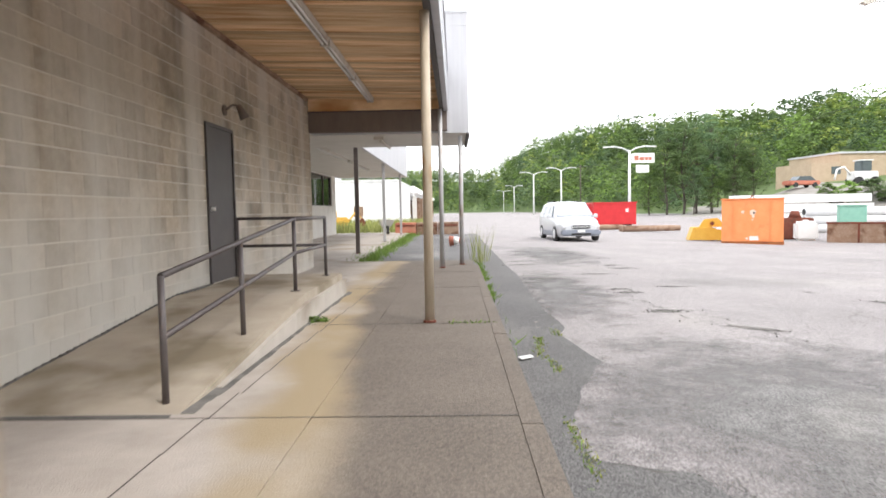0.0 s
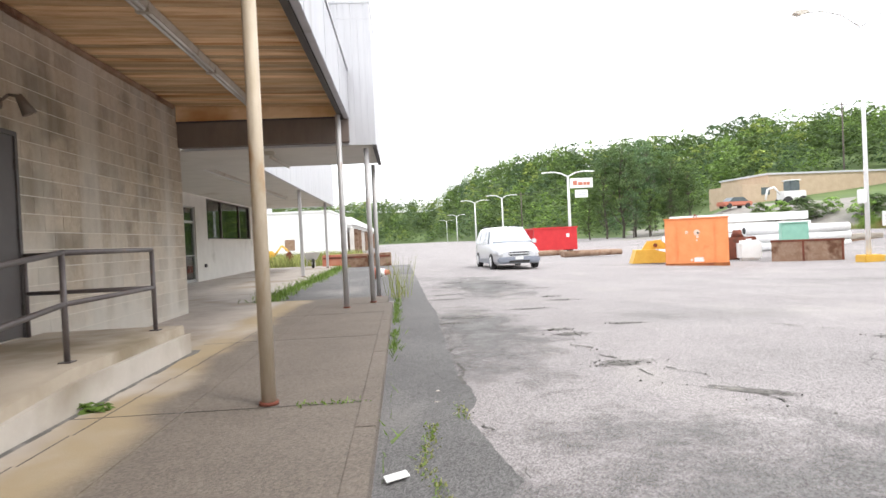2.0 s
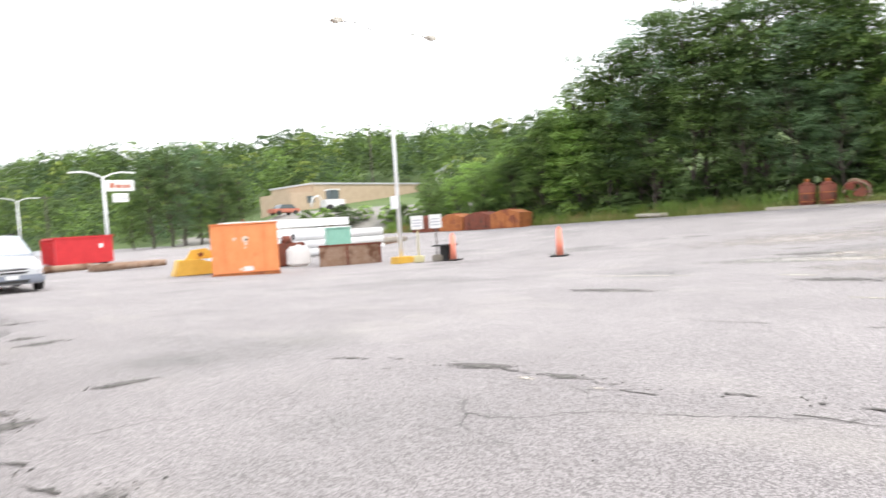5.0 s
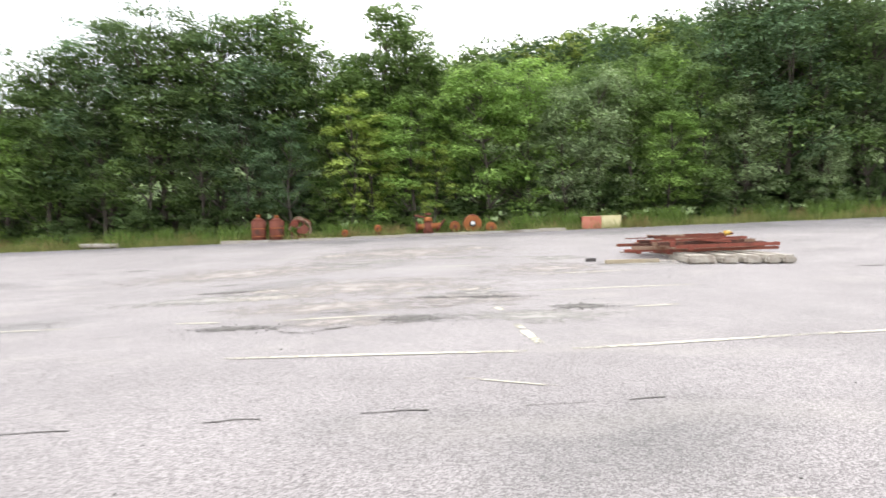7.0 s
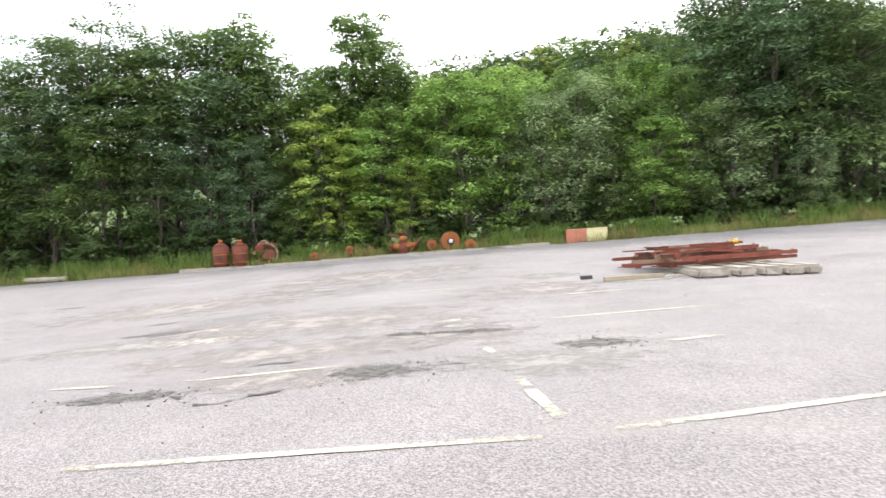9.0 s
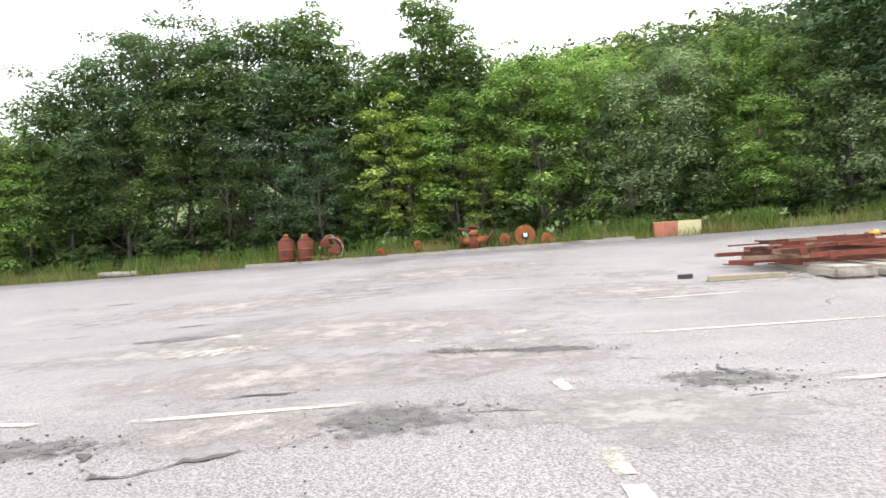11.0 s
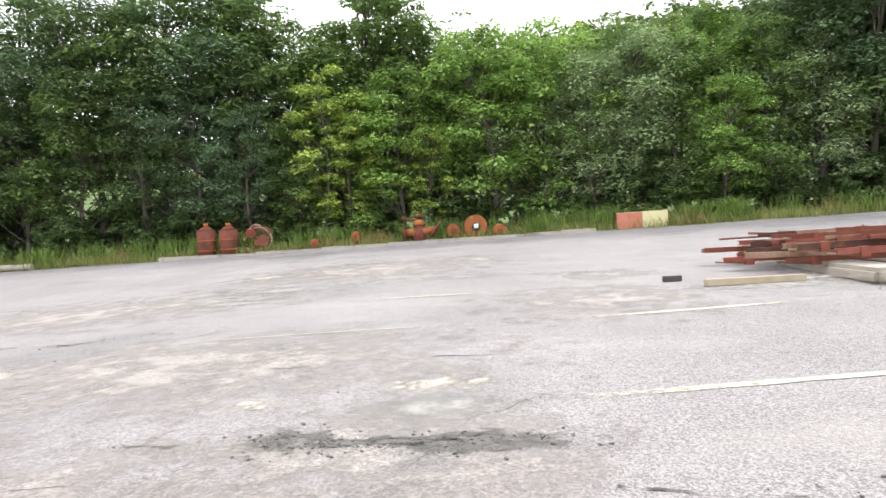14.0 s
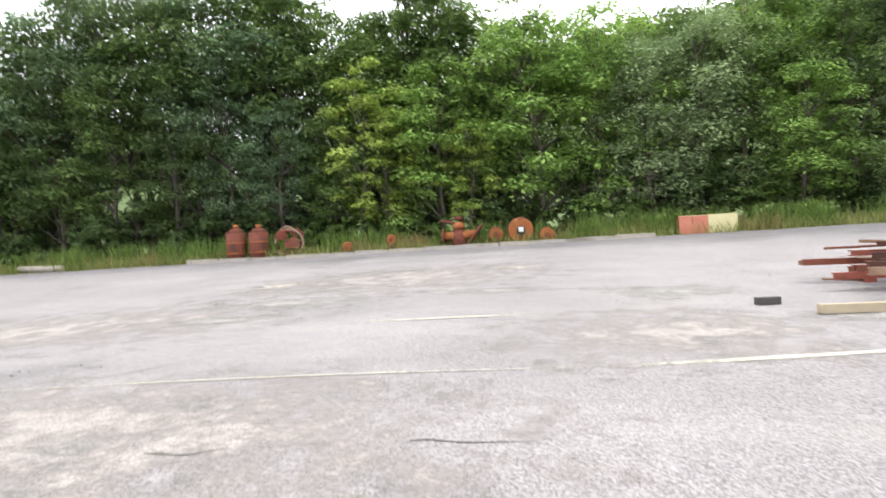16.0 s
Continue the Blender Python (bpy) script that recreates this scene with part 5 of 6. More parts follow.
gr = thing("green_cabinet", "mint green sheet metal cabinet behind the skip", "cabinet", (20.25, 34.2, gz(20.5, 34.2)), -20)
part("body", box(B(), 0, 1.15, 0, 0.7, 0.0, 1.65, 0.03), MINT, gr)
part("lid", box(B(), -0.03, 1.18, -0.03, 0.73, 1.652, 1.7), MINT, gr)
mc = thing("rusty_engine", "rusty brown machine block behind the skip", "machine", (17.9, 35.4, gz(18, 35.4)), -15)
part("block", box(B(), 0, 1.6, 0, 0.8, 0, 1.1, 0.05), RUST, mc)
part("stack", tube(B(), (0.8, 0.4, 1.1), (0.8, 0.4, 1.45), 0.3, 0.18), RUST, mc)
part("shelf", box(B(), -1.6, -0.05, 0, 0.7, 0.3, 0.9, 0.03), RUST, mc)
part("shaft", tube(B(), (-1.2, 0.3, 0.9), (-1.2, 0.3, 2.0), 0.13), REDPAINT, mc)


def street_lamp(x, y, h, label, arm=2.55, r=0.11, turn=0, base=False):
    t = thing("street_lamp", label, "street lamp", (x, y, gz(x, y)), turn, group="twin-arm lamps of the lot")
    part("pole", tube(B(), (0, 0, 0), (0, 0, h), r, r * 0.6, 14), GALV, t)
    for s in (-1, 1):
        a = part("arm", pipe(B(), [(0, 0, h - 0.1), (s * arm * 0.3, 0, h + 0.38), (s * arm * 0.6, 0, h + 0.55), (s * arm * 0.86, 0, h + 0.5)], r * 0.4, 8), GALV, t)
        hd = B()
        prism(hd, [(s * arm * 0.82, h + 0.5), (s * arm * 0.86, h + 0.6), (s * arm * 1.02, h + 0.56), (s * arm * 1.06, h + 0.46), (s * arm * 0.95, h + 0.38)], -0.13, 0.13)
        part("lamp_head", hd, FIXTURE if base else GALV, t)
    if base:
        part("pole_base", box(box(B(), -0.36, 0.36, -0.3, 0.3, -0.05, 0.28, 0.03), 0.37, 0.8, -0.22, 0.2, -0.05, 0.24, 0.03), YELLOW, t, "yellow painted concrete footing")
        part("control_box", box(B(), -0.3, -0.1, -0.14, 0.14, 2.3, 2.85, 0.02), GALV, t)
    return t


street_lamp(20.4, 28.75, 9.3, "white twin-arm lamp on a yellow footing", 2.6, 0.095, 0, True)
sl = street_lamp(23.9, 86, 8.6, "white twin-arm lamp carrying two sign boards", 3.3, 0.22)
sg = part("sign_board", box(B(), 0.25, 3.2, -0.1, 0.1, 7.0, 8.25, 0.03), WHITEBRIGHT, sl, "white board with a faded red mark")
for x0, x1, z0, z1 in ((0.6, 1.15, 7.35, 7.95), (1.25, 1.85, 7.35, 7.75), (1.95, 2.35, 7.35, 7.75), (2.42, 2.8, 7.35, 7.75)):
    part("red_mark", box(B(), x0, x1, -0.13, -0.102, z0, z1), FADEDRED, sg)
sg2 = part("sign_board", box(B(), 0.85, 2.5, -0.1, 0.1, 5.75, 6.75, 0.03), WHITEBRIGHT, sl, "smaller white board with grey lines")
for z in (6.05, 6.3):
    part("text_bar", box(B(), 1.05, 2.3, -0.13, -0.102, z, z + 0.1), FASCIA, sg2)
for x, y in ((22.8, 133), (18.8, 146), (21.9, 228), (22.7, 288)):
    street_lamp(x, y, 9.0, "distant white twin-arm lamp", 3.0, 0.18)


def sign(x, y, m, label):
    t = thing("post_sign", label, "sign", (x, y, gz(x, y)), -40)
    part("post", tube(B(), (0, 0, 0.26), (0, 0, 1.9), 0.03), m, t)
    part("weight", box(B(), -0.22, 0.22, -0.2, 0.2, 0, 0.28, 0.04), KERB if m is POSTDARK else m, t)
    p = part("board", box(B(), -0.26, 0.26, -0.05, -0.03, 1.38, 1.95, 0.008), PLASTICWHITE, t)
    for z in (1.5, 1.62, 1.74):
        part("text_bar", box(B(), -0.18, 0.18, -0.054, -0.0505, z, z + 0.05), FASCIA, p)


sign(20.75, 28.0, PALEYELLOW, "white sign board on a yellow post")
sign(21.2, 27.35, POSTDARK, "white sign board on a dark post")
tb = thing("broken_table", "low black stand beside the signs", "stand", (21.45, 27.1, gz(21.4, 27)), 10)
part("top", box(B(), -0.5, 0.5, -0.3, 0.3, 0.62, 0.68, 0.01), BLACK, tb)
part("leg", box(B(), -0.15, 0.3, -0.2, 0.2, 0.0, 0.62, 0.03), BLACK, tb)


def cone(x, y, label):
    t = thing("traffic_cone", label, "traffic cone", (x, y, gz(x, y)), 20, group="tall orange cones")
    part("base", box(B(), -0.3, 0.3, -0.3, 0.3, 0, 0.05, 0.01), BLACK, t)
    part("body", tube(B(), (0, 0, 0.05), (0, 0, 1.05), 0.14, 0.10, 20), CONE, t)
    part("neck", tube(B(), (0, 0, 1.05), (0, 0, 1.13), 0.05, 0.05, 12), CONE, t)


cone(21.55, 26.75, "tall orange cone on a black base")
cone(23.0, 22.4, "tall orange cone on a black base")
cn = thing("fallen_cone", "red and white cone lying by the kerb", "traffic cone", (1.35, 27.2, gz(1.3, 27)), 0)
part("body", tube(B(), (-0.25, 0, 0.22), (0.3, -0.1, 0.25), 0.21, 0.06, 18), FADEDRED, cn)
part("band", tube(B(), (-0.08, -0.03, 0.228), (0.12, -0.066, 0.238), 0.172, 0.122, 18), PLASTICWHITE, cn)

pl = thing("planter", "rusty brown planter box on the side lane", "planter", (-2.2, 39.6, gz(-1, 40)), 0)
for x in (0, 1.25, 2.5):
    part("crate", box(B(), x, x + 1.2, 0, 1.0, 0, 0.72, 0.02), RUSTPALE if x else FADEDRED, pl)
    part("slat", box(B(), x + 0.05, x + 1.15, -0.03, 0.0, 0.5, 0.6), RUST, pl)
bk = thing("wheelbarrow", "white wheelbarrow standing by the planter", "wheelbarrow", (-2.6, 38.4, P), 15)
tray = B()
lo = [tray.verts.new((x, y, 0.42)) for x, y in ((-0.22, -0.3), (0.22, -0.3), (0.22, 0.35), (-0.22, 0.35))]
hi = [tray.verts.new((x, y, 0.80)) for x, y in ((-0.42, -0.55), (0.42, -0.55), (0.36, 0.5), (-0.36, 0.5))]
li = [tray.verts.new((v.co.x * 0.94, v.co.y * 0.94, 0.80)) for v in hi]
bi = [tray.verts.new((v.co.x * 0.9, v.co.y * 0.9, 0.45)) for v in lo]
tray.faces.new(lo)
tray.faces.new(bi)
for i in range(4):
    j = (i + 1) % 4
    tray.faces.new((lo[i], lo[j], hi[j], hi[i]))
    tray.faces.new((hi[i], hi[j], li[j], li[i]))
    tray.faces.new((li[i], li[j], bi[j], bi[i]))
part("tray", tray, PLASTICWHITE, bk)
wl_ = part("wheel", tube(B(), (-0.05, -0.5, 0.24), (0.05, -0.5, 0.24), 0.24, seg=20), BLACK, bk)
part("hub", tube(B(), (-0.06, -0.5, 0.24), (0.06, -0.5, 0.24), 0.10, seg=14), PLASTICWHITE, wl_)
for sx_ in (-1, 1):
    part("shaft", pipe(B(), [(sx_ * 0.07, -0.5, 0.24), (sx_ * 0.2, 0.2, 0.41), (sx_ * 0.3, 1.0, 0.62)], 0.02, 8), TIMBER, bk)
    part("leg", pipe(B(), [(sx_ * 0.2, 0.3, 0.42), (sx_ * 0.22, 0.38, 0.0)], 0.018, 8), GALV, bk)

dg = thing("small_digger", "old yellow digger standing in tall grass", "digger", (-7.2, 47.4, gz(-7, 47)), 12)
dg.scale = (0.72, 0.72, 0.72)
part("track_frame", box(B(), -1.2, 1.2, -0.7, 0.7, 0.0, 0.55, 0.12), RUST, dg)
part("engine_cover", box(B(), 0.1, 1.3, -0.55, 0.55, 0.8, 1.45, 0.12), YELLOW, dg)
part("deck", box(B(), -1.1, 1.2, -0.6, 0.6, 0.552, 0.79, 0.05), YELLOW, dg)
part("seat", box(B(), -0.5, 0.0, -0.25, 0.25, 0.8, 1.25, 0.06), BLACK, dg)
part("cab_post", pipe(B(), [(-0.9, -0.5, 0.79), (-0.75, -0.5, 2.1), (0.1, -0.5, 2.1), (0.15, -0.5, 1.4)], 0.05, 8), YELLOW, dg)
part("cab_post", pipe(B(), [(-0.9, 0.5, 0.79), (-0.75, 0.5, 2.1), (0.1, 0.5, 2.1), (0.15, 0.5, 1.4)], 0.05, 8), YELLOW, dg)
part("boom", pipe(B(), [(-1.1, 0, 0.8), (-1.9, 0, 1.55), (-2.6, 0, 1.35)], 0.10, 8), YELLOW, dg)
part("stick", pipe(B(), [(1.2, 0, 0.9), (2.0, 0, 1.9), (2.6, 0, 1.3)], 0.09, 8), YELLOW, dg)
part("bucket", prism(B(), [(2.4, 0.5), (2.3, 1.1), (2.7, 1.35), (3.0, 0.9), (2.9, 0.55)], -0.3, 0.3), RUST, dg)

# rust bins along the wood
for k, (y, m) in enumerate(((51.6, RUST), (47.8, RUSTORANGE), (44.6, RUST), (41.6, RUSTORANGE))):
    t = thing("rust_bin", "rusty peaked steel bin at the lot edge", "bin", (41.9, y, gz(42, y)), 88 + 3 * k, group="rusty bins")
    part("body", prism(B(), [(-1.4, 0), (-1.4, 1.15), (-0.3, 1.45), (0.3, 1.45), (1.4, 1.15), (1.4, 0)], -0.9, 0.9), m, t)
    for x in (-0.9, 0.0, 0.9):
        part("rib", box(B(), x - 0.04, x + 0.04, 0.9, 0.95, 0, 1.1), m, t)
    part("hatch", box(B(), -0.25, 0.25, -0.3, 0.3, 1.44, 1.52), RUST, t)

# ---------------------------------------------------------------- minivan
def wheel(parent, x, y):
    ty = B()
    tube(ty, (x - 0.1, y, 0.33), (x + 0.1, y, 0.33), 0.33, seg=28)
    w = part("tyre", ty, BLACK, parent)
    s = -1 if x < 0 else 1
    part("rim", tube(B(), (x + s * 0.1, y, 0.33), (x + s * 0.112, y, 0.33), 0.21, 0.19, 20), GALV, w)
    return w


SILVER = mat("silver_car_paint", (0.66, 0.67, 0.70), (0.70, 0.71, 0.74), 2, 0.25, 0.35, bump=0)
CLADDING = mat("grey_lower_body", (0.22, 0.24, 0.29), (0.26, 0.28, 0.33), 2, 0.4, 0.3, bump=0)
CARGLASS = mat("car_glass_dark", (0.10, 0.12, 0.13), (0.13, 0.15, 0.16), 2, 0.04, 0.0, bump=0)
# pale, part-metal copy of the car glass; its colour carries the bright sky reflection
SKYGLASS = mat("windscreen_reflecting", (0.50, 0.53, 0.56), (0.56, 0.59, 0.62), 2, 0.06, 0.75, bump=0)
HEAD = mat("headlight_lens", (0.75, 0.77, 0.8), (0.8, 0.82, 0.84), 3, 0.1, 0.2, bump=0)


def minivan():
    t = thing("minivan", "silver minivan parked on the asphalt, nose forward", "van", (6.72, 29.9, gz(6.7, 31)), 3)
    # stations from nose to tail: y, sill, belt, top, half width at sill, belt, top
    st = [(0.0, 0.32, 0.62, 0.74, 0.62, 0.66, 0.6), (0.12, 0.24, 0.70, 0.86, 0.84, 0.84, 0.72), (0.55, 0.22, 0.86, 0.97, 0.92, 0.92, 0.80),
          (1.05, 0.22, 0.97, 1.06, 0.94, 0.94, 0.82), (1.95, 0.22, 1.03, 1.66, 0.95, 0.95, 0.70), (2.5, 0.22, 1.04, 1.74, 0.95, 0.95, 0.72),
          (3.9, 0.22, 1.05, 1.75, 0.95, 0.95, 0.72), (4.65, 0.26, 1.05, 1.68, 0.93, 0.92, 0.68), (4.85, 0.36, 1.0, 1.1, 0.86, 0.88, 0.8)]
    b = B()
    rows = []
    for y, z0, zb, zt, w0, wb, wt in st:
        pr = [(-w0 + 0.06, z0), (-w0, z0 + 0.14), (-wb, zb - 0.15), (-wb + 0.03, zb), (-wt - 0.02, zt - 0.06), (-wt + 0.1, zt), (0, zt + 0.03)]
        pr = pr + [(-x, z) for x, z in pr[-2::-1]]
        rows.append([b.verts.new((x, y, z)) for x, z in pr])
    for r0, r1 in zip(rows, rows[1:]):
        for i in range(len(r0) - 1):
            f = b.faces.new((r0[i], r0[i + 1], r1[i + 1], r1[i]))
            f.smooth = True
        b.faces.new((r0[-1], r0[0], r1[0], r1[-1]))
    b.faces.new(rows[0]); b.faces.new(rows[-1][::-1])
    part("body", b, SILVER, t)
    b = B()
    q = [(-0.80, 1.10, 1.075), (0.80, 1.10, 1.075), (0.66, 1.93, 1.655), (-0.66, 1.93, 1.655)]
    va = [b.verts.new((x, y - 0.05, z + 0.065)) for x, y, z in q]
    vb = [b.verts.new((x, y + 0.03, z - 0.03)) for x, y, z in q]
    b.faces.new(va); b.faces.new(vb[::-1])
    for i in range(4):
        b.faces.new((va[i], vb[i], vb[(i + 1) % 4], va[(i + 1) % 4]))
    part("windscreen", b, SKYGLASS, t)
    for s in (-1, 1):
        for y0, y1, y2, y3 in ((1.55, 2.4, 2.4, 1.98), (2.5, 3.5, 3.5, 2.5), (3.6, 4.5, 4.4, 3.6)):
            b = B()
            q = [(s * 0.935, y0, 1.07), (s * 0.935, y1, 1.07), (s * 0.765, y2, 1.58), (s * 0.765, y3, 1.58)]
            va = [b.verts.new((x + s * 0.012, y, z)) for x, y, z in q]
            vb = [b.verts.new((x - s * 0.03, y, z)) for x, y, z in q]
            b.faces.new(va); b.faces.new(vb[::-1])
            for i in range(4):
                b.faces.new((va[i], vb[i], vb[(i + 1) % 4], va[(i + 1) % 4]))
            part("side_window", b, CARGLASS, t)
        part("headlight", box(B(), min(s * 0.5, s * 0.83), max(s * 0.5, s * 0.83), 0.02, 0.3, 0.60, 0.76, 0.04), HEAD, t)
        part("mirror", box(B(), min(s * 0.95, s * 1.15), max(s * 0.95, s * 1.15), 1.5, 1.62, 1.02, 1.2, 0.03), SILVER, t)
        part("fog_lamp", tube(B(), (s * 0.62, -0.03, 0.40), (s * 0.62, 0.1, 0.40), 0.06), HEAD, t)
        part("side_cladding", box(B(), min(s * 0.93, s * 0.972), max(s * 0.93, s * 0.972), 1.2, 3.6, 0.24, 0.44, 0.012), CLADDING, t)
    part("bumper", box(B(), -0.86, 0.86, -0.07, 0.3, 0.27, 0.52, 0.06), CLADDING, t)
    part("air_intake", box(B(), -0.42, 0.42, -0.082, -0.06, 0.29, 0.38), BLACK, t)
    g = part("grille", box(B(), -0.42, 0.42, -0.03, 0.06, 0.56, 0.72, 0.03), BLACK, t)
    part("grille_bar", box(B(), -0.4, 0.4, -0.045, -0.025, 0.63, 0.66), GALV, g)
    part("number_plate", box(B(), -0.16, 0.16, -0.092, -0.072, 0.41, 0.52), PLASTICWHITE, t)
    for s in (-1, 1):
        part("roof_rail", tube(B(), (s * 0.62, 2.3, 1.79), (s * 0.62, 4.3, 1.78), 0.02), BLACK, t)
        for y in (0.95, 3.95):
            wheel(t, s * 0.87, y)


minivan()

# ---------------------------------------------------------------- rail scrap
PZ = gz(25.5, 1.0)
for y, w, x0, ln in ((1.85, 0.72, 23.4, 4.8), (1.18, 0.40, 23.25, 4.6), (0.68, 0.40, 23.1, 4.8), (0.24, 0.36, 23.0, 4.7), (-0.13, 0.32, 22.95, 4.8)):
    t = thing("timber_bearer", "grey weathered timber under the scrap steel", "timber", (x0, y, gz(x0, y)), -4, group="bearers under the scrap")
    b = box(B(), 0, ln, -w / 2, w / 2, -0.02, 0.22, 0.06)
    for v in b.verts:
        v.co.z += 0.015 * noise.noise((v.co.x * 2, v.co.y * 5, y))
        v.co.x += 0.05 * noise.noise((v.co.y * 6, v.co.z * 6, y + 3))
    part("baulk", b, TIMBER, t)
rr = np.random.default_rng(5)


def channel(x, y, z, ln, turn, w, h, tilt, material, k):
    t = thing("steel_channel", "rusty red steel channel in a loose pile", "steel section", (x, y, z), turn, group="scrap steel channels")
    o = [(0, 0), (0, h), (w, h), (w, h - 0.014), (0.014, h - 0.014), (0.014, 0.014), (w, 0.014), (w, 0)]
    b = prism(B(), [(a - w / 2, c) for a, c in o], 0, ln)
    t.matrix_world = t.matrix_world @ pose(0, 0, 0, tilt, 0, 0)
    part("section", b, material, t)
    if k % 3 == 0:
        part("gusset", box(B(), -w / 2 - 0.01, w / 2 + 0.03, ln - 0.5, ln - 0.36, -0.05, h + 0.01), RUSTRED, t)
        part("strut", tube(B(), (0, ln - 0.45, -0.03), (0.02, ln + 0.12, 0.02), 0.016, seg=8), RUSTPALE, t)
    part("bolt", tube(B(), (0, 0.12, h), (0, 0.12, h + 0.03), 0.018), RUST, t)


k = 0
for lev, (z, n, y0, ln) in enumerate(((0.22, 6, -0.55, 3.5), (0.315, 6, -0.5, 3.45), (0.41, 5, -0.05, 2.75), (0.50, 4, 0.25, 2.0), (0.58, 3, 0.35, 1.6))):
    for j in range(n):
        x = 24.45 + 0.46 * j + 0.28 * lev + rr.uniform(-0.15, 0.15)
        m = (RUST, RUSTRED, RUSTDARK, RUST, RUSTPALE)[int(rr.integers(5))]
        channel(x, y0 + rr.uniform(-0.3, 0.25), PZ + z, ln + rr.uniform(-0.5, 0.35), rr.uniform(-10, 10), rr.uniform(0.06, 0.11), rr.uniform(0.07, 0.095), rr.uniform(-1.0, 1.0), m, k)
        k += 1
for j in range(18):
    channel(24.6 + rr.uniform(0, 2.4), 0.9 + rr.uniform(-0.3, 1.0), PZ + rr.uniform(0.38, 0.58), rr.uniform(0.6, 1.7), rr.uniform(-50, 40), 0.05, 0.05, rr.uniform(-7, 5), (RUST, RUSTRED, RUSTPALE)[j % 3], 1)
for j in range(5):
    t = thing("bent_rod", "thin bent rusty rod among the scrap", "rod", (25.0 + 0.4 * j, 1.6, PZ + 0.40), -12 + 9 * j, group="bent rods in the scrap")
    part("shaft", pipe(B(), [(0, -1.2, 0.1), (0, 0.1, 0.06), (0.06, 0.7, -0.02), (0.03, 1.0, -0.1)], 0.016, 8), RUSTRED if j % 2 else RUST, t)
yv = thing("yellow_valve", "yellow valve fitting on top of the scrap", "valve", (26.2, 0.15, PZ + 0.60), 84)
part("body", tube(B(), (0, -0.25, 0.05), (0, 0.28, 0.05), 0.055), YELLOW, yv)
part("flange", tube(B(), (0, -0.28, 0.05), (0, -0.25, 0.05), 0.085), YELLOW, yv)
part("stem", tube(B(), (0, 0.28, 0.05), (0, 0.5, 0.05), 0.025), RUST, yv)
part("bonnet", tube(B(), (0, 0.0, 0.05), (0, 0.0, 0.15), 0.04), PALEYELLOW, yv)
pk = thing("wood_plank", "pale sawn plank lying on the asphalt", "plank", (24.1, 4.15, gz(24.3, 4)), 5)
part("plank_body", box(B(), 0, 0.12, -1.45, 0.0, 0, 0.10, 0.006), NEWWOOD, pk)
bb = thing("wood_offcut", "short dark wood offcut on the asphalt", "offcut", (24.9, 4.5, gz(25, 4.4)), 12)
part("block", box(B(), 0, 0.12, -0.25, 0.03, 0, 0.09, 0.008), DARKTRIM, bb)
rod = thing("steel_rod", "thin dark rod poking from the scrap", "rod", (26.9, 3.0, gz(27, 3)), 0)
part("shaft", tube(B(), (0, 0, 0.5), (0, -1.5, 0.52), 0.018), RUST, rod)
part("prop", tube(B(), (0, -1.3, 0), (0, -1.3, 0.5), 0.03), RUST, rod)

# ---------------------------------------------------------------- lot edge
for i in range(26):
    y = 21.6 - i * 1.5
    if y < 3.0: break
    t = single("kerb_stone", box(B(), -0.14, 0.14, -0.747, 0.747, -0.1, 0.13 + 0.06 * noise.noise((y, 0, 0)), 0.03), KERB if i % 3 else TIMBER, "broken pale kerb stone at the lot edge", "kerb stone", (42.4 + 0.07 * noise.noise((y * 3, 1, 0)), y, gz(42.6, y)), 3 * noise.noise((y * 2, 4, 1)), group="kerb stones of the lot edge")
for y, m, lab in ((1.36, FADEDRED, "faded red concrete barrier block in the grass"), (0.28, PALEYELLOW, "faded yellow concrete barrier block in the grass")):
    t = thing("barrier_block", lab, "barrier", (43.0, y, gz(43.0, y)), 90, group="barrier blocks")
    part("block", prism(B(), [(-0.53, 0), (-0.53, 0.68), (0.53, 0.68), (0.53, 0)], -0.28, 0.28), m, t)
    part("cap", box(B(), -0.53, 0.53, -0.2, 0.2, 0.682, 0.70), PALEYELLOW, t)
for y, s in ((20.3, 1.16), (19.25, 1.12)):
    t = thing("rusty_tank", "upright rusty steel cylinder in the weeds", "tank", (42.85, y, gz(42.85, y)), 0, group="rusty tanks")
    part("shell", tube(B(), (0, 0, 0), (0, 0, 1.05 * s), 0.42, 0.42, 20), RUST, t)
    part("shoulder", tube(B(), (0, 0, 1.05 * s), (0, 0, 1.22 * s), 0.42, 0.16, 20), RUST, t)
    part("neck", tube(B(), (0, 0, 1.22 * s), (0, 0, 1.36 * s), 0.12), RUSTORANGE, t)
    for z in (0.3, 0.75):
        part("band", tube(B(), (0, 0, z), (0, 0, z + 0.05), 0.435, seg=20), RUSTORANGE, t)
wh = thing("rusty_coil", "tangled rusty coil of pipe and flanges in the weeds", "scrap", (42.9, 17.9, gz(42.9, 17.9)), 10)
for j, (r, cy, cz, lean, m) in enumerate(((0.60, 0.0, 0.62, 0.25, RUSTPALE), (0.46, 0.14, 0.72, -0.5, RUST), (0.38, -0.2, 0.85, 0.7, RUST), (0.30, 0.1, 1.05, 0.1, RUSTPALE))):
    b = B()
    for i in range(22):
        q = [(r * math.sin(a) * lean * 0.5 + 0.06 * j, cy + r * math.cos(a), cz + r * math.sin(a)) for a in (2 * math.pi * i / 24, 2 * math.pi * (i + 1) / 24)]
        tube(b, q[0], q[1], 0.055, seg=7)
    part("loop", b, m, wh)
part("flange", tube(B(), (-0.12, 0.28, 0.95), (-0.02, 0.3, 1.0), 0.22, seg=18), RUSTRED, wh)
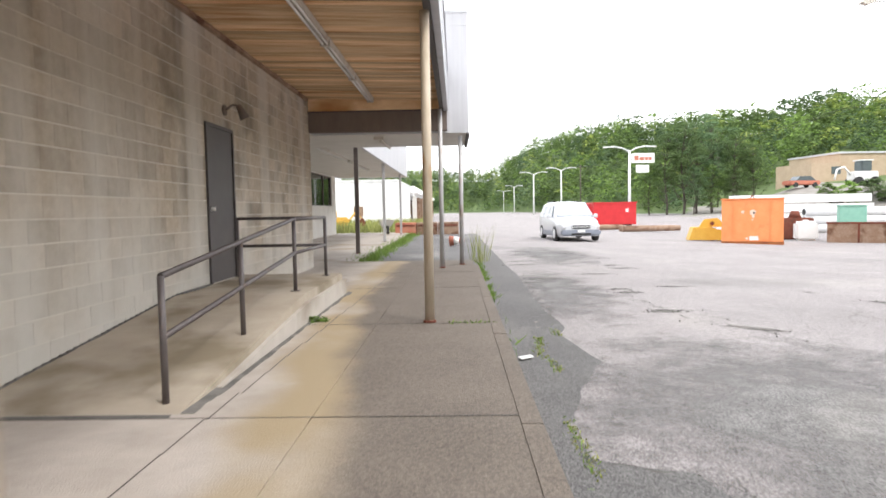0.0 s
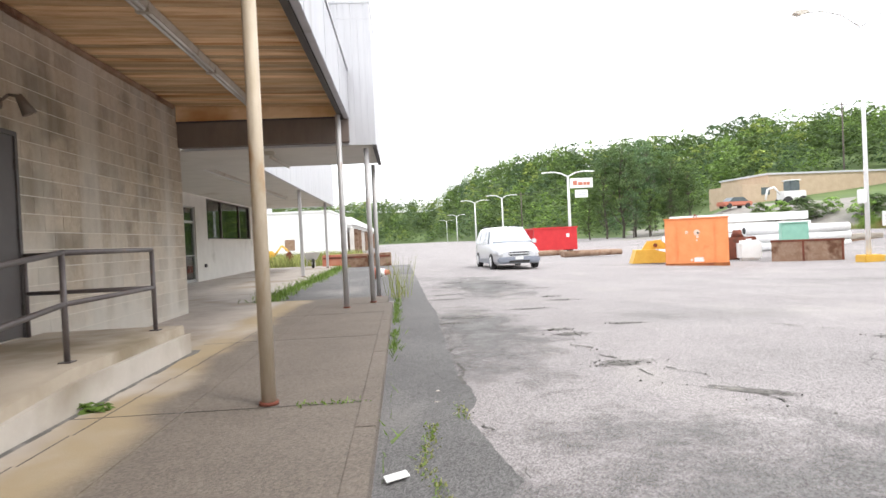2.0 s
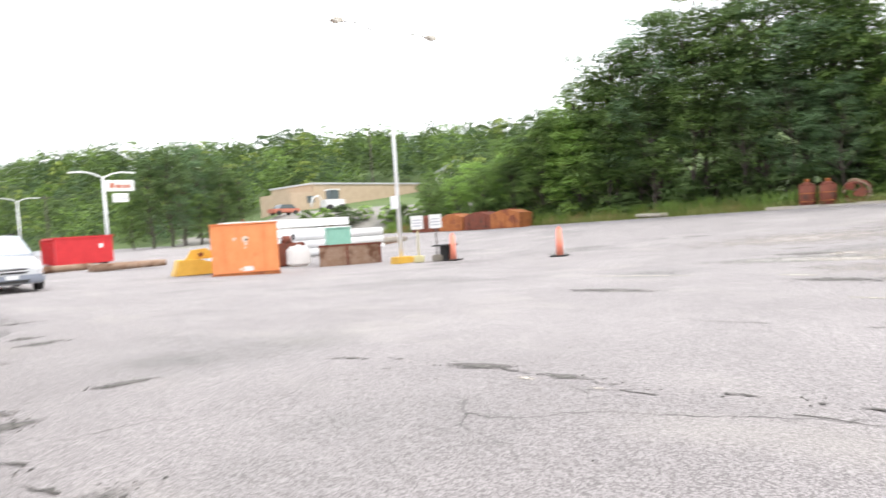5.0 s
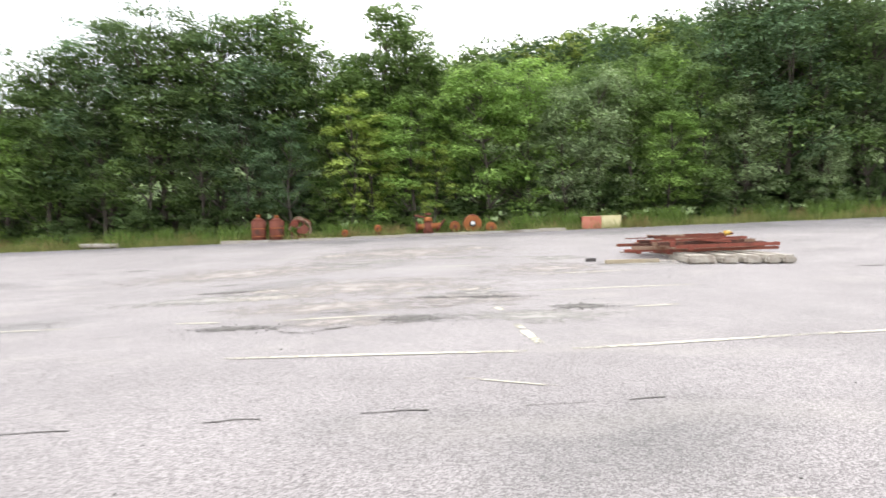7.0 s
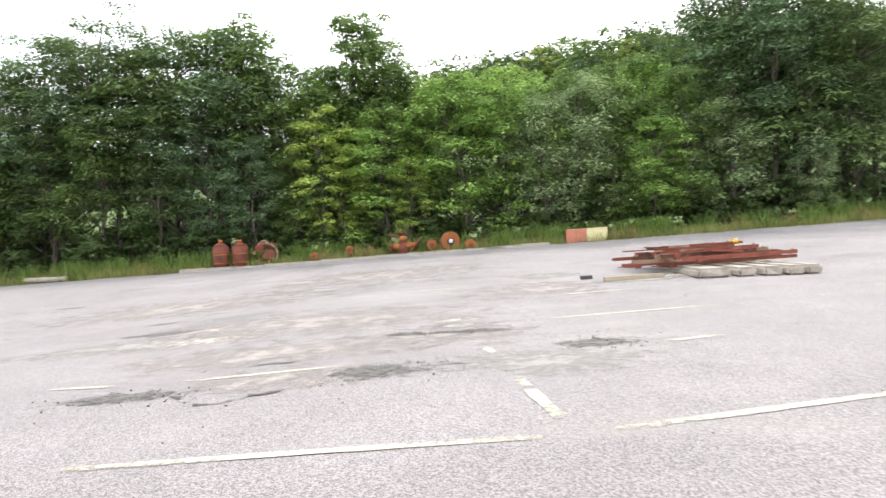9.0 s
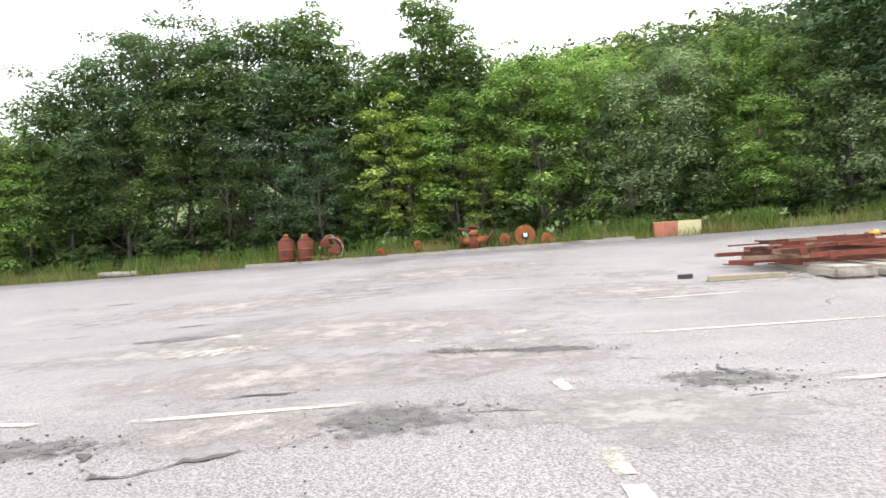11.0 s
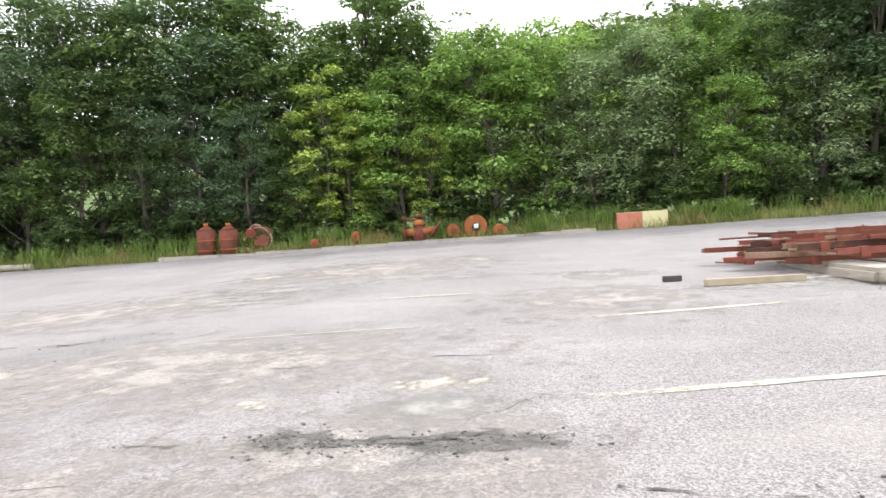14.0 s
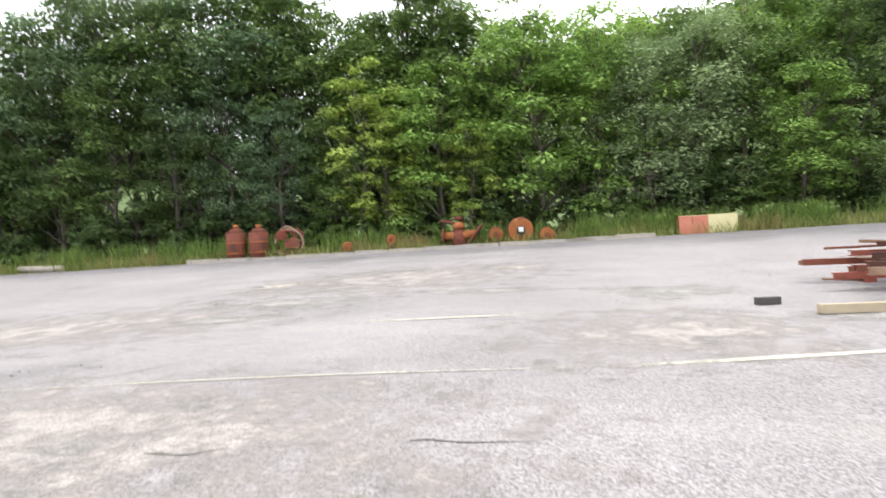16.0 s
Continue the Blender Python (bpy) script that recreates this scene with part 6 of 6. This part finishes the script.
part("flange", tube(B(), (-0.15, -0.25, 0.62), (-0.04, -0.22, 0.6), 0.26, seg=18), RUST, wh)
part("hub", tube(B(), (-0.25, 0, 0.55), (0.2, 0, 0.55), 0.16), RUST, wh)
part("stand", box(B(), -0.1, 0.1, -0.35, 0.35, 0, 0.3), RUST, wh)
va = thing("rusty_valve", "big rusty valve with a handwheel on a plate", "valve", (42.75, 10.5, gz(42.75, 10.5)), 0)
part("plate", box(B(), -0.3, 0.5, -1.1, 1.1, 0, 0.10, 0.01), RUST, va)
part("body", tube(B(), (0, 0, 0.1), (0, 0, 0.8), 0.32, 0.22, 16), RUST, va)
part("flange", tube(B(), (0, -0.75, 0.55), (0, -0.68, 0.6), 0.42, seg=20), RUST, va)
part("branch", tube(B(), (0, -0.7, 0.55), (0, 0.6, 0.5), 0.17), RUSTORANGE, va)
part("flange", tube(B(), (0, 0.6, 0.5), (0, 0.68, 0.5), 0.3, seg=20), RUST, va)
part("bonnet", tube(B(), (0, 0, 0.8), (0, 0, 1.05), 0.28, 0.16), RUSTORANGE, va)
part("handwheel", tube(B(), (0, 0, 1.15), (0, 0, 1.28), 0.18, 0.2), RUST, va)
part("arm", tube(B(), (0, 0.05, 1.0), (0, 0.75, 1.15), 0.06), RUST, va)
for y, r, m, z in ((8.0, 0.52, RUST, 0.55), (9.0, 0.3, RUST, 0.45), (6.95, 0.3, RUSTORANGE, 0.3), (13.4, 0.2, RUSTORANGE, 0.5), (15.3, 0.2, RUSTORANGE, 0.3)):
    t = thing("rusty_disc", "rusty round steel flange leaning in the weeds", "flange", (42.9, y, gz(42.9, y)), 8, group="rusty flanges")
    part("disc", tube(B(), (-0.1, 0, z), (0.1, 0, z + 0.04), r, seg=24), m, t)
    part("rim", tube(B(), (-0.15, 0, z - 0.01), (-0.1, 0, z), r * 0.92, r, 24), RUSTORANGE, t)
    part("boss", tube(B(), (-0.22, 0, z), (-0.15, 0, z), r * 0.35, seg=16), BLACK if r > 0.5 else RUST, t)
    part("foot", box(B(), -0.08, 0.08, -r * 0.6, r * 0.6, 0, max(0.05, z - r * 0.75)), RUST, t)
    if r > 0.5:
        part("label_plate", box(B(), -0.24, -0.222, -0.1, 0.1, z - 0.05, z + 0.14), PLASTICWHITE, t)
lg = thing("pale_log", "pale weathered log at the lot edge", "log", (42.6, 28.6, gz(42.6, 28.6) + 0.14), 0)
part("stem", tube(B(), (0, 0, 0), (0.2, 2.4, 0.05), 0.15, 0.13), TIMBER, lg)

# ---------------------------------------------------------------- markings and wear on the lot
def line(x0, y0, x1, y1, w=0.10, label="worn cream parking line"):
    b = B()
    n = max(2, int(math.hypot(x1 - x0, y1 - y0) / 0.12))
    d = Vector((x1 - x0, y1 - y0)).normalized()
    s = Vector((-d.y, d.x))
    prev = None
    for i in range(n + 1):
        c = Vector((x0 + (x1 - x0) * i / n, y0 + (y1 - y0) * i / n))
        ww = w / 2 * (1 + 0.35 * noise.noise((c.x * 4, c.y * 4, 1)))
        cur = [b.verts.new((*(c + s * e * ww), gz(*(c + s * e * ww)) + 0.006)) for e in (-1, 1)]
        if prev and noise.noise((c.x * 2.3, c.y * 2.3, 9)) > -0.42:
            b.faces.new((prev[0], prev[1], cur[1], cur[0]))
        prev = cur
    return single("road_line", b, PAINTLINE, label, "road marking", kind="structure")


for q in ((12.74, 10.0, 12.85, 7.05), (12.92, 6.6, 13.5, 4.2), (15.63, 11.9, 15.5, 11.2), (15.46, 10.4, 15.78, 8.68), (18.72, 6.6, 19.25, 3.3), (16.1, 5.3, 16.35, 4.55),
          (13.5, 4.2, 14.0, 1.5), (21.9, 6.3, 22.4, 3.6), (15.8, 16.0, 15.6, 13.4), (24.6, 9.5, 24.8, 7.0)):
    line(*q, w=0.10)
line(14.64, 7.06, 13.23, 6.88, 0.11)
line(16.4, 7.27, 16.0, 7.19, 0.11)
for k in range(5):
    line(9.4 + 0.1 * k, 5.6 - 0.45 * k, 9.46 + 0.1 * k, 5.3 - 0.45 * k, 0.09)
b = B()
prev = None
for i in range(49):
    a = 2 * math.pi * i / 48
    x, y = 9.1 + 0.33 * math.cos(a), 6.15 + 0.62 * math.sin(a)
    x2, y2 = 9.1 + 0.36 * math.cos(a), 6.15 + 0.65 * math.sin(a)
    cur = [b.verts.new((x, y, gz(x, y) + 0.006)), b.verts.new((x2, y2, gz(x2, y2) + 0.006))]
    if prev:
        b.faces.new((prev[0], cur[0], cur[1], prev[1]))
    prev = cur
single("road_ring", b, PAINTLINE, "faint white sprayed ring on the asphalt", "road marking", kind="structure")


def hole(x, y, rx, ry, seed, turn=0.0, n=60):
    blot("pothole", x, y, rx * 1.5, ry * 1.5, DIRT, "shallow broken pothole full of dark grit", 0.005, seed, turn, "pothole", rough=0.2)
    b = B()
    rg = np.random.default_rng(seed)
    for i in range(int(1.8 * n)):
        u, v = rg.normal() * rx * 0.75, rg.normal() * ry * 0.75
        px, py = x + u * math.cos(turn) - v * math.sin(turn), y + u * math.sin(turn) + v * math.cos(turn)
        s = 0.003 + 0.008 * rg.random() ** 3
        box(b, -s, s, -s * 0.8, s * 0.8, -s * 0.4, s * 0.6, m=pose(px, py, gz(px, py) + 0.006, rg.uniform(-20, 20), rg.uniform(-20, 20), rg.uniform(0, 90)))
    single("loose_grit", b, GRIT, "loose asphalt crumbs round a pothole", "grit", kind="stuff")


hole(15.35, 8.44, 0.32, 0.42, 1)
hole(14.88, 10.75, 0.22, 0.55, 2)
hole(16.3, 6.0, 0.28, 0.45, 3)
hole(18.0, 8.35, 0.2, 0.22, 4)
hole(17.9, 7.3, 0.14, 0.5, 5)
hole(17.95, 7.8, 0.07, 0.5, 15)
hole(4.2, 10.9, 0.28, 0.12, 6, n=40)
hole(7.45, 11.35, 0.06, 0.35, 7, 0.5, 14)
hole(7.55, 10.5, 0.05, 0.2, 8, 0.4, 10)
hole(4.75, 9.6, 0.05, 0.45, 9, 0.9, 14)
hole(12.9, 13.6, 0.2, 0.8, 10)
for k in range(15):
    hole(3.0 + rng.uniform(-0.2, 2.4), 12.5 + k * 0.75 + rng.uniform(-0.4, 0.4), rng.uniform(0.12, 0.35), rng.uniform(0.05, 0.16), 40 + k, rng.uniform(-0.4, 0.4), 26)
for k in range(6):
    hole(rng.uniform(21, 36), rng.uniform(-2, 24), rng.uniform(0.06, 0.22), rng.uniform(0.2, 0.6), 70 + k, rng.uniform(-0.4, 0.4), 22)
for k in range(7):
    x, y = rng.uniform(13, 36), rng.uniform(0, 22)
    blot("sand_drift", x, y, rng.uniform(0.3, 1.0), rng.uniform(0.8, 2.6), SAND, "pale sandy drift on the asphalt", 0.003, 120 + k, cat="sand")
hole(20.5, 13.0, 0.2, 0.8, 14)
blot("worn_patch", 3.1, 13.8, 1.0, 4.2, WORN, "darker worn asphalt beside the kerb strip", 0.002, 201, cat="worn asphalt", rough=0.2)
# wear, drawn large so that it also paints in the darker picture corner (vignette)
blot("worn_patch", 3.9, 6.3, 2.3, 3.4, WORN, "darker worn asphalt beside the kerb strip", 0.002, 202, cat="worn asphalt", rough=0.2)
blot("worn_patch", 4.2, 22.0, 1.6, 5.0, WORN, "darker worn asphalt along the lane", 0.002, 203, cat="worn asphalt", rough=0.2)
blot("sand_drift", 18.6, 7.6, 0.35, 0.8, SAND, "pale sandy drift by a pothole", 0.003, 21, cat="sand")
blot("sand_drift", 24.0, 3.4, 0.6, 1.5, SAND, "pale sandy patch beside the scrap", 0.003, 22, cat="sand")
blot("sand_drift", 27.5, 8.0, 0.5, 1.4, SAND, "pale sandy patch on the asphalt", 0.003, 23, cat="sand")
blot("sand_drift", 25.5, 11.8, 0.5, 1.5, SAND, "pale sandy patch on the asphalt", 0.003, 24, cat="sand")
def crack(x0, y0, x1, y1, seed, w=0.02):
    b = B()
    n = max(6, int(math.hypot(x1 - x0, y1 - y0) / 0.09))
    d = Vector((x1 - x0, y1 - y0)).normalized()
    s = Vector((-d.y, d.x))
    prev = None
    for i in range(n + 1):
        u = i / n
        c = Vector((x0 + (x1 - x0) * u, y0 + (y1 - y0) * u)) + s * (0.22 * noise.noise((u * n * 0.06, seed, 0)) + 0.06 * noise.noise((u * n * 0.35, seed, 5)))
        ww = w * (0.25 + 1.3 * max(0.0, noise.noise((u * n * 0.12, seed, 9)) + 0.35)) * (1 - abs(2 * u - 1) ** 3)
        cur = [b.verts.new((*(c + s * e * ww), gz(*(c + s * e * ww)) + 0.004)) for e in (-1, 1)]
        if prev and noise.noise((u * n * 0.17, seed, 21)) > 0.08:
            b.faces.new((prev[0], prev[1], cur[1], cur[0]))
        prev = cur
    single("crack", b, CRACK, "long dark weathered crack in the asphalt", "crack", kind="structure")


for k, q in enumerate(((3.6, 11.6, 4.9, 9.2), (5.0, 8.9, 6.4, 7.6), (5.5, 14.5, 7.3, 11.4), (7.3, 11.6, 7.65, 8.2), (14.2, 13.5, 15.1, 9.6), (15.2, 9.4, 15.9, 5.5), (2.7, 5.5, 2.6, 15.5), (19.5, 14, 20.3, 6.5), (16.9, 12.5, 17.4, 8.6), (23, 16, 23.6, 7), (30, 20, 30.5, 3), (34, 24, 35, 2), (16.2, 5.9, 17.4, 1.0), (10.2, 12.5, 11.3, 4.5))):
    crack(*q, seed=k * 3.7, w=0.011 if k % 2 else 0.008)
def rut(points, seed, w=0.03):
    """A jagged broken seam through a few given places, with crumbs beside it."""
    b, g, prev = B(), B(), None
    rg = np.random.default_rng(seed)
    for (x0, y0), (x1, y1) in zip(points, points[1:]):
        d = Vector((x1 - x0, y1 - y0))
        n = max(3, int(d.length / 0.05))
        sd = Vector((-d.y, d.x)).normalized()
        for i in range(n):
            c = Vector((x0, y0)) + d * (i / n)
            c += sd * (0.13 * noise.noise((c.x * 3, c.y * 3, seed)) + 0.06 * noise.noise((c.x * 14, c.y * 14, seed)))
            ww = w * max(0.05, 0.12 + 1.3 * noise.noise((c.x * 2.2, c.y * 2.2, seed + 7)) + 1.1 * noise.noise((c.x * 17, c.y * 17, seed + 3)))
            cur = [b.verts.new((*(c + sd * e * ww), gz(*(c + sd * e * ww)) + 0.007)) for e in (-1, 1)]
            if prev and noise.noise((c.x * 1.6, c.y * 1.6, seed + 30)) + 0.4 * noise.noise((c.x * 9, c.y * 9, seed)) > -0.08:
                b.faces.new((prev[0], prev[1], cur[1], cur[0]))
            prev = cur
            if rg.random() < 0.6:
                q = c + Vector((rg.normal(), rg.normal())) * w * 4.5
                r = 0.002 + 0.008 * rg.random() ** 3
                box(g, -r, r, -r * 0.8, r * 0.8, -r * 0.4, r * 0.7, m=pose(q.x, q.y, gz(q.x, q.y) + 0.004, 0, rg.uniform(-20, 20), rg.uniform(0, 90)))
    single("crack", b, CRACK, "broken dark seam in the worn asphalt", "crack", kind="structure")
    single("loose_grit", g, GRIT, "loose asphalt crumbs along a broken seam", "grit", kind="stuff")


rut(((3.6, 13.6), (3.96, 12.42), (4.27, 10.96), (4.67, 10.25), (4.79, 9.49), (5.1, 8.6)), 1, 0.03)
rut(((6.9, 12.9), (7.5, 11.58), (7.49, 10.8), (7.52, 10.26), (7.9, 8.6), (8.3, 7.0)), 2, 0.025)
rut(((14.24, 9.76), (14.64, 9.23), (14.97, 8.79), (15.35, 8.45), (15.62, 8.1), (15.5, 7.5)), 3, 0.035)
rut(((14.3, 11.6), (14.7, 10.9), (14.8, 10.3), (14.24, 9.76)), 4, 0.045)
rut(((15.87, 10.9), (15.9, 10.4), (16.21, 9.77), (16.3, 9.2)), 5, 0.03)
rut(((17.3, 6.7), (17.06, 6.23), (17.25, 5.9), (16.2, 5.9), (15.92, 5.6), (15.8, 5.0)), 6, 0.035)
rut(((21.0, 13.6), (20.7, 13.0), (20.97, 11.7), (21.1, 11.1)), 7, 0.035)
rut(((18.2, 8.5), (17.95, 7.9), (18.06, 7.2), (18.0, 6.9)), 8, 0.035)
rut(((31, 14.6), (30.4, 13.2), (30.1, 11.5)), 9, 0.07)
rut(((25.9, 6.6), (25.4, 6.0), (25.1, 5.7)), 10, 0.04)
rut(((28.6, 22.5), (28.3, 21.0), (27.9, 19.6)), 11, 0.08)
rut(((33.6, 9.4), (33.2, 7.7), (33.5, 6.2)), 12, 0.06)
rut(((2.64, 9.0), (2.6, 10.5), (2.62, 12.5), (2.7, 16.3)), 13, 0.022)
rut(((2.05, 6.2), (2.12, 5.7), (2.66, 5.62), (2.75, 5.2), (2.7, 4.4)), 14, 0.014)
rut(((22.5, 18.0), (22.0, 15.5), (22.3, 13.5)), 15, 0.05)
rut(((36.0, 26.0), (36.6, 18.0), (36.2, 10.0), (36.8, 3.0)), 16, 0.06)
for k in range(16):
    x, y = rng.uniform(15, 38), rng.uniform(-3, 24)
    rut(((x, y), (x + rng.uniform(-0.2, 0.2), y - rng.uniform(0.5, 1.0)), (x + rng.uniform(-0.3, 0.3), y - rng.uniform(1.2, 2.2))), 50 + k, 0.012 + 0.0012 * (x - 12))
for k, (x, y, rx, ry) in enumerate(((20.4, 10.0, 2.4, 4.0), (17.0, 10.2, 1.3, 2.6), (17.6, 7.9, 1.5, 1.6), (31, 10.5, 4.0, 5.0), (15.2, 9.4, 0.8, 1.2), (26, 14, 3.0, 5.0), (23.4, 5.6, 2.0, 2.2))):
    blot("dust_patch", x, y, rx, ry, TANDUST, "thin tan dust lying on the asphalt", 0.0025, 300 + k, cat="dust", rough=0.2)
for k, (x, y, rx, ry) in enumerate(((19.15, 7.6, 0.42, 0.62), (19.25, 7.35, 0.2, 0.3), (24.9, 2.2, 0.9, 1.0), (23.9, 1.6, 0.9, 1.3), (32.0, 7.7, 0.9, 0.9), (30.6, 13.2, 0.7, 1.3), (2.43, 9.48, 0.12, 0.1), (2.3, 9.85, 0.10, 0.08), (2.33, 10.2, 0.08, 0.12), (18.8, 8.9, 0.25, 0.35), (16.3, 7.2, 0.14, 0.2), (18.9, 11.6, 0.6, 1.1), (7.35, 10.7, 0.07, 0.22), (7.4, 10.1, 0.06, 0.12), (20.4, 12.2, 0.5, 1.0))):
    blot("sand_drift", x, y, rx, ry, PALESAND, "pale sandy scab on the worn asphalt", 0.0045, 330 + k, cat="sand")
line(21.55, 12.4, 21.9, 6.4, 0.03, "faint chalky remnant of a parking line")
line(28.0, 9.1, 28.1, 8.5, 0.08, "faint chalky remnant of a parking line")
line(11.76, 7.62, 11.45, 6.9, 0.035, "faint white mark sprayed on the asphalt")
b = B()
box(b, -0.07, 0.07, -0.045, 0.045, 0, 0.006)
for v in b.verts:
    v.co.z += 0.02 * abs(v.co.x) / 0.09 + 0.008
    v.co.y += v.co.x * 0.3
single("paper_scrap", b, PLASTICWHITE, "crumpled white paper scrap on the asphalt", "litter", (1.99, 8.22, gz(2, 8.2)), 15)
b = B()
for i in range(900):
    x, y = rng.uniform(2, 26), rng.uniform(2, 22)
    s = rng.uniform(0.002, 0.006)
    box(b, x - s, x + s, y - s, y + s * 0.8, gz(x, y) - 0.002, gz(x, y) + s)
single("gravel", b, GRIT, "scattered loose stones on the asphalt", "gravel", kind="stuff")

# ---------------------------------------------------------------- on the slope
TAN = mat("tan_wall", (0.44, 0.33, 0.23), (0.52, 0.40, 0.29), 1, 0.85)
tb = thing("tan_building", "long tan building with a flat roof on the slope", "building", (58, 108, 4.5), 4)
part("wall", box(B(), 6, 34, 0, 14, -4.5, 5.0), TAN, tb)
part("annex", box(B(), 0, 5.9, -2, 8, -4.5, 3.4), TAN, tb)
part("roof", box(B(), 5.8, 34.2, -0.2, 14.2, 5.002, 5.3), SIDING, tb)
part("window", box(B(), 3.3, 4.8, -2.06, -2.005, 1.6, 2.8), CARGLASS, tb)
hs = thing("white_house", "small white house with a dark roof on the slope", "house", (98, 112, 7.5), -35)
part("wall", box(B(), 0, 8, 0, 7, -6, 5), WHITEWALL, hs)
part("roof", prism(B(), [(-0.5, 5), (4, 7.6), (8.5, 5)], -0.5, 7.5), FASCIA, hs)
part("window", box(B(), 3, 4.2, -0.06, -0.005, 2.4, 3.8), CARGLASS, hs)
ex = thing("digger", "white backhoe digger parked before the tan building", "digger", (51.5, 84, gz(52.5, 84.5)), 0)
part("body", box(B(), 0, 3.0, 0, 1.8, 0.7, 1.9, 0.1), PLASTICWHITE, ex)
part("cab", box(B(), 0.9, 2.2, 0.1, 1.7, 1.9, 3.2, 0.1), CARGLASS, ex)
part("cab_roof", box(B(), 0.8, 2.3, 0.0, 1.8, 3.2, 3.35), PLASTICWHITE, ex)
part("boom", pipe(B(), [(0, 0.9, 1.5), (-0.8, 0.9, 2.5), (-1.7, 0.9, 2.2), (-2.0, 0.9, 0.9)], 0.12), PLASTICWHITE, ex)
for x in (0.5, 2.5):
    for y in (-0.1, 1.6):
        part("wheel", tube(B(), (x, y, 0.6), (x, y + 0.35, 0.6), 0.6, seg=20), BLACK, ex)
cr = thing("parked_car", "dark red car parked up the slope", "car", (43.5, 84, gz(45, 84.5)), 10)
part("body", box(B(), 0, 4.3, 0, 1.7, 0.3, 0.85, 0.12), FADEDRED, cr)
part("cabin", prism(B(), [(0.9, 0.85), (1.5, 1.4), (3.0, 1.4), (3.7, 0.85)], 0.12, 1.58), CARGLASS, cr)
for x in (0.8, 3.5):
    for y in (-0.02, 1.5):
        part("wheel", tube(B(), (x, y, 0.32), (x, y + 0.2, 0.32), 0.32, seg=16), BLACK, cr)
for x, y, h in ((45, 110, 10), (80, 112, 15), (30, 150, 11)):
    t = thing("utility_pole", "bare wooden utility pole among the trees", "utility pole", (x, y, gz(x, y)))
    part("pole", tube(B(), (0, 0, 0), (0, 0, h), 0.16, 0.11), BARK, t)
    part("crossarm", box(B(), -0.9, 0.9, -0.06, 0.06, h - 0.6, h - 0.45), BARK, t)
w = thing("power_lines", "thin power lines strung between utility poles", "cable")
for dz in (0, -0.5):
    pts = [Vector((30 + 50 * i / 10, 150 - 38 * i / 10, gz(30, 150) + 10.5 + (gz(80, 112) + 14.5 - gz(30, 150) - 10.5) * i / 10 - 2.0 * (1 - (i / 5 - 1) ** 2) + dz)) for i in range(11)]
    part("wire", pipe(B(), pts, 0.03, 5), DARKTRIM, w)

# ---------------------------------------------------------------- blocks of the wall
bw, bh = 0.4, 0.2
protos = {}
def block_mesh(w):
    key = round(w, 3)
    if key not in protos:
        protos[key] = mesh_of("block", box(B(), -0.011, 0.0, 0.0015, w - 0.0015, 0.005, bh - 0.005, 0.001), BLOCK)
    return protos[key]

rest = B()
for r in range(20):
    z = 0.0 + r * bh
    y = -8.0 - (0.2 if r % 2 else 0)
    while y < WEND - 0.02:
        w = min(bw, WEND - y)
        a, c = y, y + w
        y += bw
        if w < 0.05:
            continue
        if z + bh > 0.47 and z < 2.55 and c > 10.84 and a < 11.89:      # the door's opening
            if a < 10.84 and 10.84 - a > 0.03:
                c = 10.84
            elif c > 11.89 and c - 11.89 > 0.03:
                a = 11.89
            else:
                continue
        if 7.0 <= a < 12.6:
            o = new("block", block_mesh(c - a))
            o.location = (WX, a, z)
            o.parent = wall
        else:
            box(rest, WX - 0.011, WX, a + 0.0015, c - 0.0015, z + 0.005, z + bh - 0.005)
o = new("block_rest", mesh_of("block_rest", rest, BLOCKREST))
o.parent = wall
o["kind"] = "stuff"
